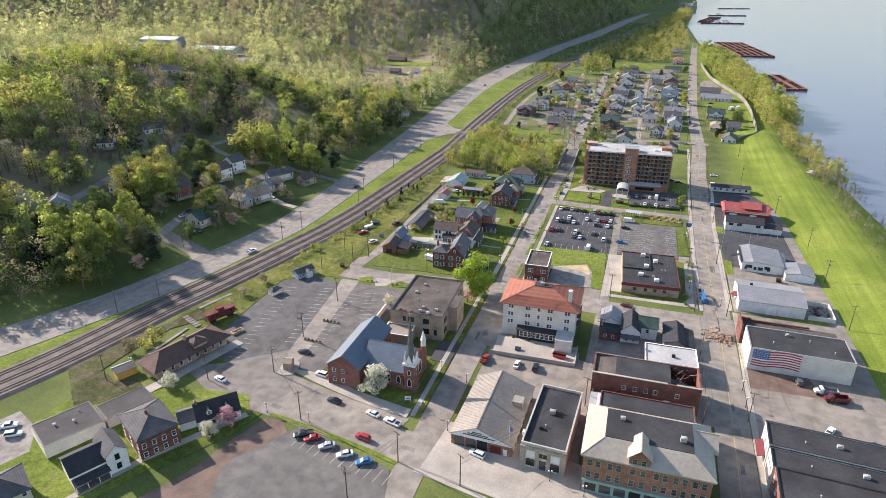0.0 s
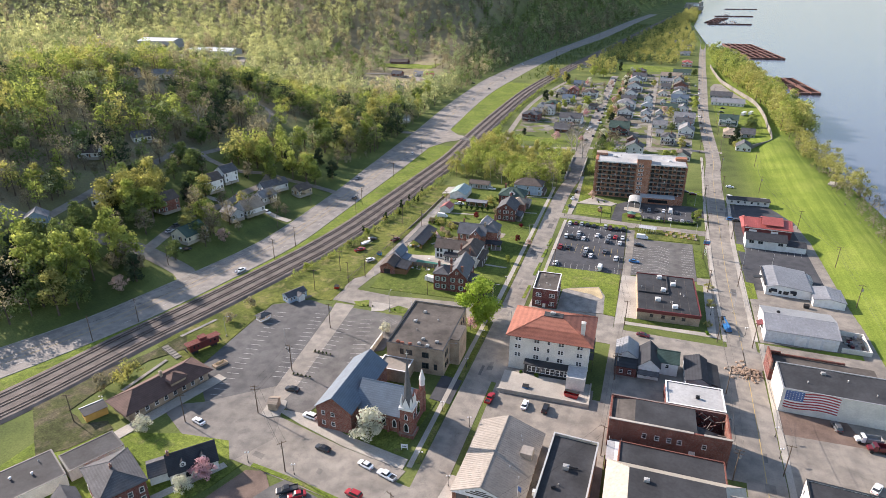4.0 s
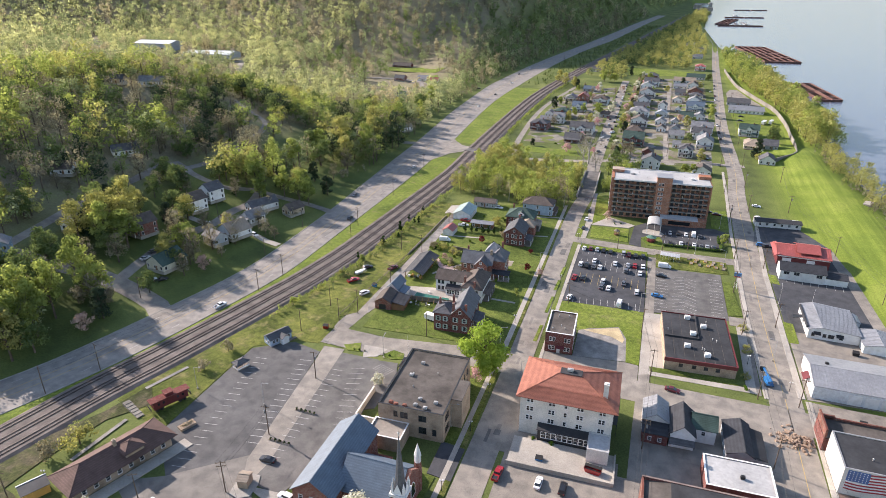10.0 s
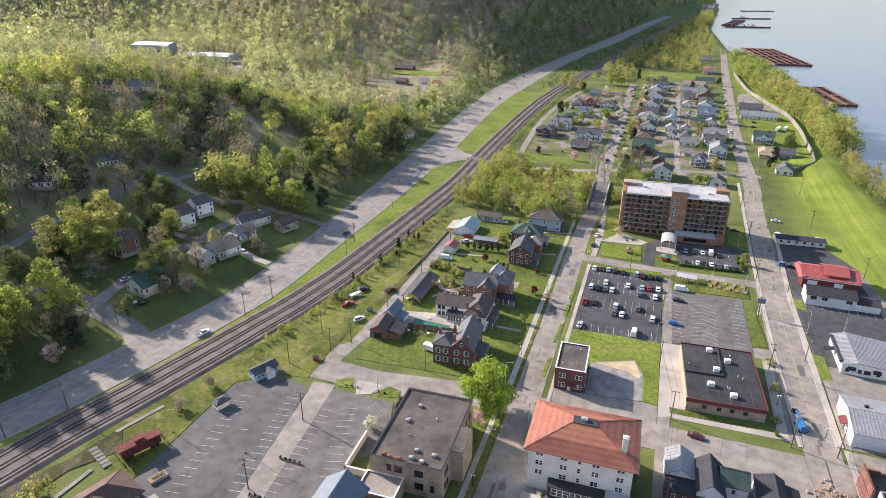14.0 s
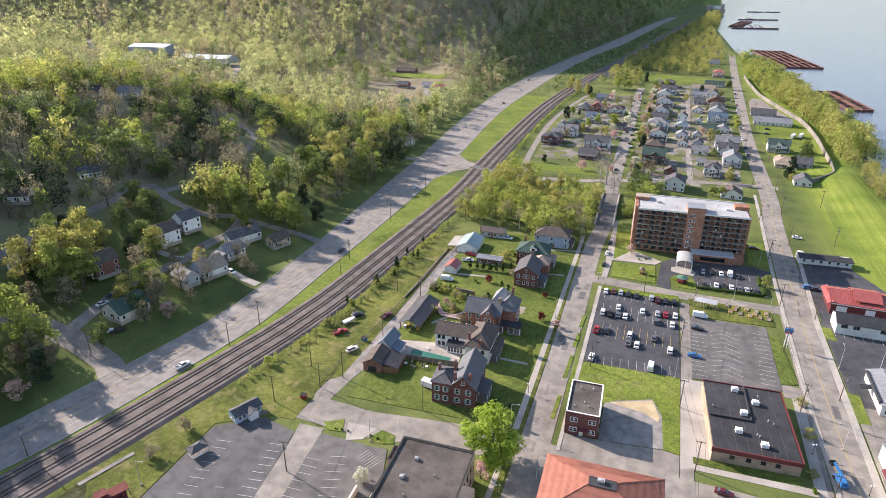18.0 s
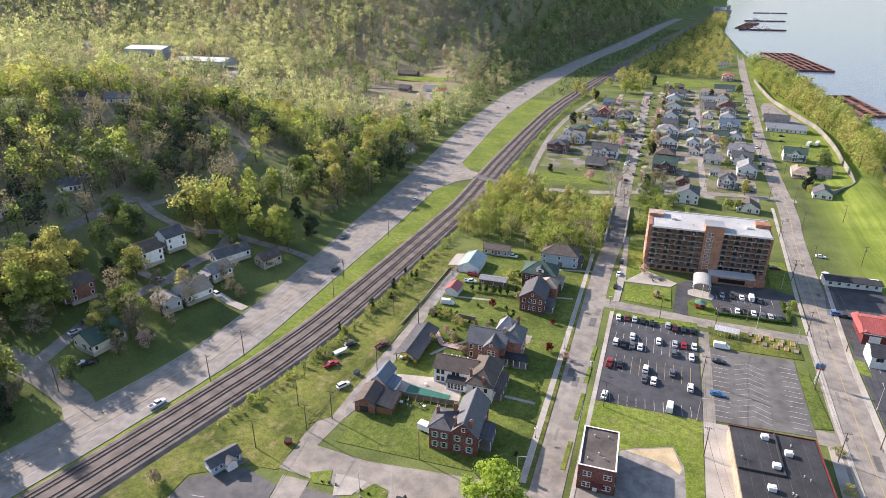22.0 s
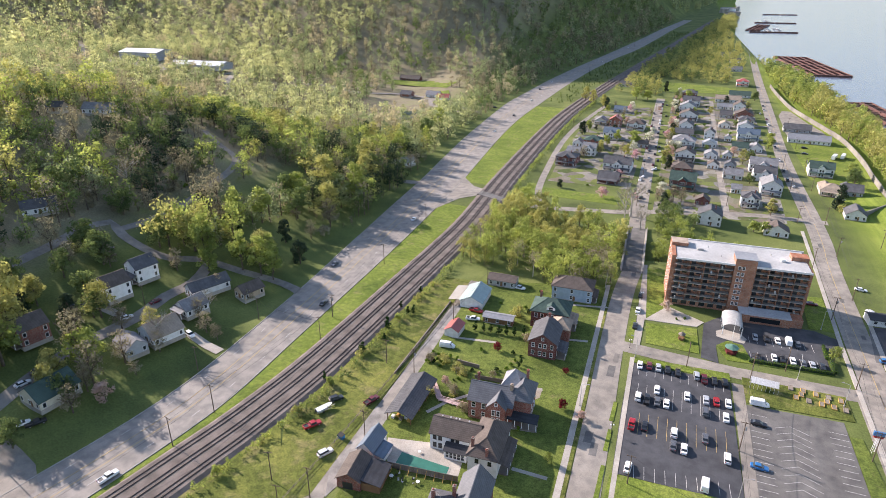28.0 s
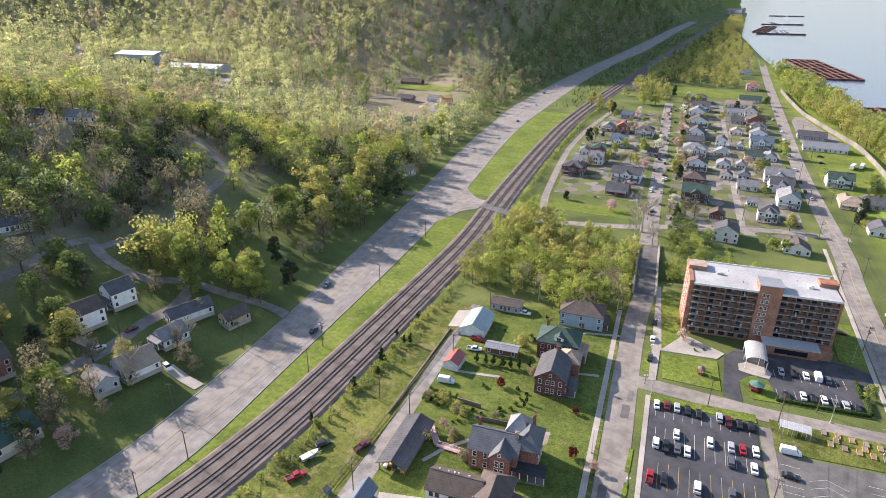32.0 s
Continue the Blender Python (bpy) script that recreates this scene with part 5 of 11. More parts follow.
def simple_house(x, y, rot, w, d, h, rh, wall, roof, label, category="house", kind="gable", axis="x", z=0.0, group="", front=3, side=2, storeys=2, chim=None, por=None, doors=True, name="house", trim="white_paint", pane=True):
    """A house of one block. por: (x, y, w, d, lean)."""
    t = thing(name, x, y, z, rot, label, category, group)
    walls(t, w, d, h, wall, kind, rh, axis)
    part("foundation", Shape().box(-0.08, -0.08, -1.2, w + 0.08, d + 0.08, 0.4), "concrete", t)
    if kind == "hip":
        hip_roof(t, w, d, h, rh, roof)
    elif kind == "flat":
        flat_roof(t, w, d, h, roof, wall)
    else:
        gable_roof(t, w, d, h, rh, roof, axis)
    zs = [1.65 + 2.85 * k for k in range(storeys)]
    for sd, n, ln in (("S", front, w), ("E", side, d), ("W", side, d)):
        if n:
            windows(t, w, d, sd, spread(ln, n, 1.3), zs, trim=trim, pane=pane)
    if doors:
        door(t, w, d, "S", w * 0.5 + (1.0 if front % 2 else 0.0), z=0.3)
    if chim:
        chimney(t, chim[0], chim[1], h * 0.6, h + rh + 0.9)
    if por:
        porch(t, *por[:4], roof=roof, lean=por[4])
    return t


# ---------------------------------------------------------------- trees and shrubs
def leaf_cloud(rng, blobs, n, size, flat=0.0):
    """Corner points of n small leaf sprays scattered in the outer part of some blobs (x, y, z, rx, ry, rz)."""
    b = np.array(blobs, float)
    wgt = b[:, 3] * b[:, 4] + b[:, 3] * b[:, 5]
    pick = rng.choice(len(b), n, p=wgt / wgt.sum())
    d = rng.normal(size=(n, 3))
    d /= np.linalg.norm(d, axis=1)[:, None]
    r = rng.uniform(0.2, 1.4, n) ** 0.6
    c = b[pick, :3] + d * b[pick, 3:6] * r[:, None]
    nrm = d * 1.35 + rng.normal(size=(n, 3)) * 0.38 + np.array([0, 0, 0.25])
    nrm /= np.linalg.norm(nrm, axis=1)[:, None]
    u = np.cross(nrm, rng.normal(size=(n, 3)))
    u /= np.linalg.norm(u, axis=1)[:, None]
    w_ = np.cross(nrm, u)
    s = size * rng.uniform(0.55, 1.3, n)[:, None]
    k = rng.uniform(0.55, 1.0, n)[:, None]
    return np.stack([c - u * s, c - w_ * s * k, c + u * s * 0.9, c + w_ * s * k * 0.8], 1)


def quads_mesh(name, q, material):
    q = q.reshape(-1, 3)
    n = len(q) // 4
    me = bpy.data.meshes.new(name)
    me.vertices.add(len(q))
    me.vertices.foreach_set("co", q.astype(np.float32).ravel())
    me.loops.add(4 * n)
    me.loops.foreach_set("vertex_index", np.arange(4 * n, dtype=np.int32))
    me.polygons.add(n)
    me.polygons.foreach_set("loop_start", np.arange(0, 4 * n, 4, dtype=np.int32))
    me.polygons.foreach_set("loop_total", np.full(n, 4, dtype=np.int32))
    me.materials.append(MATS[material])
    me.update(calc_edges=True)
    return me


def limbs(rng, h, r, spread_, n=6, start=0.3, twigs=2):
    """A tapered trunk with limbs and twigs."""
    s = Shape()
    top = Vector((rng.uniform(-.3, .3), rng.uniform(-.3, .3), h * 0.72))
    s.tube((0, 0, -0.4), (0, 0, h * start), r * 1.25, r, 7)
    s.tube((0, 0, h * start), top, r, r * 0.35, 6)
    for i in range(n):
        a = 2 * math.pi * (i + rng.uniform(-.3, .3)) / n
        z = h * rng.uniform(start * 0.9, 0.6)
        p = Vector((0, 0, z))
        q = p + Vector((math.cos(a) * spread_ * rng.uniform(.5, .75), math.sin(a) * spread_ * rng.uniform(.5, .75), h * rng.uniform(.18, .32)))
        s.tube(p, q, r * 0.5, r * 0.18, 5)
        for _ in range(twigs):
            e = q + Vector((rng.uniform(-1, 1) * spread_ * .35, rng.uniform(-1, 1) * spread_ * .35, h * rng.uniform(.06, .18)))
            s.tube(p.lerp(q, rng.uniform(.5, 1.0)), e, r * 0.18, r * 0.05, 4)
    return s


def crown_blobs(rng, h, rad, base, n=9):
    """Lumps that make an uneven crown between base and h."""
    out = [(0, 0, base + (h - base) * .48, rad * .46, rad * .46, (h - base) * .36)]
    for i in range(n):
        a = rng.uniform(0, 2 * math.pi)
        t = rng.uniform(0.06, 0.97)
        rr = rad * (0.86 * math.sin(math.pi * min(1, t * 0.8 + 0.17)) ** 0.8) * rng.uniform(.45, 1.05)
        k = rad * rng.uniform(.16, .38)
        out.append((math.cos(a) * rr, math.sin(a) * rr, base + (h - base) * t, k, k * rng.uniform(.8, 1.2), k * rng.uniform(.6, 1.0)))
    return out


TREE_KINDS = {}


def tree_kind(name, h, rad, base, material, n=900, size=0.42, seed=1, bark="bark", r=0.25, lumps=10, sparse=False):
    rng = np.random.default_rng(seed)
    blobs = crown_blobs(rng, h, rad, base, int(lumps * 1.9))
    cr = quads_mesh("crown", leaf_cloud(rng, blobs, int(n * 1.3), size * 0.82), material)
    tr = limbs(rng, h, r, rad, 9 if sparse else 6, 0.25 if sparse else 0.3, 5 if sparse else 2).mesh("trunk", bark)
    TREE_KINDS[name] = (tr, cr)


tree_kind("maple", 12, 5.6, 1.8, "leaf_fresh", 5600, 0.36, 2, r=0.3, lumps=16)
tree_kind("round_spring", 10, 4.2, 1.8, "leaf_spring", 1500, 0.42, 3, r=0.22, lumps=12)
tree_kind("tall_spring", 15, 4.6, 3, "leaf_spring", 1800, 0.45, 4, r=0.28, lumps=15)
tree_kind("tall_yellow", 14, 5.2, 3, "leaf_yellow", 1700, 0.42, 5, r=0.28, lumps=15)
tree_kind("mid_green", 12, 5.0, 2.4, "leaf_mid", 1500, 0.46, 6, r=0.26, lumps=13)
tree_kind("evergreen", 11, 3.4, 1.0, "leaf_dark", 1700, 0.4, 7, r=0.24, lumps=22)
tree_kind("twiggy", 11, 4.6, 2.6, "leaf_twig", 750, 0.3, 8, r=0.24, lumps=12, sparse=True)
tree_kind("bare", 13, 5.6, 4.0, "leaf_twig_grey", 450, 0.24, 9, "bark_pale", r=0.32, lumps=12, sparse=True)
tree_kind("white_blossom", 5.6, 3.0, 0.8, "blossom_white", 1500, 0.26, 10, r=0.14, lumps=10)
tree_kind("pink_blossom", 5.0, 2.7, 1.0, "blossom_pink", 1300, 0.25, 11, r=0.13, lumps=10)
tree_kind("pale_blossom", 5.0, 2.6, 1.0, "blossom_pale", 900, 0.25, 12, r=0.13, lumps=10)
tree_kind("redbud", 5.4, 2.9, 1.4, "blossom_pink", 850, 0.22, 13, r=0.13, lumps=10)
tree_kind("red_maple", 3.2, 1.5, 0.8, "leaf_maroon", 900, 0.18, 14, r=0.09, lumps=16)
tree_kind("cone", 3.6, 0.95, 0.1, "hedge_dark", 500, 0.2, 15, r=0.08, lumps=9)
tree_kind("shrub", 1.5, 1.0, 0.05, "hedge_leaf", 320, 0.18, 16, r=0.05, lumps=6)
tree_kind("shrub_dark", 1.4, 0.95, 0.05, "hedge_dark", 320, 0.18, 17, r=0.05, lumps=6)
tree_kind("bush_pale", 3.4, 2.4, 0.3, "leaf_yellow", 600, 0.22, 18, r=0.08, lumps=9)
tree_kind("bush_red", 3.2, 2.2, 0.3, "leaf_twig", 550, 0.22, 19, r=0.08, lumps=9)
TREE_LABELS = {
    "maple": "broad round tree in bright spring-green leaf", "round_spring": "round tree in fresh yellow-green leaf", "tall_spring": "tall tree in fresh yellow-green leaf",
    "tall_yellow": "tall tree with yellow spring catkins and open crown", "mid_green": "leafy tree with a deep green crown", "evergreen": "tall dense dark evergreen tree",
    "twiggy": "open tree in bud with brown twigs", "bare": "bare pale-barked tree with spreading limbs", "white_blossom": "small tree covered in white blossom",
    "pink_blossom": "small tree covered in pink blossom", "pale_blossom": "small tree with pale pink blossom", "redbud": "small tree with purple-pink blossom",
    "red_maple": "small maple with dark red leaves", "cone": "clipped dark conical evergreen shrub", "shrub": "rounded light green garden shrub", "shrub_dark": "rounded dark green garden shrub",
    "bush_pale": "loose yellow-green garden bush", "bush_red": "loose reddish-brown garden bush"}


def tree(kind, x, y, k=1.0, z=None, rot=None):
    cat = "shrub" if kind.startswith(("shrub", "bush", "cone")) else "tree"
    t = thing(cat, x, y, land(x, y) if z is None else z, random.uniform(0, 360) if rot is None else rot, TREE_LABELS[kind], cat, "", k)
    t.matrix_basis = t.matrix_basis @ Matrix.Diagonal((random.uniform(.88, 1.14), random.uniform(.88, 1.14), random.uniform(.85, 1.18), 1))
    tr, cr = TREE_KINDS[kind]
    part("trunk", tr, "", t)
    part("crown", cr, "", t)


def woods(name, label, spots, seed, variants, material, bark="bark"):
    """Many trees that nobody could count, as one mesh of leaves and one of stems."""
    rng = np.random.default_rng(seed)
    temps = [leaf_cloud(rng, crown_blobs(rng, 10, rad, base, lumps), n, size) for rad, base, lumps, n, size in variants]
    out = []
    stems = Shape()
    for x, y, k in spots:
        q = temps[rng.integers(len(temps))].copy()
        a = rng.uniform(0, 2 * math.pi)
        c, s = math.cos(a), math.sin(a)
        kz = k * rng.uniform(.85, 1.2)
        qx = (q[..., 0] * c - q[..., 1] * s) * k + x
        qy = (q[..., 0] * s + q[..., 1] * c) * k + y
        z0 = land(x, y)
        out.append(np.stack([qx, qy, q[..., 2] * kz + z0], -1))
        stems.tube((x, y, z0 - 0.5), (x + rng.uniform(-.5, .5), y + rng.uniform(-.5, .5), z0 + 7 * kz), 0.22 * k, 0.08 * k, 4, False)
    ob = new(name, quads_mesh(name, np.concatenate(out), material))
    tagged(ob, label, "trees", "", "stuff")
    part("stems", stems, bark, ob)
    return ob


# ---------------------------------------------------------------- the large buildings of the town
# brick hall on the corner, with a tan metal mansard
t = thing("corner_hall", -4.8, 123.7, 0, 0.9, "three-storey brown brick hall with a tan metal mansard roof", "building", scale=1.027)
walls(t, 29.2, 19, 11.4, "brick_rust")
hip_roof(t, 29.2, 19, 11.4, 3.0, "metal_tan", o=0.7, top=(20.5, 11.5), name="mansard_roof")
part("roof_deck", Shape().box(4.4, 4.0, 14.5, 24.8, 15.0, 14.75), "tar_roof", t)
walls(t, 25, 12, 8.0, "brick_rust", x=2, y=19)
part("rear_roof", Shape().box(2.2, 19, 8.0, 26.8, 30.8, 8.2), "tar_roof", t)
part("rear_parapet", Shape().box(2, 30.7, 8.0, 27, 31, 8.5).box(2, 19, 8.0, 2.3, 30.7, 8.5).box(26.7, 19, 8.0, 27, 30.7, 8.5), "brick_old", t)
part("gable_wall", Shape().add([(10.4, -0.4, 10), (15.2, -0.4, 10), (15.2, 5, 10), (10.4, 5, 10), (10.4, -0.4, 14), (15.2, -0.4, 14), (15.2, 5, 14), (10.4, 5, 14), (12.8, -0.4, 16.2), (12.8, 5, 16.2)],
     [(0, 1, 5, 8, 4), (1, 2, 6, 5), (3, 0, 4, 7), (5, 6, 9, 8), (7, 4, 8, 9)]), "brick_rust", t)
gable_roof(t, 4.8, 6.0, 14, 2.2, "metal_tan", "y", 0.5, x=10.4, y=-0.4, name="gable_roof")
windows(t, 29.2, 19, "S", [1.6, 3.6, 6.4, 8.4, 11.6, 14.0, 17.0, 19.0, 21.4, 23.4, 25.6, 27.6], [5.6, 9.2], 1.05, 1.75, "teal_trim")
windows(t, 29.2, 19, "E", [2.5, 5.5, 8.5, 11.5, 14.5, 17], [5.6, 9.2], 1.05, 1.75, "teal_trim")
windows(t, 29.2, 19, "S", [11.8, 13.8], [12.6], 1.0, 1.3, "teal_trim", at=pose(0, -0.4, 0))
part("shop_front", Shape().box(0.4, -0.25, 0.2, 28.8, 0, 3.6).box(0.2, -0.5, 3.6, 29, 0, 4.1), "teal_trim", t)
for k in range(8):
    part("shop_window", Shape().box(1.0 + k * 3.5, -0.32, 0.8, 3.7 + k * 3.5, -0.2, 3.1), "glass_dark", t)
part("cornice", Shape().box(-0.5, -0.5, 11.0, 29.7, -0.1, 11.4), "metal_tan", t)
roof_unit(t, 8.2, 11.5, 14.75, 1.2, 0.9, 0.8)
roof_unit(t, 22.4, 7.6, 14.75, 1.4, 1.0, 1.3)
walls(t, 5.5, 10, 11.4, "brick_rust", x=24, y=10)
gable_roof(t, 6, 7, 11.4, 2.6, "metal_tan", "x", 0.5, x=24.5, y=10, name="side_gable_roof")

t = thing("lean_to_range", -6.2, 152.9, 0, 1.1, "low lean-to with patched white metal roofing", "building", scale=1.034)
walls(t, 16, 6.5, 3.6, "brick_dark")
for k in range(8):
    part("roof_sheet", Shape().slab([(k * 2, -0.2, 3.7 + 0.03 * (k % 3)), (k * 2 + 1.95, -0.2, 3.7 + 0.03 * (k % 3)), (k * 2 + 1.95, 6.6, 4.4 + 0.05 * (k % 2)), (k * 2, 6.6, 4.4 + 0.05 * (k % 2))], 0.08), ("membrane_grey", "metal_white", "metal_grey")[k % 3], t)

# fire station
t = thing("fire_station", -41.1, 129.5, 0, -0.8, "fire station with a ribbed tan metal roof and brick sides", "fire station", scale=1.019)
walls(t, 17, 27, 3.9, "brick_rust", "gable", 3.4, "y", ridge=0.42)
gable_roof(t, 17, 27, 3.9, 3.4, "metal_taupe", "y", 0.5, ridge=0.42, ribs=0.75)
g = Shape().add([(-0.3, -0.12, 3.3), (17.3, -0.12, 3.3), (17.3, -0.12, 3.9), (7.14, -0.12, 7.3), (-0.3, -0.12, 3.95)], [(0, 1, 2, 3, 4)])
g.add([(-0.3, 0.02, 3.3), (17.3, 0.02, 3.3), (17.3, 0.02, 3.9), (7.14, 0.02, 7.3), (-0.3, 0.02, 3.95)], [(4, 3, 2, 1, 0)])
part("gable_panel", g, "metal_white", t, "pale painted metal gable")
# no bay is cut into the wall; dark panels stand for the shade inside
for k, mt in enumerate(("glass_dark", "glass_dark", "glass_dark")):
    part("bay_opening", Shape().box(1.0 + k * 3.2, -0.08, 0.05, 3.9 + k * 3.2, 0.05, 3.2), mt, t, "dark panel standing for the shaded inside of an engine bay")
for k in range(4):
    part("bay_pillar", Shape().box(0.6 + k * 3.2, -0.18, 0, 1.0 + k * 3.2, 0.1, 3.3), "brick_rust", t)
part("red_panel", Shape().box(11.0, -0.1, 0.1, 14.0, 0.05, 2.6), "red_panel", t, "faded red panelled door")
door(t, 17, 27, "S", 15.2, 1.1, 2.1, "white_paint")
for z, a, b in ((5.55, 5.9, 8.6), (5.0, 4.6, 10.2), (4.45, 3.4, 12.4)):
    part("lettering_bar", Shape().box(a, -0.17, z - 0.16, b, -0.12, z + 0.16), "letter_dark", t, "row of dark sign lettering, too small to read")
windows(t, 17, 27, "E", spread(27, 8, 2), [2.0], 0.9, 1.2)
vent(t, 12, 22, 5.6), vent(t, 12.6, 20.6, 5.4), vent(t, 11.8, 10, 5.7), vent(t, 14.6, 8, 4.8)
part("roof_hatch", Shape().box(13.2, 15.2, 4.2, 16.2, 18.4, 6.4), "metal_taupe", t)
part("air_unit", Shape().box(-0.9, 22, 1.2, -0.1, 23.2, 2.4), "galvanised", t)

# flat-roofed stone bank
t = thing("stone_bank", -21.1, 127.4, 0, -2.0, "small cream stone bank with a flat dark roof", "building", scale=1.024)
walls(t, 11.6, 26, 7.0, "brick_cream")
flat_roof(t, 11.6, 26, 7.0, "tar_roof", "brick_cream", "galvanised", 0.8)
part("front_pier", Shape().box(-0.12, -0.3, 0, 1.2, 0, 6.9), "stone", t)
part("front_pier", Shape().box(10.4, -0.3, 0, 11.72, 0, 6.9), "stone", t)
part("front_pier", Shape().box(4.0, -0.3, 0, 4.8, 0, 6.9), "stone", t)
part("front_pier", Shape().box(6.9, -0.3, 0, 7.7, 0, 6.9), "stone", t)
part("entablature", Shape().box(-0.2, -0.45, 6.2, 11.8, 0, 7.0), "stone", t)
for a, b, z0, z1, m in ((1.5, 3.8, 0.7, 2.9, "glass_dark"), (1.5, 3.8, 3.4, 5.6, "white_paint"), (7.9, 10.2, 0.7, 2.9, "glass_dark"), (7.9, 10.2, 3.4, 5.6, "white_paint"), (5.0, 6.7, 0.2, 3.0, "glass_dark")):
    part("front_panel", Shape().box(a, -0.12, z0, b, 0.05, z1), m, t)
windows(t, 11.6, 26, "S", [5.3, 6.4], [4.6], 0.7, 1.0, "dark_metal")
roof_unit(t, 5.2, 14.5, 7.05, 1.5, 1.2, 1.2)
roof_unit(t, 3.6, 7.4, 7.05, 1.0, 0.9, 0.7, "dark_metal")
vent(t, 4.6, 8.6, 7.05)
part("roof_duct", Shape().tube((5.8, 15.2, 7.5), (8.0, 15.4, 7.5), 0.25), "dark_metal", t)
part("air_unit", Shape().box(-0.7, 4.0, 6.4, 0.1, 5.0, 7.6), "white_paint", t)

# derelict brick block
t = thing("derelict_block", -6.6, 162.7, 0, 1.7, "derelict red brick block with a partly collapsed dark roof", "building", scale=1.036)
walls(t, 30.2, 0.5, 9.2, "brick_old")
walls(t, 30.2, 0.5, 9.0, "brick_dark", y=11)
walls(t, 0.5, 10.5, 8.8, "brick_old", y=0.5)
walls(t, 0.5, 10.5, 9.2, "brick_old", x=29.7, y=0.5)
part("roof", Shape().box(6.5, 0.5, 8.5, 22, 11, 8.85), "tar_roof", t, "patched tar roof")
part("roof", Shape().slab([(0.5, 0.5, 8.2), (6.5, 0.5, 8.8), (6.5, 11, 8.8), (0.5, 11, 8.0)], 0.25), "tar_brown", t, "broken tar roof end")
part("roof", Shape().slab([(22, 0.5, 8.4), (29.7, 0.5, 7.4), (29.7, 5, 6.2), (22, 5, 8.2)], 0.25), "tar_roof", t, "sagging collapsed roof end")
rng_r = random.Random(5)
for k in range(26):
    a, b_ = rng_r.uniform(21.5, 29), rng_r.uniform(3.5, 10.5)
    an, ln = rng_r.uniform(0, 3.14), rng_r.uniform(1.2, 3.6)
    part("broken_beam", Shape().tube((a, b_, rng_r.uniform(6.2, 8.2)), (a + ln * math.cos(an), min(10.8, b_ + ln * math.sin(an)), rng_r.uniform(6.4, 8.8)), 0.12, sides=4), ("dark_metal", "wood_grey", "rust_barge")[k % 3], t)
part("coping", Shape().box(-0.1, -0.1, 9.2, 21, 0.6, 9.36).box(23.5, -0.1, 9.2, 30.3, 0.6, 9.36), "concrete", t)
windows(t, 30.2, 11.5, "S", [9.2, 12.4, 15.4, 18.0, 24.0], [5.7], 0.95, 1.3, "white_paint")
door(t, 30.2, 11.5, "S", 21.4, 1.6, 1.2, "white_paint", 2.4)
part("fire_stairs", Shape().box(0.6, -1.6, 2.6, 3.8, -0.2, 2.75).box(0.6, -1.6, 2.75, 0.68, -0.2, 3.7).box(3.7, -1.6, 2.75, 3.8, -0.2, 3.7).box(0.6, -1.6, 0, 0.75, -1.45, 2.6).box(3.65, -1.6, 0, 3.8, -1.45, 2.6), "grey_metal", t)

t = thing("white_roofed_shop", 8.7, 181.6, 0, 2.2, "low shop with a flat white membrane roof", "building", scale=1.045)
walls(t, 15.8, 11, 4.4, "brick_dark")
flat_roof(t, 15.8, 11, 4.4, "membrane_white", "brick_dark", "white_paint", 0.25)
roof_unit(t, 8.6, 4.6, 4.45, 1.0, 0.8, 0.9, "dark_metal")
windows(t, 15.8, 11, "E", [2.5, 5.5, 8.5], [1.8], 1.6, 1.4)

# three old houses on the cross street
t = thing("narrow_house", -7.4, 198.2, 0, 1.6, "narrow white house with a patched metal gable roof", "house", scale=1.044)
walls(t, 6.6, 9, 4.6, "siding_white", "gable", 2.0, "y", y=4.3)
gable_roof(t, 6.6, 9, 4.6, 2.0, "metal_grey", "y", 0.3, y=4.3, ribs=1.2)
walls(t, 6.6, 4.3, 3.2, "brick_dark")
part("low_roof", Shape().slab([(-0.2, -0.2, 3.4), (6.8, -0.2, 3.4), (6.8, 4.3, 4.3), (-0.2, 4.3, 4.3)], 0.15), "shingle_dark", t)
windows(t, 6.6, 13.3, "S", [2, 4.6], [1.7], 0.8, 1.1)
t = thing("gabled_house", -0.0, 198.8, 0, 1.6, "white house with a dark green-grey cross-gabled roof", "house", scale=1.046)
walls(t, 6.2, 11, 4.6, "siding_white", "gable", 2.6, "y")
gable_roof(t, 6.2, 11, 4.6, 2.6, "shingle_dark", "y", 0.35)
walls(t, 6.2, 6.6, 4.6, "siding_white", "gable", 2.4, "x", x=5.6, y=4.0)
gable_roof(t, 6.2, 6.6, 4.6, 2.4, "shingle_green", "x", 0.35, x=5.6, y=4.0, name="wing_roof")
windows(t, 6.2, 11, "S", [2, 4.2], [1.6], 0.8, 1.2)
windows(t, 6.2, 11, "S", [8.6], [3.2], 0.9, 1.2, at=pose(0, 4.0, 0))
part("porch_roof", Shape().slab([(-0.2, -2.0, 2.6), (6.3, -2.0, 2.6), (6.3, 0, 3.2), (-0.2, 0, 3.2)], 0.14), "shingle_grey", t)
t = thing("grey_shed_house", 14.6, 196.9, 0, 1.4, "dark grey house with a low sheet roof", "house", scale=1.050)
walls(t, 6.5, 13.5, 3.4, "siding_grey", "gable", 1.4, "y", ridge=0.65)
gable_roof(t, 6.5, 13.5, 3.4, 1.4, "shingle_dark", "y", 0.3, ridge=0.65)
walls(t, 3.2, 11.5, 2.6, "siding_grey", x=6.5, y=0.5)
part("lean_roof", Shape().slab([(6.4, 0.3, 3.6), (9.9, 0.3, 2.7), (9.9, 12.2, 2.7), (6.4, 12.2, 3.6)], 0.12), "tar_roof", t)
windows(t, 6.5, 13.5, "W", [3, 7, 10.5], [1.7], 0.8, 1.1)

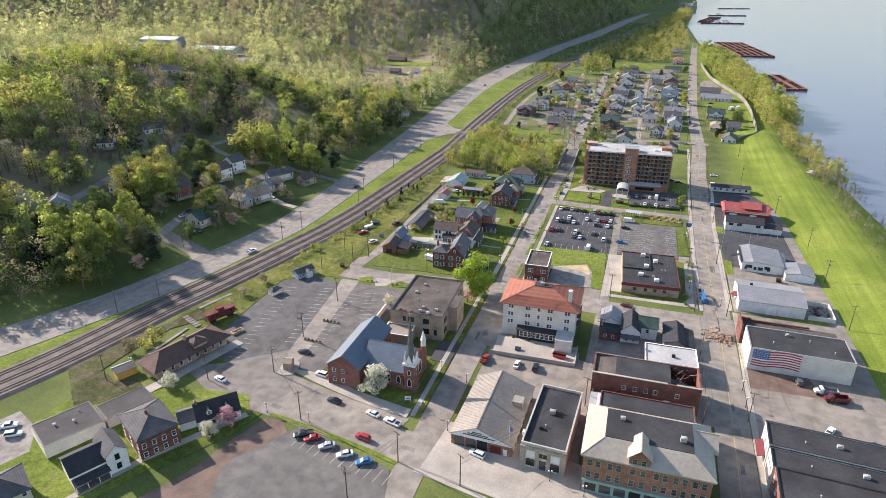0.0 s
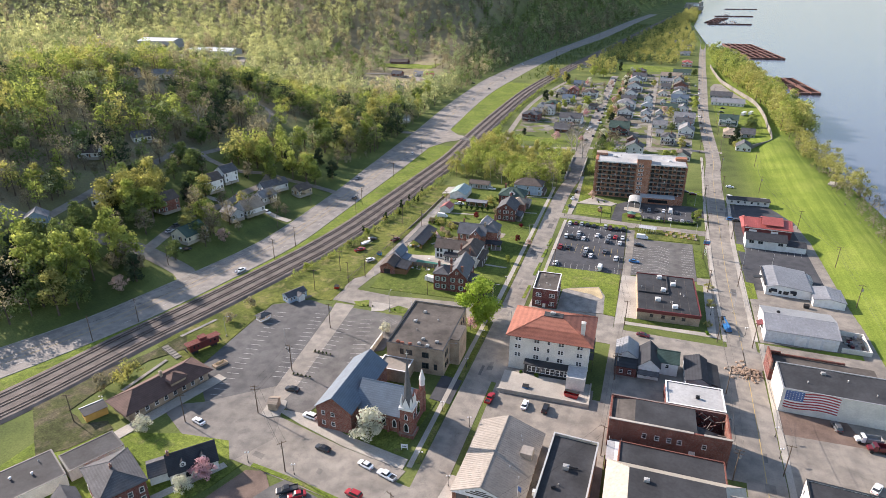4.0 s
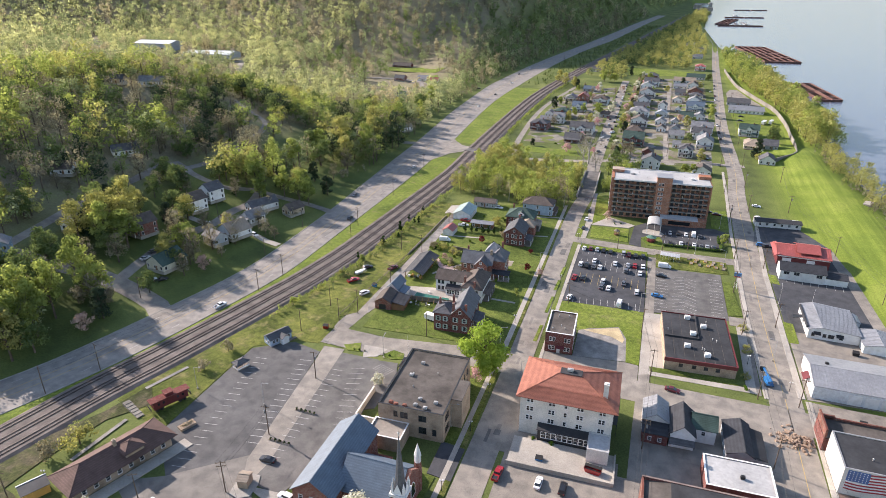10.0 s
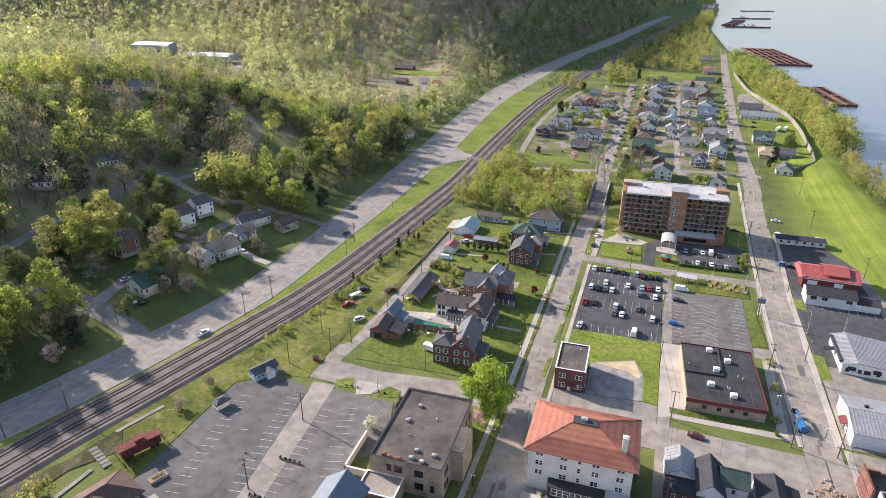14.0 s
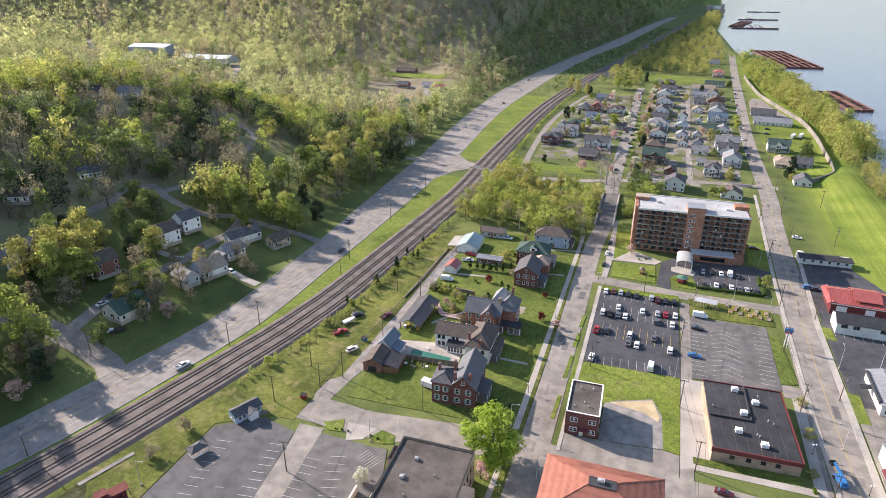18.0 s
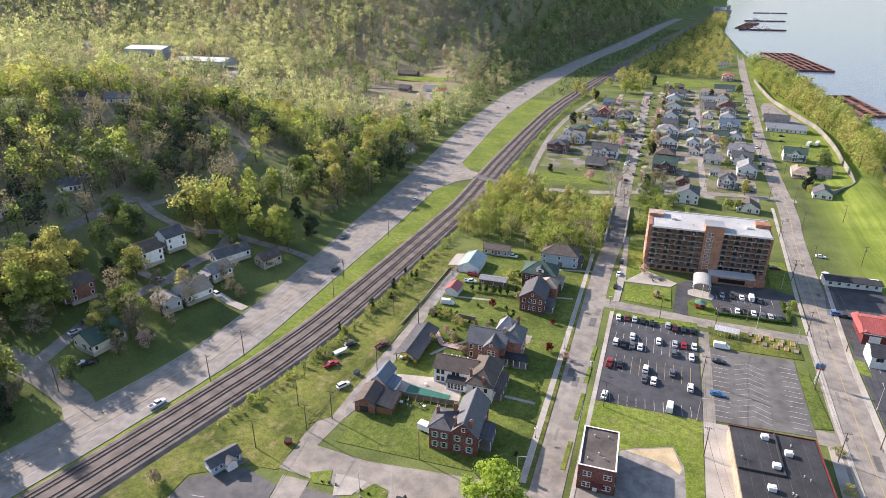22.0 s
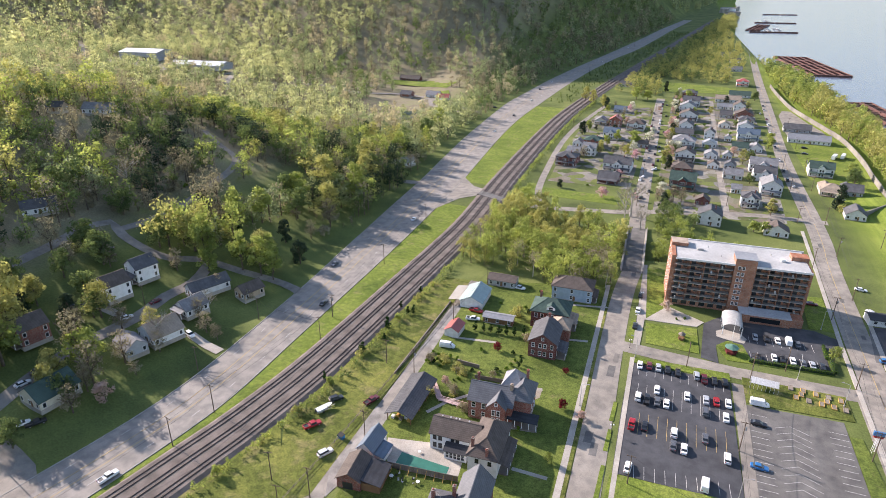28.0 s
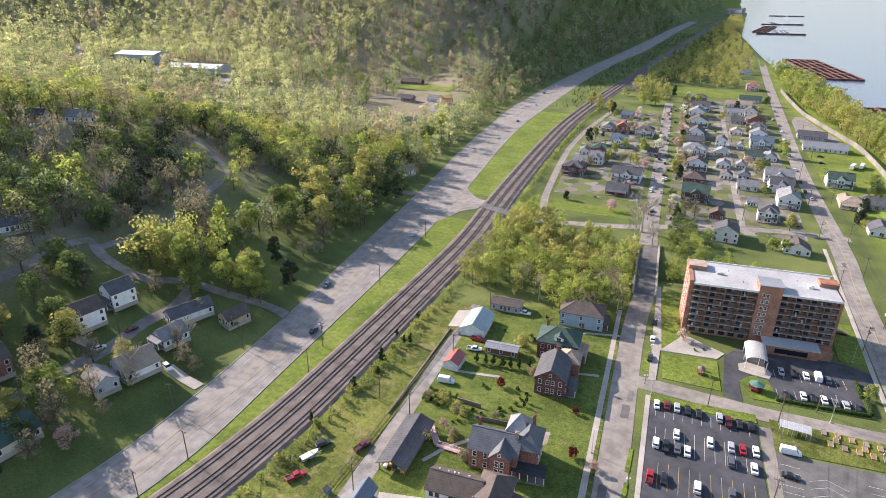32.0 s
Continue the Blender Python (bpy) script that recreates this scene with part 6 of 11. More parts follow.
# building with the flag painted on its side
t = thing("flag_building", 41.2, 195.3, 0, 0.3, "long white-painted building with a flag mural on its side", "building", scale=1.056)
walls(t, 29, 14, 7.6, "stucco_white")
flat_roof(t, 29, 14, 7.6, "tar_roof", "stucco_white", "grey_metal", 0.2)
part("flag_field", Shape().box(0.9, -0.05, 4.3, 5.6, 0.02, 7.5), "flag_blue", t, "blue field of the painted flag")
for k in range(13):
    z1 = 7.5 - k * 0.43
    x0 = 5.6 if k < 7 else 0.9
    s = Shape()
    for j in range(10):
        a = x0 + (14.6 - x0) * j / 10
        b2 = x0 + (14.6 - x0) * (j + 1) / 10
        dz = -0.35 * math.sin(a * 0.45)
        dz2 = -0.35 * math.sin(b2 * 0.45)
        s.add([(a, -0.06, z1 - 0.43 + dz), (b2, -0.06, z1 - 0.43 + dz2), (b2, -0.06, z1 + dz2), (a, -0.06, z1 + dz)], [(0, 1, 2, 3)])
        s.add([(a, 0.01, z1 - 0.43 + dz), (b2, 0.01, z1 - 0.43 + dz2), (b2, 0.01, z1 + dz2), (a, 0.01, z1 + dz)], [(3, 2, 1, 0)])
    part("flag_stripe", s, "flag_red" if k % 2 == 0 else "white_paint", t)
for r in range(5):
    for c in range(6):
        part("flag_star", Shape().tube((1.4 + c * 0.72, -0.06, 4.75 + r * 0.6), (1.4 + c * 0.72, -0.09, 4.75 + r * 0.6), 0.14, 0.14, 5), "white_paint", t)
roof_unit(t, 12, 11, 7.7, 1.2, 0.9, 0.7), vent(t, 7, 5, 7.7), vent(t, 24, 4, 7.7), vent(t, 18, 9, 7.7)
t = thing("ruined_shop", 40.2, 211.3, 0, 0.5, "low ruined brick shop with a torn rusty roof", "building", scale=1.059)
walls(t, 30, 9, 4.0, "brick_dark")
part("roof", Shape().slab([(0, 0, 4.4), (9, 0, 4.3), (9, 9, 4.2), (0, 9, 4.5)], 0.2), "tar_brown", t)
part("roof", Shape().slab([(9, 0, 4.3), (30, 0, 4.1), (30, 9, 4.0), (9, 9, 4.2)], 0.2), "tar_brown", t, "brown sheet roof")
part("broken_wall", Shape().box(0, 0, 4.4, 0.5, 9, 6.8).box(0.5, 8.5, 4.4, 4, 9, 5.6).box(0, 8.5, 4.4, 22, 9, 5.0), "brick_old", t)
heap = Shape()
for k in range(150):
    a, b_ = rng_r.gauss(33.5, 3.0), rng_r.gauss(213.0, 2.4)
    sz = rng_r.uniform(0.15, 0.55)
    h0 = max(0.05, 1.0 - math.hypot(a - 36, b_ - 213) * 0.2) * rng_r.random()
    u = rng_r.uniform(0, 3.1)
    c_, s_ = math.cos(u) * sz, math.sin(u) * sz
    heap.slab([(a - c_, b_ - s_, h0 + sz), (a + s_, b_ - c_, h0 + sz * 0.8), (a + c_, b_ + s_, h0 + sz), (a - s_, b_ + c_, h0 + sz * 1.2)], h0 + sz)
single("rubble", heap, "rubble_mat", "spilled bricks and rubble in the street", "rubble", kind="stuff")

# shops at the river end of the street
for k, (y0, d0, h0, rf) in enumerate(((147.2, 10.0, 7.7, "tar_roof"), (139.4, 7.7, 7.2, "tar_roof"), (127.3, 11.9, 7.5, "tar_roof"), (107, 20, 5.8, "rust_barge"))):
    t = thing("brick_shop", 40.6, y0, 0, -2.5, ("two-storey white-fronted shop with a long black roof" if k < 3 else "old shop with a patched red-brown roof"), "building", "shops in a row")
    walls(t, 33 if k < 3 else 30, d0, h0, "stucco_white" if k < 2 else "brick_red")
    flat_roof(t, 33 if k < 3 else 30, d0, h0, rf, "stucco_white" if k < 2 else "brick_red", "dark_metal", 0.3)
    windows(t, 33, d0, "W", spread(d0, 3, 1.6), [5.0], 0.95, 1.5)
    part("shop_window", Shape().box(-0.08, 1.0, 0.6, 0.05, d0 - 1.0, 2.9), "glass_dark", t)
    if k == 0:
        part("awning", Shape().slab([(-1.9, 0.8, 2.7), (0, 0.8, 3.6), (0, 7.6, 3.6), (-1.9, 7.6, 2.7)], 0.15), "red_panel", t, "faded red awning over the door")
    roof_unit(t, 17 + 4 * k, d0 * .5, h0 + 0.06, 1.4, 1.0, 0.9)
    vent(t, 9, d0 * .4, h0 + 0.05)
    if k == 3:
        for j in range(5):
            part("roof_patch", Shape().box(3 + j * 2.3, 3 + (j % 3) * 4, 5.66, 5 + j * 2.3, 6.4 + (j % 3) * 4, 5.74), "concrete", t)

# hotel with a red tiled roof
t = thing("tiled_hotel", -41.3, 190.8, 0, 1.7, "four-storey cream hotel with a red tiled hip roof", "hotel", scale=1.033)
walls(t, 24.8, 17.6, 12.6, "stucco_white")
hip_roof(t, 24.8, 17.6, 12.6, 3.9, "tile_orange", 1.2, top=(6.4, 2.4))
part("roof_well", Shape().box(9.4, 7.4, 16.7, 15.4, 10.2, 16.85), "tar_roof", t, "dark flat roof well")
roof_unit(t, 12, 9, 16.85, 1.6, 1.0, 0.7)
for y0, y1 in ((-1.15, 3.0), (18.75, 14.6)):
    ribs = Shape()
    for k in range(58):
        xk = -1.0 + k * 0.47
        ribs.tube((xk, y0, 12.9), (max(9.6, min(15.4, xk)) * 0.35 + xk * 0.65, y1, 14.8), 0.035, sides=4, cap=False)
    part("tile_ridging", ribs, "tile_orange", t)
chimney(t, 22.2, 4.0, 12, 18.2, 1.3, "stucco_white")
for u0 in (2.2, 3.2, 8.2, 9.1, 12.4, 15.8, 16.7, 21.6, 22.5):
    windows(t, 24.8, 17.6, "S", [u0], [11.5, 8.6, 5.6], 0.7, 1.35)
windows(t, 24.8, 17.6, "E", [3, 5, 9, 11, 15], [11.5, 8.6, 5.6, 2.4], 0.8, 1.4)
windows(t, 24.8, 17.6, "W", [3, 6, 9, 12, 15], [11.5, 8.6, 5.6, 2.4], 0.8, 1.4)
walls(t, 13.5, 2.6, 4.2, "dark_metal", x=5.6, y=-2.6)
part("sun_room_roof", Shape().slab([(5.3, -2.9, 4.3), (19.4, -2.9, 4.3), (19.4, 0, 4.6), (5.3, 0, 4.6)], 0.18), "tar_roof", t)
for k in range(3):
    windows(t, 24.8, 17.6, "S", [7.2 + k * 4.4, 8.6 + k * 4.4, 10.0 + k * 4.4], [2.7], 1.15, 1.9, at=pose(0, -2.6, 0))
walls(t, 5.6, 7.0, 4.6, "stucco_white", x=19.2, y=-7.0)
flat_roof(t, 5.6, 7.0, 4.6, "membrane_grey", "stucco_white", "galvanised", 0.3, x=19.2, y=-7.0)
part("terrace", Shape().box(-0.6, -13.4, 0, 26.6, -2.8, 0.7), "concrete", t, "pale raised concrete terrace")
part("terrace_wall", Shape().box(-0.8, -13.8, 0, 26.8, -13.4, 1.4).box(26.4, -13.4, 0, 26.8, -3, 1.4), "concrete", t)
part("fire_escape", Shape().box(24.9, 5.5, 4.2, 26.2, 9.5, 4.35).box(24.9, 5.5, 7.2, 26.2, 9.5, 7.35).box(24.9, 5.5, 10.2, 26.2, 9.5, 10.35).box(26.1, 5.5, 0, 26.2, 5.6, 11.2).box(26.1, 9.4, 0, 26.2, 9.5, 11.2), "dark_metal", t)
t = thing("red_skip", -20.8, 180.1, 0.7, -6.6, "red steel waste skip on the terrace", "skip", scale=1.036)
part("body", Shape().add([(0, 0, 0), (3.6, 0, 0), (3.6, 1.8, 0), (0, 1.8, 0), (-0.4, -0.1, 1.3), (4.0, -0.1, 1.3), (4.0, 1.9, 1.3), (-0.4, 1.9, 1.3)], [(3, 2, 1, 0), (0, 1, 5, 4), (1, 2, 6, 5), (2, 3, 7, 6), (3, 0, 4, 7)]), "car_red", t)
part("lid", Shape().slab([(-0.4, 0.9, 1.38), (4.0, 0.9, 1.38), (4.0, 1.95, 1.42), (-0.4, 1.95, 1.42)], 0.06), "black_rubber", t)

# small brick office
t = thing("brick_office", -42.3, 235.1, 0, 2.6, "small dark brick office with a flat brown roof", "building", scale=1.038)
walls(t, 9.2, 15.3, 7.2, "brick_dark")
flat_roof(t, 9.2, 15.3, 7.2, "tar_brown", "brick_dark", "white_paint", 0.4)
windows(t, 9.2, 15.3, "S", [1.8, 2.9, 6.8, 7.9], [5.2, 1.8], 0.75, 1.35)
windows(t, 9.2, 15.3, "E", [2.5, 6, 9.5, 13], [5.2, 1.8], 0.85, 1.3)
door(t, 9.2, 15.3, "S", 4.6, 1.1, 2.2, "white_paint")
part("awning", Shape().slab([(3.6, -1.2, 2.4), (6.6, -1.2, 2.4), (6.6, 0, 2.9), (3.6, 0, 2.9)], 0.1), "red_panel", t)
for a, b_ in ((2, 3), (3, 12), (6.5, 12.4), (6, 4), (4.6, 5.4)):
    vent(t, a, b_, 7.25)
# tan brick offices
t = thing("tan_offices", -79.8, 177.7, 0, 2.4, "tan brick office block with a flat stained roof", "building", scale=1.020)
walls(t, 19.2, 28.8, 9.2, "brick_tan")
flat_roof(t, 19.2, 28.8, 9.2, "tar_brown", "brick_tan", "dark_metal", 0.45)
walls(t, 3.2, 9.5, 9.5, "brick_tan", x=19.2, y=7.4)
part("bay_roof", Shape().box(19.2, 7.4, 9.5, 22.4, 16.9, 9.7), "tar_brown", t)
windows(t, 19.2, 28.8, "S", [5.2, 7.2, 8.2, 12.6, 13.7], [7.0], 0.95, 1.7, "dark_metal")
windows(t, 19.2, 28.8, "S", [12.6, 13.7, 16.6], [3.0], 0.95, 1.9, "dark_metal")
windows(t, 19.2, 28.8, "E", [2.5, 4.2, 19, 22, 25], [7.0, 3.0], 0.9, 1.7, "dark_metal")
windows(t, 19.2, 28.8, "W", [3, 7, 11, 15, 19, 23], [7.0, 3.0], 0.9, 1.7, "dark_metal")
walls(t, 10, 7.2, 4.2, "brick_tan", x=-0.8, y=-7.2)
flat_roof(t, 10, 7.2, 4.2, "metal_taupe", "brick_tan", "white_paint", 0.35, x=-0.8, y=-7.2)
for a, b_, m in ((3.4, 1.4, "tile_orange"), (5.0, 0.9, "tile_orange"), (7.6, 1.0, "tile_orange"), (10.4, 2.2, "galvanised"), (13.4, 1.6, "galvanised"), (15.6, 4.6, "galvanised"), (10.8, 5.0, "galvanised"), (6, 22, "galvanised"), (4.6, 15.2, "galvanised")):
    roof_unit(t, a, b_, 9.25, 1.1, 0.9, 0.7, m)
for a, b_ in ((5, 16), (12, 18), (7, 10)):
    vent(t, a, b_, 9.25)
part("side_wall", Shape().box(-8.4, 1.5, 0, -7.9, 16, 2.2).box(-8.4, 1.5, 0, -0.1, 2.0, 2.2), "stucco_white", t)
part("entry_canopy", Shape().box(-3.0, 8, 3.0, 0, 14, 3.3).box(-2.9, 8.1, 0, -2.6, 8.4, 3.0).box(-2.9, 13.6, 0, -2.6, 13.9, 3.0), "white_paint", t)
t = thing("roof_terrace", -84.1, 202.3, 0, 2.3, "low brown entrance porch with a flat roof", "building", scale=1.023)
walls(t, 3.6, 5.4, 4.6, "brick_tan")
flat_roof(t, 3.6, 5.4, 4.6, "rust_barge", "brick_tan", "dark_metal", 0.3)

# the church
t = thing("brick_church", -86.9, 143.4, 0, 0.6, "red brick church with blue-grey slate roofs and a spire", "church")
walls(t, 11, 25.5, 7.6, "brick_red", "gable", 4.0, "y")
gable_roof(t, 11, 25.5, 7.6, 4.0, "slate_blue", "y", 0.5)
walls(t, 16, 13.2, 6.2, "brick_red", "gable", 5.2, "x", x=11, y=4.8)
gable_roof(t, 15.4, 13.2, 6.2, 5.2, "slate_blue", "x", 0.45, x=10, y=4.8, name="nave_roof")
windows(t, 11, 25.5, "S", [2.2, 5.2], [5.6, 2.2], 0.95, 1.25)
windows(t, 11, 25.5, "W", spread(25.5, 6, 2.5), [5.6, 2.2], 0.95, 1.25)


def pointed_window(parent, m, w_=1.0, h_=2.6):
    f, g = Shape(), Shape()
    prof = [(-w_ / 2, 0), (w_ / 2, 0), (w_ / 2, h_ * .65), (w_ * .3, h_ * .86), (0, h_), (-w_ * .3, h_ * .86), (-w_ / 2, h_ * .65)]
    for shp, k, y0, y1 in ((f, 1.32, -0.08, 0.05), (g, 1.0, -0.12, 0.02)):
        vs = [(x * k, yy, (z - h_ / 2) * (1 + (k - 1) * .45) + h_ / 2) for yy in (y0, y1) for x, z in prof]
        n = len(prof)
        shp.add(vs, [tuple(range(n)), tuple(range(2 * n - 1, n - 1, -1))] + [(i, n + i, n + (i + 1) % n, (i + 1) % n) for i in range(n)])
    ob = part("window", f, "white_paint", parent, "pointed white-framed window")
    ob.matrix_basis = m
    part("pane", g, "glass_dark", ob)


for k in range(4):
    pointed_window(t, pose(12.6 + k * 3.2, 4.8, 1.9))
    part("buttress", Shape().box(14.0 + k * 3.2 - 0.3, 4.2, 0, 14.0 + k * 3.2 + 0.3, 4.8, 4.6), "brick_red", t)
tw = part("tower", Shape().box(24.4, 3.9, 0, 28.0, 7.5, 9.4).box(24.0, 3.5, 0, 28.4, 7.9, 1.2).box(24.2, 3.7, 5.4, 28.2, 7.7, 5.8), "brick_red", t)
part("tower_cornice", Shape().box(24.1, 3.6, 9.4, 28.3, 7.8, 10.2), "white_paint", tw, "white wooden tower cornice")
bel = Shape()
for a, b_ in ((24.5, 4.0), (27.4, 4.0), (24.5, 6.9), (27.4, 6.9)):
    bel.box(a, b_, 10.2, a + 0.6, b_ + 0.6, 12.2)
    bel.tube((a + 0.3, b_ + 0.3, 12.2), (a + 0.3, b_ + 0.3, 13.6), 0.35, 0.04, 6)
for p, q in (((25.1, 3.9), (26.2, 14.0)),):
    for xx, yy, ax in ((26.2, 3.95, 0), (26.2, 7.45, 0), (24.45, 5.7, 1), (27.95, 5.7, 1)):
        if ax == 0:
            bel.add([(xx - 1.2, yy - .06, 10.2), (xx + 1.2, yy - .06, 10.2), (xx, yy - .06, 13.4), (xx - 1.2, yy + .06, 10.2), (xx + 1.2, yy + .06, 10.2), (xx, yy + .06, 13.4)], [(0, 1, 2), (5, 4, 3), (0, 2, 5, 3), (1, 4, 5, 2)])
        else:
            bel.add([(xx - .06, yy - 1.2, 10.2), (xx - .06, yy + 1.2, 10.2), (xx - .06, yy, 13.4), (xx + .06, yy - 1.2, 10.2), (xx + .06, yy + 1.2, 10.2), (xx + .06, yy, 13.4)], [(2, 1, 0), (3, 4, 5), (3, 5, 2, 0), (2, 5, 4, 1)])
part("belfry", bel, "white_paint", tw, "white pinnacled belfry")
part("spire", Shape().tube((26.2, 5.7, 10.2), (26.2, 5.7, 12.6), 1.7, 1.3, 8).tube((26.2, 5.7, 12.6), (26.2, 5.7, 26.4), 1.3, 0.06, 8), "slate_roof", tw, "tall weathered slate spire")
part("finial", Shape().tube((26.2, 5.7, 26.2), (26.2, 5.7, 27.8), 0.08, 0.05, 6).box(25.8, 5.64, 27.0, 26.6, 5.76, 27.15), "white_paint", tw)
pointed_window(t, pose(26.2, 3.9, 2.0), 1.1, 2.8)
pointed_window(t, pose(26.2, 3.9, 6.2), 0.8, 1.8)
pointed_window(t, pose(28.0, 5.7, 6.0, 0, 0, 90), 0.8, 1.8)
pointed_window(t, pose(27.02, 11.4, 3.0, 0, 0, 90), 2.2, 4.2)
tu = part("turret", Shape().tube((26.4, 16.6, 0), (26.4, 16.6, 9.4), 1.1, 1.0, 8), "brick_red", t)
part("turret_lantern", Shape().tube((26.4, 16.6, 9.4), (26.4, 16.6, 11.4), 0.9, 0.85, 8).tube((26.4, 16.6, 11.4), (26.4, 16.6, 15.0), 1.0, 0.05, 8), "white_paint", tu, "white spired lantern")
door(t, 27, 20, "E", 9.0, 2.0, 2.6, "wood_brown")
part("link_roof", Shape().box(11.2, 18.2, 0, 17, 22, 3.2), "brick_red", t)
t = thing("church_sign", -59.3, 142.5, 0.13, 11.4, "small white sign board on posts", "sign", scale=1.017)
part("board", Shape().box(-0.9, -0.1, 0.7, 0.9, 0.1, 1.9), "white_paint", t)
part("post", Shape().box(-0.95, -0.07, 0, -0.8, 0.07, 2.0), "white_paint", t)
part("post", Shape().box(0.8, -0.07, 0, 0.95, 0.07, 2.0), "white_paint", t)
part("lettering_bar", Shape().box(-0.6, -0.13, 1.2, 0.6, -0.1, 1.5), "letter_dark", t)

# store with a black roof
t = thing("black_roofed_store", -2.2, 237.9, 0, 3.6, "long low store with a black flat roof and red fascia", "shop", scale=1.050)
walls(t, 21.4, 30.4, 4.0, "brick_tan")
part("roof", Shape().box(0.2, 0.2, 4.0, 21.2, 30.2, 4.3), "tar_roof", t)
part("fascia", Shape().box(-0.25, -0.35, 3.3, 21.6, 0, 4.6).box(21.4, 0, 3.5, 21.7, 30.5, 4.6).box(-0.1, 30.4, 3.6, 21.5, 30.6, 4.6), "red_panel", t, "dark red painted fascia")
part("roof_step", Shape().box(0.3, 13.6, 4.3, 11.2, 14.1, 4.9).box(11.0, 13.6, 4.3, 11.4, 30, 4.8), "tar_roof", t)
windows(t, 21.4, 30.4, "S", [5, 9, 12.5, 16], [2.2], 1.0, 1.0, "dark_metal")
for a, b_ in ((8.5, 27.5), (9.6, 16.6), (7.2, 8.2), (13.4, 22.4), (13.0, 4.0)):
    roof_unit(t, a, b_, 4.3, 1.8, 1.5, 1.2, "white_paint")
for a, b_ in ((14.6, 26), (15.6, 15), (16.8, 14), (11.8, 8), (12.4, 7.6), (1.6, 18)):
    vent(t, a, b_, 4.3)
seams = Shape()
for k in range(1, 7):
    seams.box(k * 3.0, 0.4, 4.3, k * 3.0 + 0.1, 30, 4.33)
part("roof_seaming", seams, "tar_brown", t)

# grey-roofed warehouse and the buildings along the levee
t = thing("metal_warehouse", 42.1, 236.8, 0, 0.2, "white metal warehouse with a grey ribbed roof", "warehouse", scale=1.065)
walls(t, 22, 17.5, 4.4, "metal_white", "gable", 1.8, "x")
gable_roof(t, 22, 17.5, 4.4, 1.8, "metal_grey", "x", 0.3, ribs=0.9)
for k in range(3):
    part("roller_door", Shape().box(9.2 + k * 4.2, -0.1, 0.05, 12.6 + k * 4.2, 0.02, 3.4), "white_paint", t)
part("awning", Shape().slab([(-1.7, 5.6, 2.5), (0, 5.6, 3.5), (0, 9.4, 3.5), (-1.7, 9.4, 2.5)], 0.15), "red_panel", t, "red fabric awning")
roof_unit(t, 4.8, 11, 5.6, 1.0, 0.8, 0.9, "dark_metal")
door(t, 22, 17.5, "W", 9.5, 1.2, 2.2, "dark_metal")
t = thing("yard_wall", 66.9, 237.3, 0, -0.4, "white block yard wall round stacked goods", "wall", scale=1.072)
for a in ((0, 0, 8.6, 0.3), (8.3, 0.3, 8.6, 12), (0, 11.7, 8.3, 12)):
    part("wall", Shape().box(a[0], a[1], 0, a[2], a[3], 1.7), "stucco_white", t)
t = thing("yard_clutter", 68.5, 240.2, 0, 1.6, "heap of crates, drums and scrap in a yard", "clutter", scale=1.073)
for k in range(22):
    a, b_, sz = rng_r.uniform(0, 6), rng_r.uniform(0, 7.5), rng_r.uniform(.4, 1.1)
    part("crate", Shape().box(a, b_, 0, a + sz, b_ + sz * .8, sz * rng_r.uniform(.6, 1.1)), ("dark_metal", "red_panel", "wood_grey", "grey_metal")[k % 4], t)
t = thing("grey_hall", 47.0, 276.2, 0, -0.5, "low white hall with a ribbed grey metal roof", "hall", scale=1.076)
walls(t, 15.4, 18.6, 3.4, "siding_white", "gable", 1.1, "y", ridge=0.25)
gable_roof(t, 15.4, 18.6, 3.4, 1.1, "metal_grey", "y", 0.35, ridge=0.25, ribs=0.8)
windows(t, 15.4, 18.6, "S", [1.6, 5.0, 6.6, 7.4, 10.0], [1.7], 0.8, 1.1, "dark_metal")
for u0 in (2.6, 9.4):
    part("awning", Shape().slab([(u0 - 1.1, -1.1, 2.2), (u0 + 1.1, -1.1, 2.2), (u0 + 1.1, 0, 2.9), (u0 - 1.1, 0, 2.9)], 0.1), "dark_metal", t, "dark fabric awning")
part("front_awning", Shape().slab([(-3.4, 9.0, 2.4), (0, 9.0, 3.0), (0, 11.2, 3.0), (-3.4, 11.2, 2.4)], 0.2), "dark_metal", t, "long dark entrance awning")
part("front_gable", Shape().box(-0.5, 1.0, 3.0, 0, 17.5, 4.0), "shingle_dark", t)
t = thing("grey_shed", 63.7, 271.1, 0, -0.6, "low white shed with a grey metal roof", "shed", scale=1.080)
walls(t, 10.4, 11, 2.8, "siding_white", "gable", 0.9, "y")
gable_roof(t, 10.4, 11, 2.8, 0.9, "metal_grey", "y", 0.3, ribs=0.9)
t = thing("small_white_shed", 63.5, 288.6, 0, -0.5, "small pale shed behind the hall", "shed", scale=1.084)
walls(t, 2.6, 6, 2.3, "siding_white", "gable", 0.6, "y")
gable_roof(t, 2.6, 6, 2.3, 0.6, "metal_grey", "y", 0.2)
t = thing("white_shop_house", 43.8, 325.8, 0, -0.6, "long white siding house with a dark gable roof", "house", scale=1.088)
walls(t, 16.2, 8.6, 4.2, "siding_white", "gable", 1.9, "x")
gable_roof(t, 16.2, 8.6, 4.2, 1.9, "shingle_dark", "x", 0.35)
windows(t, 16.2, 8.6, "S", [1.8, 2.8, 5.4, 6.4, 13.4, 14.4], [3.2], 0.7, 1.0, "dark_metal")
walls(t, 8, 7.4, 2.7, "siding_white", "gable", 1.0, "x", x=16.2, y=0.4)
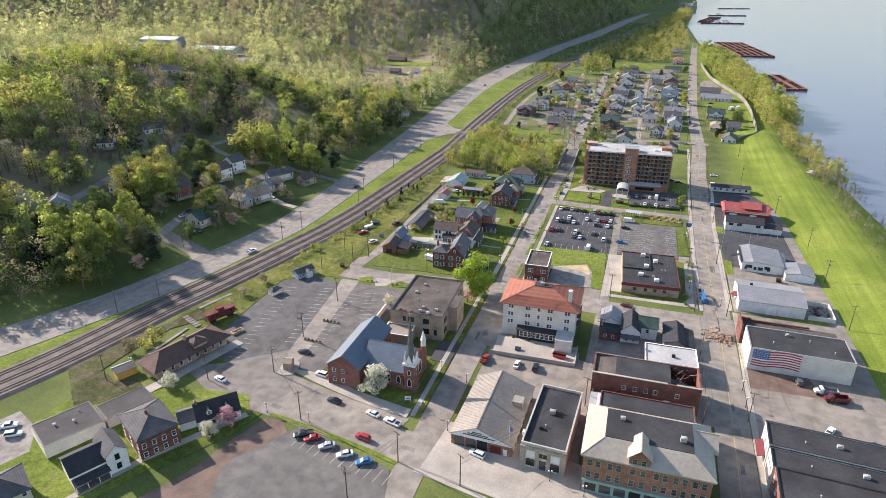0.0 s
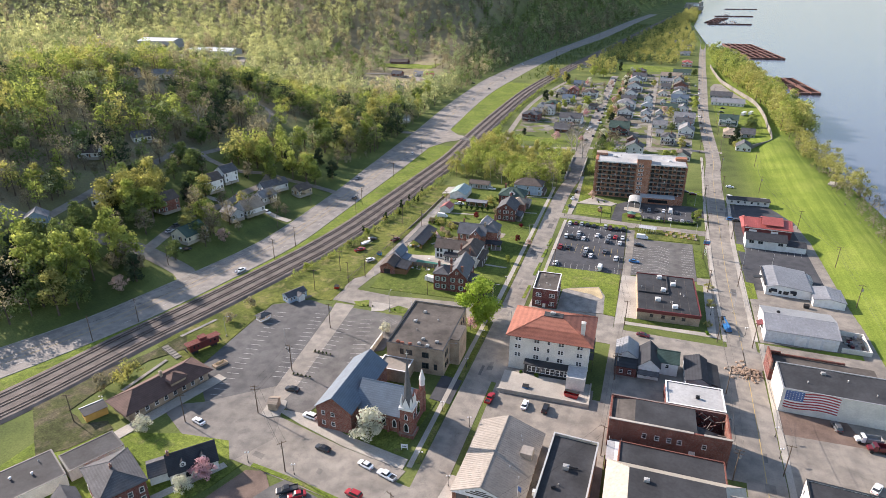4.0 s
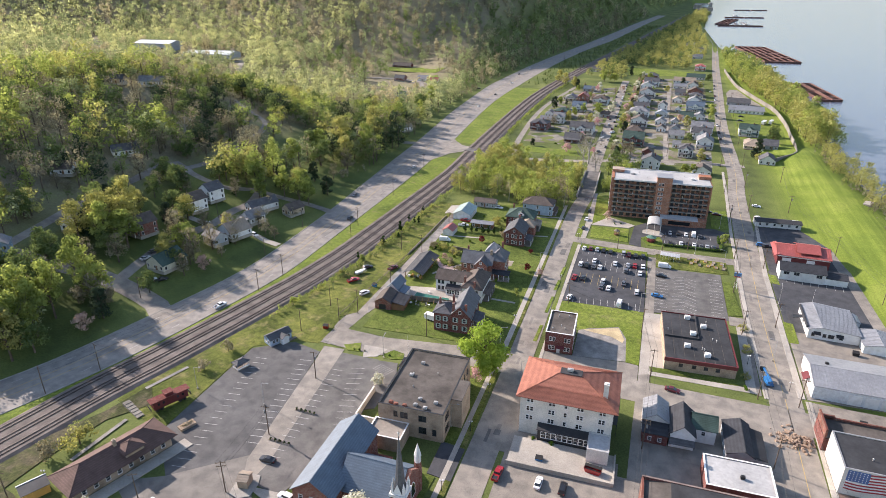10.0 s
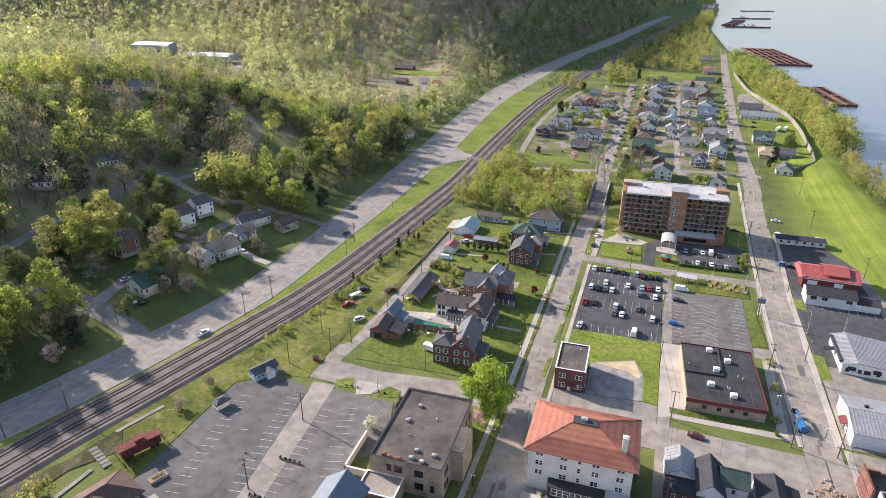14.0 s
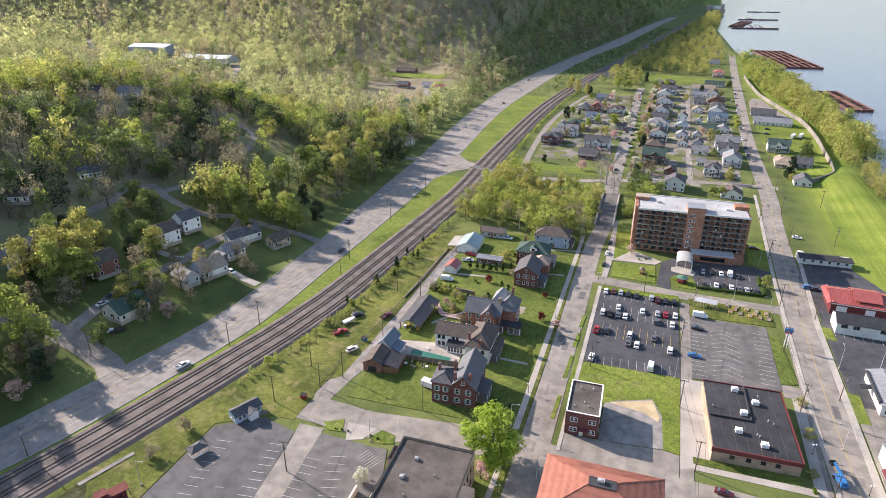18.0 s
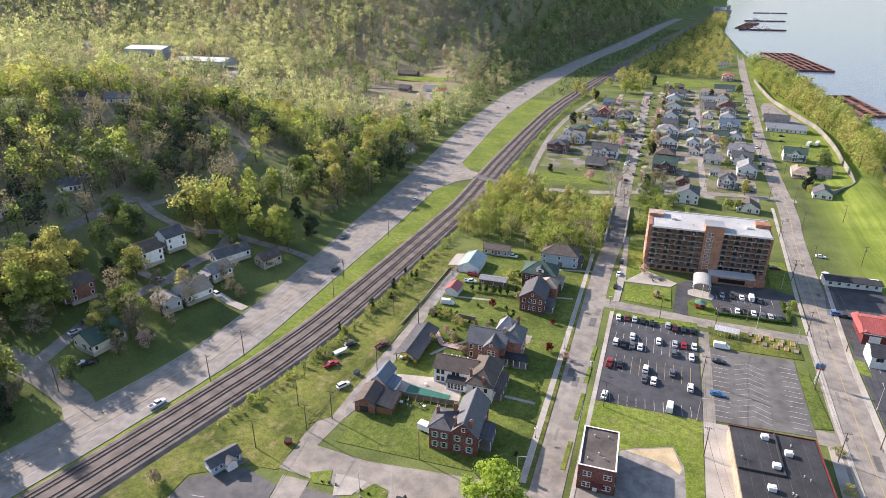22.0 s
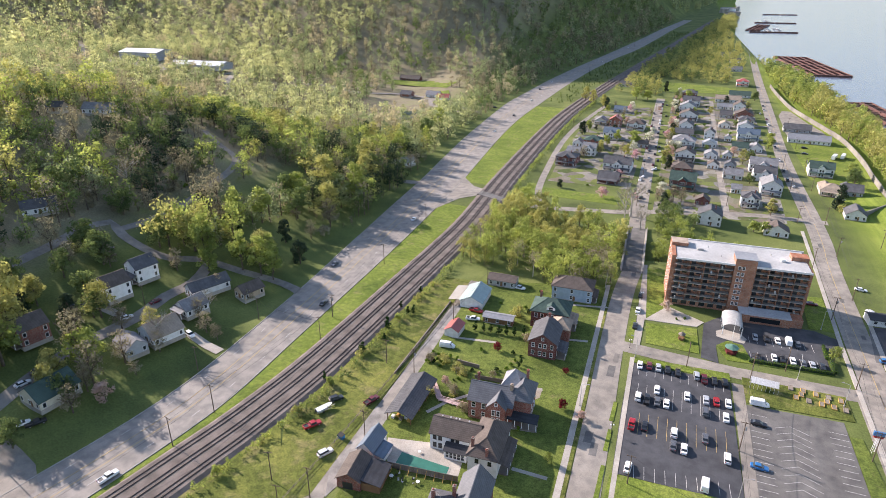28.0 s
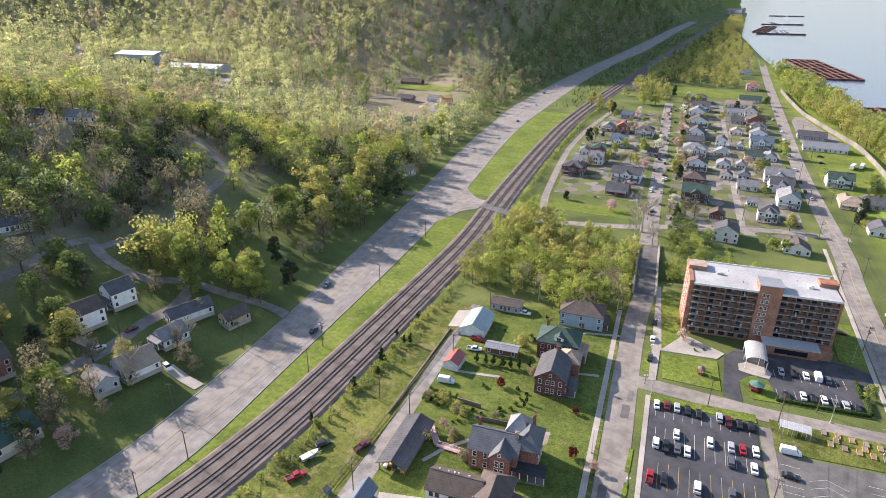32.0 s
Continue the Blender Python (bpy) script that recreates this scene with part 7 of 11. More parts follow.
gable_roof(t, 8, 7.4, 2.7, 1.0, "shingle_dark", "x", 0.25, x=16.2, y=0.4, name="wing_roof")
t = thing("red_warehouse", 44.7, 342.2, 0, -0.5, "red metal building with a red ribbed roof", "warehouse", scale=1.092)
walls(t, 19.5, 13.6, 4.6, "red_panel", "gable", 2.2, "x")
gable_roof(t, 19.5, 13.6, 4.6, 2.2, "metal_red", "x", 0.5, ribs=0.8)
part("upper_roof", Shape().slab([(7, 1.0, 6.0), (16, 1.0, 6.0), (16, 6.8, 8.0), (7, 6.8, 8.0)], 0.2).slab([(7, 6.8, 8.0), (16, 6.8, 8.0), (16, 12.6, 6.0), (7, 12.6, 6.0)], 0.2), "metal_red", t)
part("front_gable", Shape().slab([(-1.4, -0.4, 4.2), (0.6, -0.4, 5.2), (0.6, 14, 5.2), (-1.4, 14, 4.2)], 0.3), "metal_red", t)
part("roller_door", Shape().box(1.8, -0.1, 0.2, 5.2, 0.02, 3.4), "white_paint", t)
part("roller_door", Shape().box(11.0, -0.1, 1.4, 14.0, 0.02, 3.4), "white_paint", t)
part("fascia_stripe", Shape().box(0, -0.08, 3.9, 19.5, 0.02, 4.4), "white_paint", t)
t = thing("motel_range", 40.4, 390.6, 0, 3.9, "long low white range with a dark roof", "building", scale=1.102)
walls(t, 20, 5.4, 2.8, "siding_white")
part("roof", Shape().slab([(-0.3, -1.2, 2.9), (20.3, -1.2, 2.9), (20.3, 3.0, 3.5), (-0.3, 3.0, 3.5)], 0.15), "tar_roof", t)
part("rear_roof", Shape().slab([(-0.3, 3.0, 3.5), (16.3, 3.0, 3.5), (16.3, 5.7, 2.8), (-0.3, 5.7, 2.8)], 0.15), "shingle_dark", t)
windows(t, 20, 5.4, "S", spread(20, 6, 2), [1.5], 1.0, 1.1)
t = thing("round_tank", 41.7, 397.5, 0, 3.0, "white round tank beside the range", "tank", scale=1.104)
part("shell", Shape().tube((0, 0, 0), (0, 0, 2.6), 1.5, 1.5, 20).ball((0, 0, 2.6), 1.5, 1.5, 0.5, 20, 6), "white_paint", t)


# ---------------------------------------------------------------- apartment block
t = thing("apartment_block", -33.6, 379.8, 0, 3.5, "seven-storey orange brick apartment block with long balconies", "apartment building", scale=1.072)
FL_H = 2.42
core = part("wall", Shape().box(0, 1.8, 0, 45.4, 19, 19.9), "brick_orange", t)
part("wing_wall", Shape().box(-1.4, 1.0, 0, 0, 19.4, 20.6), "brick_orange", t)
part("wing_wall", Shape().box(45.4, 1.0, 0, 46.4, 19.4, 20.0), "brick_orange", t)
part("stair_tower", Shape().box(20.4, -0.5, 0, 27.6, 6.5, 22.6), "brick_orange", t)
part("tower_roof", Shape().box(20.2, -0.7, 22.6, 27.8, 6.7, 22.85), "metal_grey", t)
part("roof_house", Shape().box(-1.4, 11, 20.6, 4.6, 16.6, 21.9), "brick_orange", t)
part("roof_house", Shape().box(40.6, 9.5, 20.0, 46.4, 14, 21.8), "brick_orange", t)
part("roof", Shape().box(0.2, -0.3, 19.9, 20.4, 19.2, 20.35).box(27.6, -0.3, 19.9, 45.6, 19.2, 20.35).box(20.4, 6.5, 19.9, 27.6, 19.2, 20.35), "membrane_white", t, "pale flat membrane roof")
part("roof_edge", Shape().box(-0.1, -0.5, 19.75, 20.4, -0.3, 20.5).box(27.6, -0.5, 19.75, 45.9, -0.3, 20.5).box(-1.5, 19.2, 19.9, 46.5, 19.5, 20.7), "white_paint", t)
rails_, slab_, div_ = {}, {}, None
for x0, x1 in ((0.2, 20.3), (27.7, 45.3)):
    n = 4
    wb = (x1 - x0) / n
    for fl in range(7):
        z = 3.0 + fl * FL_H
        key = round(wb, 2)
        if key not in slab_:
            slab_[key] = Shape().box(0, 0, -0.16, (x1 - x0), 1.8, 0.06).mesh("balcony_slab", "concrete")
            r = Shape().box(0.1, 0, 0.98, wb - 0.1, 0.06, 1.04)
            for k in range(int(wb / 0.26)):
                r.box(0.12 + k * 0.26, 0.015, 0.06, 0.14 + k * 0.26, 0.045, 1.0)
            rails_[key] = r.mesh("railing", "dark_metal")
            glass = Shape().box(0.4, 0, 0.06, 1.9, 0.06, 2.1).mesh("balcony_door", "glass_dark")
            win = Shape().box(2.4, 0, 0.9, 4.0, 0.06, 2.0).mesh("window", "glass_dark")
            panel = Shape().box(0, 0, 0, 0.18, 1.8, FL_H - 0.16).mesh("divider", "brick_orange")
        s = part("balcony_slab", slab_[key], "", t)
        s.matrix_basis = pose(x0, 0, z)
        for k in range(n):
            for nm, me, dx, dy in (("railing", rails_[key], 0, 0.02), ("balcony_door", glass, 0.2, 1.76), ("window", win, 0.4, 1.76)):
                o = part(nm, me, "", s)
                o.matrix_basis = pose(k * wb + dx, dy, 0.0)
            if k:
                o = part("divider", panel, "", s)
                o.matrix_basis = pose(k * wb - 0.09, 0.02, 0.06)
part("ground_floor", Shape().box(0.2, 1.2, 0, 20.3, 1.8, 2.84), "brick_orange", t)
for k in range(6):
    part("window", Shape().box(1.2 + k * 3.2, 1.1, 0.8, 3.2 + k * 3.2, 1.25, 2.3), "glass_dark", t)
windows(t, 45.4, 19, "S", [22.0, 23.4], [4.6 + FL_H * k for k in range(7)], 0.8, 1.2, at=pose(0, -0.5, 0))
windows(t, 45.4, 19, "W", [4, 9, 14], [4.6 + FL_H * k for k in range(7)], 0.8, 1.2, at=pose(-1.4, 0, 0))
for k in range(14):
    part("balcony_chair", Shape().box(0, 0, 0.06, 0.5, 0.5, 0.5).box(0, 0.42, 0.5, 0.5, 0.5, 0.95), "white_paint", t).matrix_basis = pose(1.6 + (k * 7.3) % 18 + (27 if k % 2 else 0) * 0.98, 0.6, 3.0 + FL_H * (k * 3 % 7))
walls(t, 17, 6, 3.4, "brick_orange", x=24.4, y=-5.6)
part("wing_roof", Shape().box(24.1, -6.0, 3.4, 41.6, 0.2, 3.8), "membrane_grey", t, "flat pale roof of the front wing")
part("wing_windows", Shape().box(28, -5.75, 0.9, 38, -5.55, 2.6), "glass_dark", t)
walls(t, 4.2, 4.6, 3.4, "brick_orange", x=41.4, y=-4.6)
roof_unit(t, 9, 9.5, 20.35, 2.2, 1.0, 0.7)
roof_unit(t, 37.5, 7.6, 20.35, 1.6, 1.4, 0.9, "white_paint")
vent(t, 16, 5, 20.35), vent(t, 34, 12, 20.35), vent(t, 12, 13, 20.35)
t = thing("entrance_canopy", -13.7, 362.3, 0, -0.3, "white barrel-vaulted entrance canopy on posts", "canopy", scale=1.074)
s = Shape()
for k in range(12):
    a0, a1 = math.pi * k / 12, math.pi * (k + 1) / 12
    s.slab([(3.3 - 3.3 * math.cos(a0), 0, 3.4 + 1.5 * math.sin(a0)), (3.3 - 3.3 * math.cos(a1), 0, 3.4 + 1.5 * math.sin(a1)), (3.3 - 3.3 * math.cos(a1), 11, 3.4 + 1.5 * math.sin(a1)), (3.3 - 3.3 * math.cos(a0), 11, 3.4 + 1.5 * math.sin(a0))], 0.12)
part("vault", s, "membrane_white", t)
for a, b_ in ((0.2, 0.2), (6.3, 0.2), (0.2, 5.5), (6.3, 5.5), (0.2, 10.7), (6.3, 10.7)):
    part("post", Shape().box(a - 0.12, b_ - 0.12, 0, a + 0.12, b_ + 0.12, 3.4), "white_paint", t)
part("flagpole", Shape().tube((3.5, -1.6, 0), (3.5, -1.6, 8.4), 0.07, 0.04, 8), "white_paint", t)
for gx, gy, m, lab in ((-10.8, 350.2, "metal_green", "small wooden gazebo with a green roof"), (-27.9, 353.0, "wood_grey", "small brown wooden garden shelter")):
    t = thing("gazebo", gx, gy, 0.125, 0, lab, "gazebo")
    part("roof", Shape().tube((0, 0, 2.3), (0, 0, 3.3), 2.5 if m == "metal_green" else 1.4, 0.1, 8), m, t)
    for k in range(8):
        a = k * math.pi / 4
        q = 2.1 if m == "metal_green" else 1.1
        part("post", Shape().tube((q * math.cos(a), q * math.sin(a), 0), (q * math.cos(a), q * math.sin(a), 2.4), 0.07, sides=5), "red_panel" if m == "metal_green" else "wood_brown", t)
    part("railing", Shape().tube((0, 0, 0.1), (0, 0, 0.9), 2.0 if m == "metal_green" else 1.05, 2.0 if m == "metal_green" else 1.05, 8), "red_panel" if m == "metal_green" else "wood_brown", t)


def hedge(x0, y0, x1, y1, h=1.3, w_=1.3, seed=1):
    L = math.hypot(x1 - x0, y1 - y0)
    rng = np.random.default_rng(seed)
    q = leaf_cloud(rng, [(0.5 + i, 0, h * .55, 0.75, w_ * .55, h * .55) for i in range(int(L))], int(L * 80), 0.16)
    ob = thing("hedge", x0, y0, 0.1, math.degrees(math.atan2(y1 - y0, x1 - x0)), "clipped bright green hedge round the car park", "hedge", "hedges")
    part("leaves", quads_mesh("leaves", q, "hedge_leaf"), "", ob)
    part("leafage", Shape().box(0.1, -w_ * .35, 0, L - .1, w_ * .35, h * .8), "leaf_dark", ob)


hedge(-5.2, 346.3, 21.8, 347.9, seed=3)
hedge(22.0, 348.6, 22.1, 356.7, 1.3, 1.6, 4)
hedge(20.9, 357.6, 21.0, 366.7, 1.2, 1.2, 5)

# ---------------------------------------------------------------- brick houses between street and railway
t = thing("south_brick_house", -84.0, 235.2, 0.1, 4.4, "two-storey dark red brick house with slate-grey gables and chimneys", "house", scale=1.026)
walls(t, 6.2, 8.5, 7.2, "brick_dark")
hip_roof(t, 6.2, 8.5, 7.2, 1.6, "shingle_grey", 0.4)
walls(t, 7.4, 16, 7.0, "brick_dark", "gable", 3.8, "y", x=6.0)
gable_roof(t, 7.4, 16, 7.0, 3.8, "slate_roof", "y", 0.5, x=6.0, name="main_roof")
windows(t, 13.4, 16, "S", [1.7, 4.3, 8.0, 11.4], [5.2, 2.0], 1.0, 1.7)
windows(t, 13.4, 16, "S", [9.7], [8.4], 0.8, 1.1)
windows(t, 13.4, 16, "E", [3, 6, 12], [5.2, 2.0], 1.0, 1.7)
chimney(t, 1.0, 5.6, 7, 10.2, 0.8), chimney(t, 5.6, 7.6, 7, 10.8, 0.8), chimney(t, 7.2, 0.9, 7, 11.4, 0.8), chimney(t, 11.6, 1.2, 7, 11.0, 0.8)
porch(t, 13.4, 3, 3.4, 7.2, 3.6, "shingle_grey", "white_paint", 3, "E")
for sx in (1.7, 4.3, 8.0, 11.4):
    for z in (5.2, 2.0):
        for k in (-0.78, 0.78):
            part("shutter", Shape().box(sx + k - 0.2, -0.1, z - 0.85, sx + k + 0.2, 0.02, z + 0.85), "teal_trim", t)

t = thing("white_pool_house", -94.1, 265.2, 0.1, 2.0, "rambling white house with brown-grey shingle roofs", "house", scale=1.027)
walls(t, 13.5, 8.2, 5.4, "siding_white", "gable", 2.6, "x")
gable_roof(t, 13.5, 8.2, 5.4, 2.6, "shingle_brown", "x", 0.4)
walls(t, 8, 15.5, 5.8, "siding_white", x=12.5, y=-5.4)
hip_roof(t, 8, 15.5, 5.8, 3.4, "shingle_brown", 0.5, x=12.5, y=-5.4, name="wing_roof")
windows(t, 13.5, 8.2, "S", [1.4, 3.0, 6.6, 8.0], [4.2], 0.85, 1.3, "dark_metal")
windows(t, 13.5, 8.2, "S", [1.4, 3.0], [1.6], 0.85, 1.4, "dark_metal")
walls(t, 6.4, 2.6, 2.7, "siding_white", x=5.0, y=-2.6)
part("conservatory_roof", Shape().slab([(4.7, -3.0, 2.8), (11.7, -3.0, 2.8), (11.7, 0, 3.8), (4.7, 0, 3.8)], 0.14), "shingle_dark", t)
windows(t, 13.5, 8.2, "S", [5.9, 7.0, 8.1, 9.2, 10.3], [1.5], 0.8, 1.8, at=pose(0, -2.6, 0))
windows(t, 13.5, 8.2, "S", [15, 18.5], [4.4], 0.8, 1.2, "dark_metal", at=pose(0, -5.4, 0))
chimney(t, 13.2, -3.0, 4, 9.6, 0.7), chimney(t, 17.6, -5.0, 4, 8.6, 0.7)
porch(t, 20.5, -3.6, 2.6, 11, 3.0, "shingle_brown", "white_paint", 4, "E")
for a in (2.0, 4.4, 6.0, 7.0, 9.8):
    vent(t, a, 5.2, 7.4, 0.4, 0.16, "white_paint")

t = thing("turreted_brick_house", -88.3, 282.1, 0.1, 2.6, "large red brick house with grey cross gables and a porch", "house", scale=1.032)
walls(t, 13, 9.5, 6.6, "brick_red", "gable", 3.4, "x")
gable_roof(t, 13, 9.5, 6.6, 3.4, "slate_roof", "x", 0.45)
walls(t, 5.2, 4.5, 6.6, "brick_red", "gable", 2.6, "y", x=6.2, y=-1.6)
gable_roof(t, 5.2, 6.8, 6.6, 2.6, "slate_roof", "y", 0.4, x=6.2, y=-1.6, name="gable_roof")
walls(t, 6.4, 9.5, 7.6, "brick_red", x=11.6, y=2.4)
hip_roof(t, 6.4, 9.5, 7.6, 3.6, "slate_roof", 0.5, x=11.6, y=2.4, name="tower_roof")
walls(t, 6, 6, 8.6, "brick_red", x=8.6, y=7.4)
hip_roof(t, 6, 6, 8.6, 4.0, "metal_grey", 0.4, x=8.6, y=7.4, name="high_roof")
windows(t, 13, 9.5, "S", [1.6, 4.6], [5.0, 1.9], 0.95, 1.7)
windows(t, 13, 9.5, "S", [8.0, 9.4], [4.6, 1.9], 0.9, 1.8, at=pose(0, -1.6, 0))
windows(t, 13, 9.5, "S", [8.7], [7.6], 0.7, 0.9, at=pose(0, -1.6, 0))
windows(t, 18, 12, "E", [4.5, 7.5, 10], [5.4, 2.0], 0.95, 1.7)
porch(t, 12, -0.8, 8.6, 3.4, 2.9, "shingle_dark", "white_paint", 5, "S")
chimney(t, 0.9, 8.2, 6, 10.4, 0.7), chimney(t, 12.0, 4.2, 6, 11.4, 0.9, "brick_tan"), chimney(t, 15.4, 10.6, 7, 13.0, 0.8)

t = thing("gabled_brick_house", -79.1, 321.6, 0.1, 1.9, "dark brick house with a brown-grey gable roof", "house", scale=1.045)
walls(t, 9.4, 13, 6.2, "brick_dark", "gable", 3.2, "y", ridge=0.5)
gable_roof(t, 9.4, 13, 6.2, 3.2, "shingle_grey", "y", 0.45)
windows(t, 9.4, 13, "S", [1.6, 4.0, 5.6, 7.9], [4.8, 1.8], 0.85, 1.5)
windows(t, 9.4, 13, "S", [4.7], [7.4], 0.7, 1.0)
windows(t, 9.4, 13, "E", [2, 6], [4.8, 1.8], 0.85, 1.5)
walls(t, 6.6, 7.4, 5.6, "brick_red", x=5.4, y=11.5)
hip_roof(t, 6.6, 7.4, 5.6, 2.6, "shingle_tan", 0.4, x=5.4, y=11.5, name="wing_roof")
porch(t, 9.4, 1.0, 3.2, 7, 2.8, "shingle_grey", "white_paint", 4, "E")
chimney(t, 4.7, 12.4, 6, 10.6, 0.8)
t = thing("green_roofed_brick_house", -83.1, 342.1, 0.1, 2.1, "dark brick house with a green-grey hip roof and dormer", "house", scale=1.049)
walls(t, 13.4, 10.5, 6.6, "brick_dark")
hip_roof(t, 13.4, 10.5, 6.6, 3.4, "shingle_green", 0.6)
dormer(t, 7.0, 0.6, 6.8, 3.0, 3.6, 1.9, "white_paint", "shingle_green")
windows(t, 13.4, 10.5, "S", [1.8, 4.0, 9.8, 11.6], [5.0, 1.9], 0.95, 1.6)
windows(t, 13.4, 10.5, "S", [6.4, 7.6], [5.0], 1.0, 1.7)
porch(t, 13.4, 1.0, 3.0, 8, 2.9, "shingle_tan", "white_paint", 4, "E")
chimney(t, 2.0, 8.6, 6, 10.6, 0.8)
simple_house(-80.1, 367.8, 1.3, 16.4, 10.6, 5.9, 3.0, "siding_blue", "shingle_brown", "blue-grey house with a broad brown hip roof", kind="hip", por=(15.5, 1, 3, 8, "E"))
t = simple_house(-108.7, 369.6, 0.6, 12.1, 6.7, 3.0, 1.4, "siding_grey", "shingle_brown", "long grey garage with a brown roof", "garage", storeys=1, front=4, side=1, name="garage", z=0.1)
t = thing("white_garage", -113.7, 346.6, 0.1, 1.4, "white garage with a green and white metal roof", "garage", scale=1.042)
walls(t, 9, 13.5, 3.0, "siding_white", "gable", 2.2, "y")
gable_roof(t, 9, 13.5, 3.0, 2.2, "metal_seafoam", "y", 0.4)
part("garage_door", Shape().box(2.2, -0.08, 0.05, 7.2, 0.02, 2.4), "white_paint", t)
part("side_roof", Shape().slab([(-5.0, 0.5, 2.3), (0, 0.5, 3.0), (0, 13, 3.0), (-5.0, 13, 2.3)], 0.12), "metal_tan", t, "faded lean-to roof")
part("post", Shape().box(-4.8, 0.6, 0, -4.65, 0.75, 2.3), "wood_grey", t)
part("post", Shape().box(-4.8, 12.6, 0, -4.65, 12.75, 2.3), "wood_grey", t)
t = thing("red_roofed_shed", -111.7, 323.4, 0.1, -1.9, "white shed with a bright red metal roof", "shed", scale=1.037)
walls(t, 5.2, 7, 2.6, "siding_white", "gable", 1.5, "y")
gable_roof(t, 5.2, 7, 2.6, 1.5, "metal_red", "y", 0.3)
door(t, 5.2, 7, "S", 2.6, 1.4, 2.0, "white_paint")
simple_house(-101.0, 338.1, 2.2, 11.5, 4.4, 2.6, 0.7, "wood_brown", "metal_grey", "long brown shed with a pale roof", "shed", storeys=1, front=3, side=0, name="shed", z=0.1)
t = thing("open_barn", -111.0, 271.8, 0.1, 0.7, "open-sided barn with a long grey metal roof", "barn", scale=1.023)
for a, b_ in ((0.2, 0.2), (7.6, 0.2), (0.2, 7), (7.6, 7), (0.2, 14), (7.6, 14), (0.2, 20), (7.6, 20)):
    part("post", Shape().box(a - .12, b_ - .12, 0, a + .12, b_ + .12, 2.8), "wood_brown", t)
gable_roof(t, 7.8, 20.2, 2.7, 1.7, "shingle_grey", "y", 0.6, ribs=1.0)
walls(t, 7.8, 0.25, 2.6, "wood_brown", y=12)
for k in range(5):
    part("stored_furniture", Shape().box(0.8 + k * 1.3, 1 + (k % 2), 0.02, 1.8 + k * 1.3, 2.2 + (k % 2), 0.8), ("white_paint", "wood_yellow", "wood_grey")[k % 3], t)
t = thing("red_brick_barn", -111.6, 242.5, 0.1, 5.2, "low red brick barn with a dark roof", "barn", scale=1.020)
walls(t, 6.5, 9, 3.2, "brick_red", "gable", 2.0, "y")
gable_roof(t, 6.5, 9, 3.2, 2.0, "shingle_brown", "y", 0.4)
walls(t, 5, 8, 2.4, "wood_brown", x=6.5, y=0.6)
part("lean_roof", Shape().slab([(6.4, 0.3, 3.6), (12, 0.3, 2.5), (12, 9, 2.5), (6.4, 9, 3.6)], 0.14), "shingle_dark", t)
part("barn_door", Shape().box(1.6, -0.08, 0, 4.4, 0.02, 2.2), "dark_metal", t)
t = thing("blue_roofed_shed", -111.6, 253.8, 0.1, -0.6, "white gabled shed with blue-grey metal roofs", "shed", scale=1.022)
walls(t, 4.8, 8.6, 3.6, "siding_white", "gable", 2.4, "y")
gable_roof(t, 4.8, 8.6, 3.6, 2.4, "slate_blue", "y", 0.3)
walls(t, 2.8, 5.8, 2.2, "siding_white", x=4.8, y=0.4)
part("lean_roof", Shape().slab([(4.7, 0.2, 3.0), (8.0, 0.2, 2.2), (8.0, 6.4, 2.2), (4.7, 6.4, 3.0)], 0.12), "slate_blue", t)
t = thing("swimming_pool", -100.7, 255.3, 0.14, 3.3, "swimming pool under a dark green cover", "pool", scale=1.025)
part("cover", Shape().prism([(0, 0.2), (0.2, 5.0), (14.4, 3.4), (14.4, -0.3)], 0, 0.12), "pool_cover", t)
part("coping", Shape().prism([(-0.5, -0.3), (-0.3, 5.5), (14.9, 3.9), (14.9, -0.8)], -0.1, 0.06), "concrete", t)
t = thing("pool_fence", -104.2, 253.7, 0.1, 4.9, "tall dark board fence braced with posts", "fence", scale=1.024)
for k in range(36):
    part("board", Shape().box(k * 0.6, -0.04, 0, k * 0.6 + 0.56, 0.04, 1.9), "wood_grey", t)
for k in range(9):
    part("brace", Shape().tube((1 + k * 2.4, -0.05, 1.5), (1 + k * 2.4, -1.6, 0), 0.07, sides=4), "wood_yellow", t)
t = thing("white_trailer", -90.1, 240.9, 0.1, -11.0, "white enclosed cargo trailer on the grass", "trailer", scale=1.026)
part("body", Shape().box(0, 0, 0.5, 5.6, 2.3, 2.5), "white_paint", t)
part("hitch", Shape().box(-1.2, 1.05, 0.5, 0, 1.25, 0.65), "dark_metal", t)
for a in (2.0, 3.2):
    part("wheel", Shape().tube((a, -0.05, 0.35), (a, 0.2, 0.35), 0.35, sides=12), "black_rubber", t)
    part("wheel", Shape().tube((a, 2.1, 0.35), (a, 2.35, 0.35), 0.35, sides=12), "black_rubber", t)
t = thing("garden_footbridge", -104.0, 289.5, 0.1, 3.8, "pale pink wooden garden footbridge with rails", "footbridge", scale=1.030)
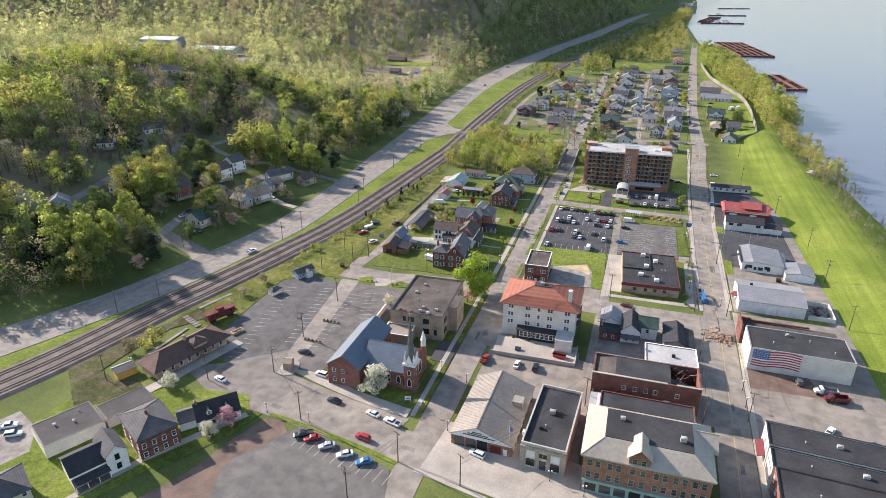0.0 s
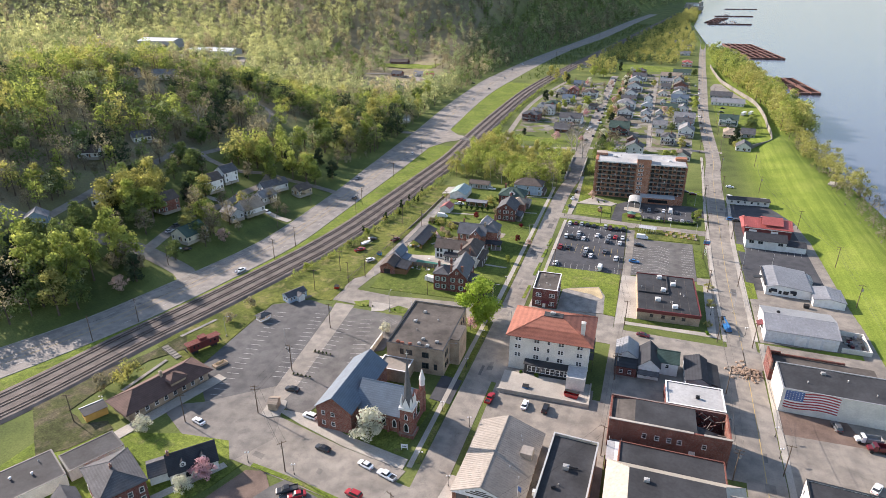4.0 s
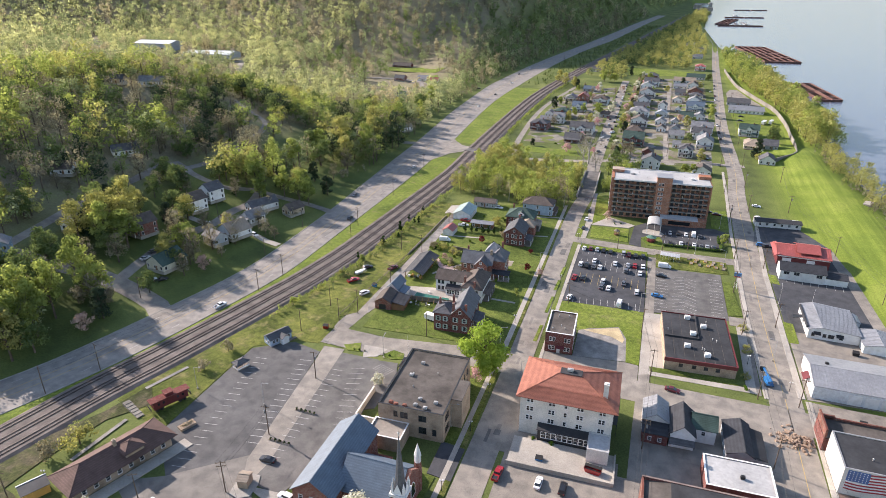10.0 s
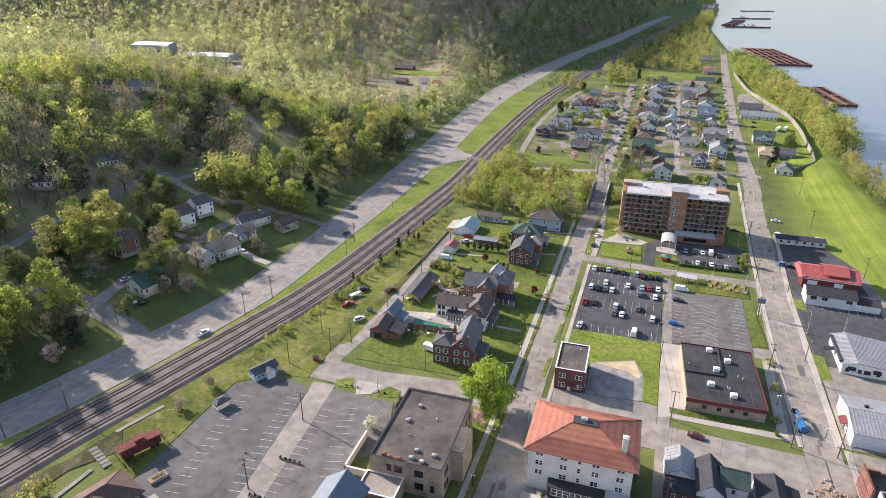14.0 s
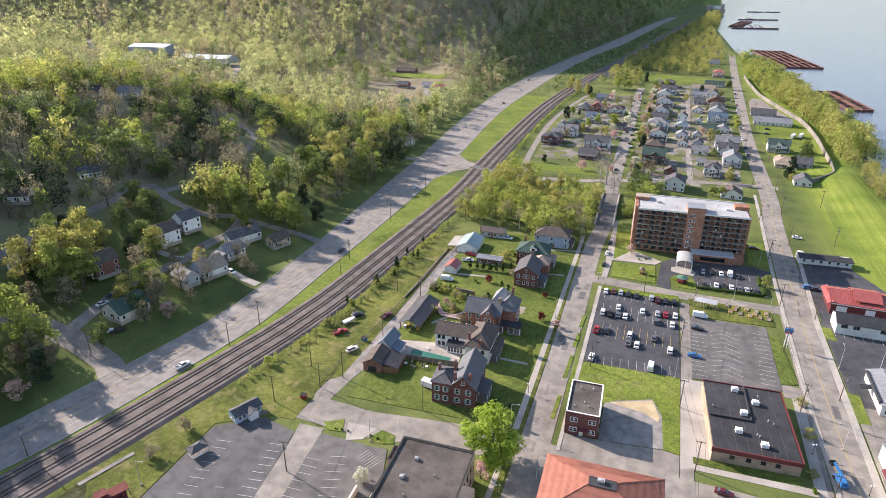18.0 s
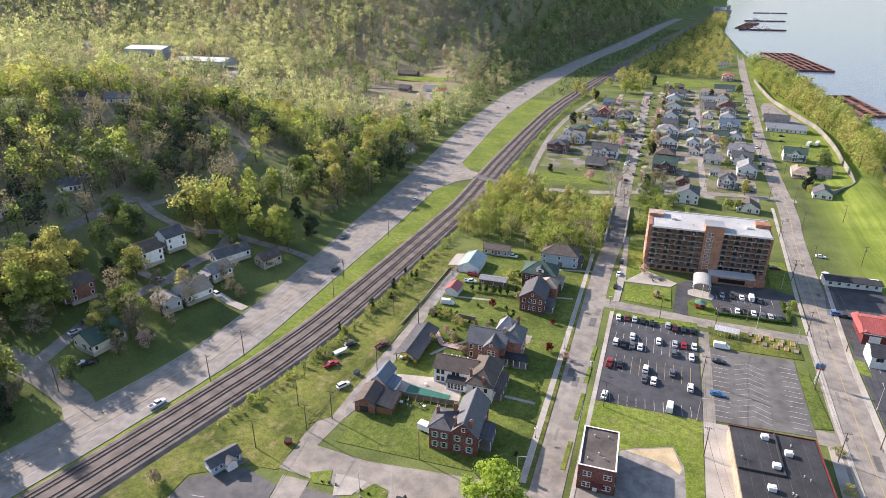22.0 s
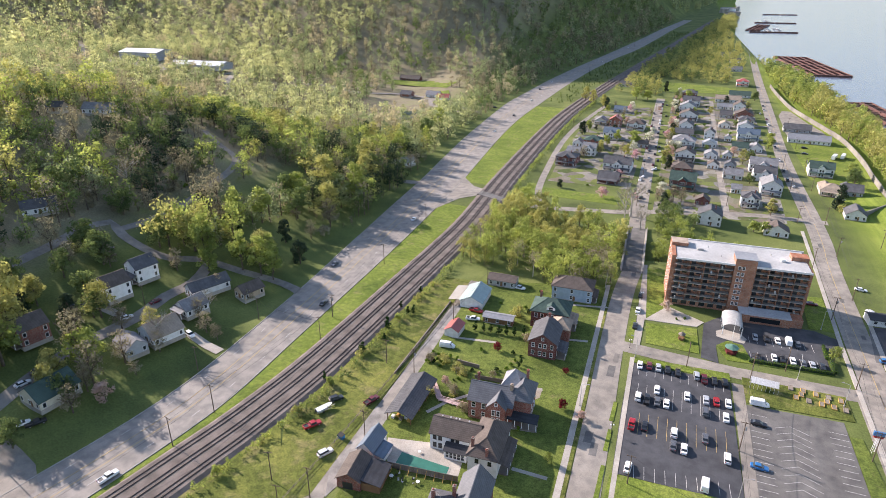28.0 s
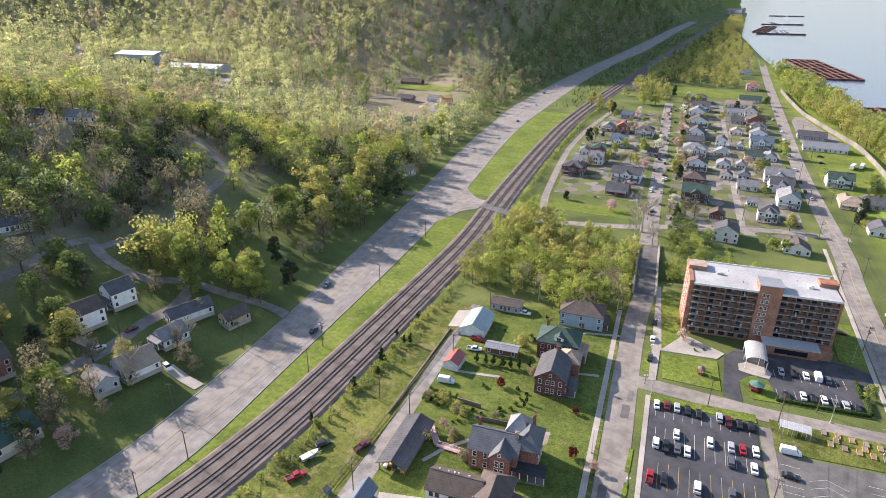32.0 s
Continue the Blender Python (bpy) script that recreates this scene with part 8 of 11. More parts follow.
for p, q in (((0, 4), (4.2, -3)), ((4.2, -3), (13.5, -4.2))):
    an = math.atan2(q[1] - p[1], q[0] - p[0])
    L = math.dist(p, q)
    for sd in (-0.8, 0.8):
        ob = part("rail", Shape().box(0, sd - .05, 0.9, L, sd + .05, 1.05).box(0, sd - .04, 0.45, L, sd + .04, 0.55).box(0, sd - .06, 0, .12, sd + .06, 1.05).box(L / 2, sd - .06, 0, L / 2 + .12, sd + .06, 1.05), "pink_deck", t)
        ob.matrix_basis = pose(p[0], p[1], 0, 0, 0, math.degrees(an))
    ob = part("deck", Shape().box(0, -.8, 0.25, L, .8, 0.35), "pink_deck", t)
    ob.matrix_basis = pose(p[0], p[1], 0, 0, 0, math.degrees(an))
t = thing("garden_wall", -101.1, 308.1, 0.1, -4.1, "dark low garden wall between lawns", "wall", scale=1.036)
part("wall", Shape().box(0, 0, 0, 8, 0.3, 1.4), "wood_grey", t)
t = thing("garden_wall", -92.6, 301.9, 0.1, 3.8, "weathered grey garden fence", "wall", scale=1.036)
part("wall", Shape().box(0, 0, 0, 15, 0.12, 1.3), "wood_grey", t)

# ---------------------------------------------------------------- houses by the square
simple_house(-117.7, 95.9, 61.4, 10.5, 14.4, 6.7, 2.6, "brick_dark", "shingle_grey", "brick house with a grey hip roof and white windows", kind="hip", front=4, side=3, chim=(5, 7), z=0.05)
t = thing("white_frame_house", -126.4, 82.2, 0.05, 63.4, "white frame house with a dark roof and front gable", "house", scale=0.984)
walls(t, 9.4, 9.5, 4.6, "siding_white", "gable", 2.6, "x")
gable_roof(t, 9.4, 9.5, 4.6, 2.6, "shingle_dark", "x", 0.4)
walls(t, 5.2, 9.5, 6.2, "siding_white", "gable", 2.4, "y", x=8.4, y=-1.0)
gable_roof(t, 5.2, 9.5, 6.2, 2.4, "shingle_grey", "y", 0.4, x=8.4, y=-1.0, name="gable_roof")
windows(t, 9.4, 9.5, "S", [11.0], [4.9, 1.9], 1.0, 1.6, "dark_metal", at=pose(0, -1.0, 0))
windows(t, 9.4, 9.5, "S", [2.2, 6.2], [1.7], 0.9, 1.4, "dark_metal")
porch(t, 0, -2.4, 8.4, 2.4, 2.6, "shingle_dark", "white_paint", 4, "S")
door(t, 9.4, 9.5, "S", 4.6, 1.0, 2.1, "dark_metal", 0.4)
simple_house(-137.6, 65.3, 61.3, 11.7, 10.7, 5.1, 3.1, "siding_cream", "shingle_grey", "cream house with a steep grey hip roof", kind="hip", front=4, side=2, chim=(6, 6), z=0.05)
t = thing("long_flat_shop", -142.9, 88.4, 0.05, 64.0, "long low white building with a flat dark grey roof", "building", scale=0.981)
walls(t, 15.8, 13, 3.8, "stucco_white")
flat_roof(t, 15.8, 13, 3.8, "tar_roof", "stucco_white", "dark_metal", 0.08)
vent(t, 5, 8, 3.9, 0.7, 0.25, "white_paint"), vent(t, 9.5, 6, 3.9, 0.7, 0.25, "white_paint"), vent(t, 12, 10, 3.9)
t = thing("flat_annex", -136.5, 103.4, 0.05, 65.6, "low outbuilding with a flat dark brown roof", "building", scale=0.986)
walls(t, 14, 8.4, 3.4, "stucco_white")
flat_roof(t, 14, 8.4, 3.4, "tar_roof", "brick_dark", "dark_metal", 0.08)
t = thing("cape_house", -111.4, 111.0, 0.05, 47.5, "white cape house with a steep dark roof and dormers", "house")
walls(t, 12, 7.4, 3.2, "siding_white", "gable", 3.6, "x")
gable_roof(t, 12, 7.4, 3.2, 3.6, "shingle_dark", "x", 0.3)
dormer(t, 3.6, 0.7, 3.9), dormer(t, 8.6, 0.7, 3.9)
walls(t, 5, 6.5, 2.8, "siding_white", "gable", 1.6, "x", x=-4.6, y=2.0)
gable_roof(t, 5, 6.5, 2.8, 1.6, "shingle_grey", "x", 0.3, x=-4.6, y=2.0, name="wing_roof")
windows(t, 12, 7.4, "S", [1.8, 4.4, 7.6, 10.2], [1.6], 0.9, 1.3, "dark_metal")
windows(t, 12, 7.4, "W", [2.5, 5], [1.6], 0.9, 1.3, "dark_metal")
chimney(t, 0.6, 3.7, 3, 7.8, 0.7)
t = thing("old_depot", -139.3, 125.7, 0.05, 72.6, "long brick railway depot with a wide brown hip roof", "station")
walls(t, 26.4, 9.4, 3.4, "brick_tan", x=1, y=1)
hip_roof(t, 26.4, 9.4, 3.4, 3.4, "shingle_maroon", 1.4, x=1, y=1)
walls(t, 5, 4, 5.6, "brick_tan", x=15, y=1)
hip_roof(t, 5, 5, 5.6, 1.6, "shingle_maroon", 0.5, x=15, y=0.8, name="dormer_roof")
chimney(t, 14.6, 5.4, 5, 8.4, 0.8, "brick_tan")
windows(t, 26.4, 9.4, "S", spread(26.4, 8, 2.5), [1.8], 1.0, 1.5, at=pose(1, 1, 0))
part("platform", Shape().box(-5.5, -3.4, -0.05, 31, 0.6, 0.2), "concrete", t)
t = thing("platform_planter", -133.3, 157.4, 0.05, 68.0, "low tan brick planter with reddish shrubs", "planter")
part("wall", Shape().box(0, 0, 0, 4.6, 2.4, 0.8), "brick_tan", t)
part("shrubs", quads_mesh("shrubs", leaf_cloud(np.random.default_rng(4), [(1 + i * .9, 1.2, 0.9, .7, .9, .5) for i in range(4)], 160, 0.2), "leaf_twig"), "", t)
t = thing("yellow_shed", -151.9, 122.5, 0.05, 63.8, "yellow wooden shed with a flat grey and white roof", "shed", scale=0.987)
walls(t, 6.2, 3.8, 2.6, "wood_yellow")
part("roof", Shape().slab([(-0.3, -0.3, 2.65), (6.5, -0.3, 2.65), (6.5, 4.1, 2.95), (-0.3, 4.1, 2.95)], 0.12), "tar_roof", t)
part("roof_trim", Shape().box(-0.35, 4.0, 2.8, 6.55, 4.3, 3.1), "white_paint", t)
t = thing("red_caboose", -146.6, 161.4, 0.05, 64.0, "red railway caboose with a cupola beside the depot", "railway wagon")
part("body", Shape().box(0, 0, 1.1, 10.5, 2.9, 3.6), "red_panel", t)
part("roof", Shape().box(-0.8, -0.15, 3.6, 11.3, 3.05, 3.8), "brick_dark", t)
part("cupola", Shape().box(4.0, 0.3, 3.8, 6.4, 2.6, 4.9), "red_panel", t)
part("cupola_roof", Shape().box(3.8, 0.1, 4.9, 6.6, 2.8, 5.05), "brick_dark", t)
for a in (1.6, 8.6):
    for k in (0.2, 2.4):
        part("wheel", Shape().tube((a - .7, k, .45), (a - .7, k + .3, .45), .45, sides=12).tube((a + .7, k, .45), (a + .7, k + .3, .45), .45, sides=12), "dark_metal", t)
    part("truck_frame", Shape().box(a - 1.2, .3, .4, a + 1.2, 2.6, 1.1), "dark_metal", t)
for k in (1.5, 3.0, 7.4, 9.0):
    part("window", Shape().box(k - .3, -.04, 2.2, k + .3, .02, 3.0), "glass_dark", t)
part("railing", Shape().box(-.9, 0, 1.1, -.8, 2.9, 2.2).box(11.3, 0, 1.1, 11.4, 2.9, 2.2), "dark_metal", t)
t = thing("lot_office", -134.5, 204.6, 0.05, 66.0, "grey prefabricated office with a small porch", "building")
walls(t, 8.6, 4.4, 2.7, "siding_blue", "gable", 1.1, "x")
gable_roof(t, 8.6, 4.4, 2.7, 1.1, "shingle_grey", "x", 0.35)
walls(t, 2.8, 1.8, 2.5, "siding_white", "gable", 0.9, "y", x=3.6, y=-1.8)
gable_roof(t, 2.8, 2.4, 2.5, 0.9, "shingle_grey", "y", 0.25, x=3.6, y=-2.0, name="porch_roof")
windows(t, 8.6, 4.4, "S", [1.2, 2.6, 7.5], [1.6], 0.8, 1.1, "white_paint")
windows(t, 8.6, 4.4, "W", [1.4, 3.0], [1.6], 0.8, 1.1, "white_paint")
part("ramp", Shape().box(6.6, -1.6, 0, 9.8, -0.5, 0.4), "wood_grey", t)
t = thing("lot_pavilion", -139.4, 189.3, 0.05, -20.0, "small white open pavilion with a pale roof", "pavilion", scale=0.85)
hip_roof(t, 3.6, 5.2, 2.4, 1.0, "shingle_grey", 0.4)
for a, b_ in ((.1, .1), (3.5, .1), (.1, 2.6), (3.5, 2.6), (.1, 5.1), (3.5, 5.1)):
    part("post", Shape().box(a - .08, b_ - .08, 0, a + .08, b_ + .08, 2.4), "white_paint", t)
part("railing", Shape().box(0, 0, 0.3, 3.6, .06, .9).box(0, 0, .3, .06, 5.2, .9).box(3.54, 0, .3, 3.6, 5.2, .9), "white_paint", t)
part("floor", Shape().box(-.1, -.1, 0, 3.7, 5.3, .2), "wood_grey", t)
t = thing("kiosk", -104.6, 144.8, 0.06, 11.7, "small tan kiosk on a rounded kerb", "kiosk")
walls(t, 2.6, 3.4, 2.6, "brick_tan", "gable", .7, "x")
gable_roof(t, 2.6, 3.4, 2.6, .7, "shingle_tan", "x", 0.3)
part("kerb", Shape().prism([(-1.5, -2.2), (1.2, -3.2), (4, -2.2), (4.6, 2), (4, 5), (1, 5.6), (-1.5, 4.6)], 0, 0.16), "kerb_stone", t)

# ---------------------------------------------------------------- the neighbourhood beyond the bridge
WALLS = {"w": "siding_white", "c": "siding_cream", "g": "siding_grey", "b": "siding_blue", "r": "brick_dark", "t": "siding_tan", "R": "brick_red"}
# dark and grey roofs take a paler shingle here, haze put into the colour
ROOFS = {"d": "shingle_grey", "g": "shingle_hazed", "n": "shingle_brown", "e": "shingle_green", "t": "shingle_tan", "r": "metal_red", "m": "metal_grey", "b": "slate_blue"}
WNAMES = {"w": "white", "c": "cream", "g": "grey", "b": "blue-grey", "r": "dark brick", "t": "tan", "R": "red brick"}
RNAMES = {"d": "dark shingle", "g": "grey shingle", "n": "brown shingle", "e": "green shingle", "t": "tan shingle", "r": "red metal", "m": "grey metal", "b": "blue-grey"}
# x, y of the front left corner; width, depth, storeys, wall and roof, shape (x or y gable, h hip), porch
HOMES = (
        (-23.1, 481.4, 12.1, 9.9, 2, "w", "d", "y", 0), (10.1, 477.5, 11.7, 8.9, 1, "w", "n", "y", 0), (1.0, 521.2, 10.1, 10.1, 2, "w", "d", "h", 1), (14.0, 550.4, 11.9, 14.7, 2, "w", "g", "y", 1),
        (-40.3, 542.1, 15.6, 13.4, 2, "r", "e", "x", 1), (-38.9, 612.4, 13.6, 10.2, 2, "w", "n", "y", 1), (-40.1, 581.9, 13.5, 12.4, 1, "r", "n", "h", 0), (-85.3, 567.0, 18.8, 11.1, 2, "w", "d", "x", 1), (-85.0, 537.6, 13.2, 11.0, 1, "r", "d", "x", 1),
        (-6.9, 578.5, 11.9, 9.1, 1, "w", "g", "x", 0), (10.5, 601.7, 17.2, 11.4, 2, "w", "g", "x", 1), (11.6, 580.2, 13.7, 10.2, 2, "w", "d", "x", 0), (48.1, 606.7, 15.0, 10.4, 2, "w", "e", "x", 1), (48.8, 563.4, 13.7, 12.6, 1, "c", "t", "h", 1), (62.3, 566.8, 10.3, 11.5, 1, "g", "d", "x", 0),
        (55.1, 520.1, 10.2, 11.4, 1, "w", "d", "y", 0), (-3.1, 546.6, 5.6, 6.8, 1, "w", "g", "x", 0), (-16.7, 599.7, 7.4, 6.8, 1, "w", "n", "y", 0), (-5.3, 604.1, 7.4, 6.8, 1, "g", "d", "y", 0), (-18.7, 627.4, 9.1, 8.0, 1, "w", "g", "y", 0),
        (-119.3, 570.0, 14.3, 11.0, 2, "r", "d", "h", 1), (-117.0, 627.6, 7.8, 7.8, 1, "w", "g", "y", 0), (-108.1, 626.7, 13.4, 11.2, 2, "R", "e", "h", 1), (-97.5, 660.5, 12.4, 10.2, 2, "w", "b", "x", 1), (-82.5, 702.5, 14.9, 11.5, 2, "w", "n", "h", 1), (-98.9, 712.3, 10.3, 10.3, 2, "R", "r", "y", 0),
        (-112.7, 716.1, 11.4, 10.3, 1, "c", "g", "y", 1), (-102.2, 779.9, 11.6, 8.1, 1, "g", "b", "x", 0), (-40.4, 888.8, 15.7, 12.1, 2, "R", "d", "h", 0), (-38.7, 840.6, 16.7, 12.0, 2, "w", "d", "x", 1), (-41.1, 806.3, 15.4, 13.0, 2, "w", "g", "y", 1), (-40.2, 762.4, 16.4, 12.9, 2, "w", "n", "y", 1), (-39.1, 714.0, 11.6, 13.9, 2, "w", "d", "y", 1),
        (-41.9, 694.8, 15.0, 9.2, 1, "g", "d", "x", 0), (-42.7, 652.8, 17.1, 13.7, 2, "w", "g", "h", 1), (-19.9, 663.6, 10.4, 8.1, 1, "w", "m", "y", 0), (-18.4, 691.5, 8.1, 9.3, 2, "w", "d", "y", 0), (-5.5, 631.1, 6.3, 6.9, 1, "w", "g", "y", 0), (1.9, 659.8, 11.6, 9.3, 1, "w", "e", "x", 0), (7.5, 697.9, 16.4, 10.5, 2, "w", "b", "x", 1),
        (-2.4, 690.7, 5.2, 5.8, 1, "w", "g", "y", 0), (-3.3, 791.2, 10.7, 9.5, 1, "g", "d", "x", 0), (9.6, 784.3, 15.5, 13.1, 2, "R", "n", "y", 1), (10.9, 756.9, 13.1, 10.7, 2, "c", "d", "h", 1), (-5.1, 835.8, 14.4, 7.2, 1, "w", "m", "x", 0), (10.4, 829.5, 10.9, 13.3, 2, "w", "n", "y", 0), (-5.7, 880.2, 25.5, 10.9, 1, "w", "t", "x", 0), (9.6, 916.2, 22.1, 11.1, 1, "w", "e", "x", 0),
        (21.1, 1000.7, 13.8, 12.6, 2, "w", "r", "h", 1), (12.1, 1146.7, 23.3, 10.3, 1, "w", "g", "x", 0), (22.1, 1250.1, 17.2, 11.9, 1, "w", "d", "x", 0), (-1.5, 1513.6, 19.4, 13.9, 1, "w", "b", "x", 0), (14.3, 660.8, 9.3, 9.3, 1, "w", "g", "y", 0), (-115.0, 944.6, 18.0, 9.6, 1, "w", "d", "x", 0), (-24.2, 515.1, 7.8, 6.7, 1, "r", "n", "y", 0),
        (46.6, 707.0, 30.8, 10.6, 1, "w", "m", "x", 0), (47.6, 748.2, 21.5, 10.8, 1, "g", "d", "x", 0), (-69.7, 642.6, 9.1, 9.1, 1, "g", "n", "h", 0), (-39.8, 735.3, 10.5, 9.3, 1, "t", "n", "x", 0), (-5.6, 742.5, 9.4, 8.2, 1, "w", "t", "y", 0), (9.1, 729.3, 13.0, 9.4, 2, "w", "g", "y", 1), (10.8, 1336.1, 16.1, 12.1, 1, "c", "g", "x", 0), (-116.5, 597.6, 10.0, 8.9, 1, "g", "g", "x", 0), (-105.8, 603.2, 10.0, 8.9, 2, "w", "g", "x", 0))
for x, y, w_, d_, st, wl, rf, shp, po in HOMES:
    h_ = 2.9 * st + 0.3
    t = simple_house(x, y, -2.0 if x < 40 else -4.0, w_, d_, h_, 0.26 * min(w_, d_) + (0.8 if shp != "h" else 0), WALLS[wl], ROOFS[rf],
                 f"{'two-storey' if st == 2 else 'small'} {WNAMES[wl]} house with a {RNAMES[rf]} roof", "house" if w_ > 7.5 else "shed", "hip" if shp == "h" else "gable", "x" if shp == "h" else shp,
                 front=max(2, int(w_ / 3.4)), side=2 if d_ > 7 else 1, storeys=st, por=(0.6, -2.2, w_ - 1.2, 2.2, "S") if po else None, group="houses beyond the bridge", pane=False, chim=(w_ * .7, d_ * .5) if st == 2 else None, name="house" if w_ > 7.5 else "shed")
    if w_ > 9:
        # a lower wing at the back, and a gable towards the street on the taller ones
        ww, wd = w_ * 0.55, min(7.0, d_ * 0.6)
        side_ = (w_ - ww) if int(x * 3) % 2 else 0.0
        walls(t, ww, wd, h_ * 0.8, WALLS[wl], "gable", 1.8, "y", x=side_, y=d_)
        gable_roof(t, ww, wd, h_ * 0.8, 1.8, ROOFS[rf], "y", 0.35, x=side_, y=d_, name="wing_roof")
        if st == 2 and shp != "y":
            gw = min(4.6, w_ * 0.4)
            gx_ = w_ * 0.5 - gw / 2
            walls(t, gw, 3.2, h_, WALLS[wl], "gable", 1.9, "y", x=gx_, y=-1.0)
            gable_roof(t, gw, d_ * 0.5 + 1.2, h_, 1.9, ROOFS[rf], "y", 0.3, x=gx_, y=-1.0, name="gable_roof")
            windows(t, w_, d_, "S", [w_ * 0.5 - 0.8, w_ * 0.5 + 0.8], [1.65, 4.5], pane=False, at=pose(0, -1.0, 0))

# ---------------------------------------------------------------- houses on the hillside
for x, y, r, w_, d_, st, wl, rf, shp, po in (
        (-240.0, 284.5, -15, 9.0, 9.5, 2, "w", "n", "y", 1), (-241.5, 300.5, -15, 9.0, 9.0, 2, "w", "d", "y", 1), (-212.0, 294.0, -15, 8.0, 9.5, 1, "w", "g", "y", 1), (-217.5, 306.0, -24, 7.0, 16.0, 1, "w", "d", "y", 0), (-202.0, 316.6, -18, 7.0, 9.6, 1, "t", "n", "y", 0),
        (-211.8, 275.6, -19, 11.6, 11.4, 1, "w", "t", "y", 0), (-212.9, 266.2, -20, 10.0, 7.2, 1, "g", "g", "x", 0), (-216.3, 233.8, -8, 10.6, 12.6, 1, "c", "e", "y", 0), (-241.0, 251.0, -15, 9.0, 9.0, 2, "R", "n", "y", 1),
        (-263.2, 234.7, 35.0, 9.7, 7.7, 1, "w", "g", "y", 0), (-302, 306.1, 56.4, 13.6, 7.8, 1, "w", "d", "x", 0), (-266.2, 201.7, 43.9, 8.7, 7.7, 2, "b", "g", "y", 0), (-303.4, 266.8, 25.2, 10.6, 8.7, 1, "w", "n", "x", 0), (-450, 683, 30.3, 14.6, 9.4, 1, "w", "d", "x", 0), (-372.6, 854.1, 0.4, 26.6, 10.0, 1, "r", "n", "x", 0), (-333.3, 768.9, -0.6, 13.1, 9.8, 1, "R", "d", "x", 0), (-308, 782, -1.0, 15.3, 9.8, 1, "w", "g", "x", 0), (-289, 670.5, 18.2, 15.0, 9.7, 1, "g", "e", "h", 0), (-290, 770, 9.8, 13.3, 8.9, 1, "w", "r", "x", 0), (-217.6, 513, 68.5, 17.0, 7.4, 1, "w", "m", "x", 0), (-374.0, 404.5, 18.1, 17.5, 8.7, 1, "w", "g", "x", 0), (-386.0, 391.0, 18.3, 9.6, 6.7, 1, "t", "d", "x", 0)):
    simple_house(x, y, r, w_, d_, 2.9 * st + 0.3, 0.26 * min(w_, d_) + (0.8 if shp != "h" else 0), WALLS[wl], ROOFS[rf], f"{'two-storey' if st == 2 else 'low'} {WNAMES[wl]} hillside house with a {RNAMES[rf]} roof", "house",
                 "hip" if shp == "h" else "gable", "x" if shp == "h" else shp, z=land(x, y) + 0.3, front=max(2, int(w_ / 3.4)), side=2, storeys=st, por=(0.6, -2.2, w_ - 1.2, 2.2, "S") if po else None, group="houses on the hillside", pane=False)
for line, width in (([(-382, 842), (-330, 846), (-296, 836)], 22), ([(-300, 812), (-282, 770)], 16)):
    ribbon("lawn_valley", line, width, 0.35, "bright_lawn", "open lawn round the valley houses", "lawn", left=width / 2)
ribbon("drive_valley", [(-318, 770), (-296, 766), (-285, 742), (-262, 726), (-228, 716)], 5, 0.4, "road_pale", "pale drive to the valley houses", "drive", left=2.5)
# plant in the side valley
for x, y, w_, d_, h_ in ((-736.0, 770.0, 56.0, 34.0, 10.5), (-632.0, 744.0, 70.0, 30.0, 6.5)):
    t = thing("factory", x, y, land(x + 40, y), 8, "long pale metal factory hall in the valley", "factory")
    walls(t, w_, d_, h_, "siding_grey", "gable", 3, "x")
    gable_roof(t, w_, d_, h_, 3, "metal_white", "x", 0.6)
    for k in range(7):
        part("loading_door", Shape().box(6 + k * w_ / 8, -0.2, 0.1, 11 + k * w_ / 8, 0.05, 4.5), "dark_metal" if k % 3 else "siding_grey", t)
ribbon("road_valley", curve_through(VALLEY_ROAD, 8), 7, 0.4, "road_pale", "pale road through the side valley", left=3.5)
ribbon("yard_factory", [(-742, 752), (-690, 750), (-630, 732), (-562, 748)], 24, 0.35, "asphalt_pale", "pale yard before the factory", "yard", left=13)


def near_line(x, y, line, d):
    return any((x - a) ** 2 + (y - b) ** 2 < d * d for a, b in line)


LANES = [curve_through(p, 3) for p in (LANE_HILLSIDE, LANE_HOUSES, LANE_UPPER, LANE_WOODS)]
LANES = [p for ln in LANES for p in ln]
VALLEY_PTS = curve_through(VALLEY_ROAD, 5)


def wooded(x, y):
    d = lerp_table(HWY_L, y) - x
    if d < (9 if y > 402 else 15) or x < -1.45 * (y + 75) or y > 2300:
        return False
    # gardens among the houses, the allotment, the brushy clearing and the crest meadow
    if x > -272 and 188 < y < 322 or x > -228 and 322 < y < 402:
        return False
    if -279 < x < -236 and 380 < y < 452 and (x * 7 + y * 13) % 10 > 1.2:
        return False
    if (x + 368) ** 2 + (y - 386) ** 2 < 17 ** 2:
        return False
    if -760 < x < -545 and 732 < y < 800:
        return False
    if -385 < x < -295 and 810 < y < 872:
        return False
    if -350 < x < -262 and 640 < y < 815 and (y > 700 or (x + y * 3) % 7 < 5.2):
        return False
    if x > -420 and y < 560 and near_line(x, y, LANES, 6.5):
        return False
    if y > 640 and y < 930 and near_line(x, y, VALLEY_PTS, 8.5):
        return False
    return True


def spots_in(x0, x1, y0, y1, pitch, keep, ok, seed, k0, k1):
    rng = random.Random(seed)
    out = []
    y = y0
    while y < y1:
        x = x0
        while x < x1:
            px, py = x + rng.uniform(-.48, .48) * pitch, y + rng.uniform(-.48, .48) * pitch
            if rng.random() < keep and ok(px, py):
                out.append((px, py, rng.uniform(k0, k1)))
            x += pitch
        y += pitch
    return out


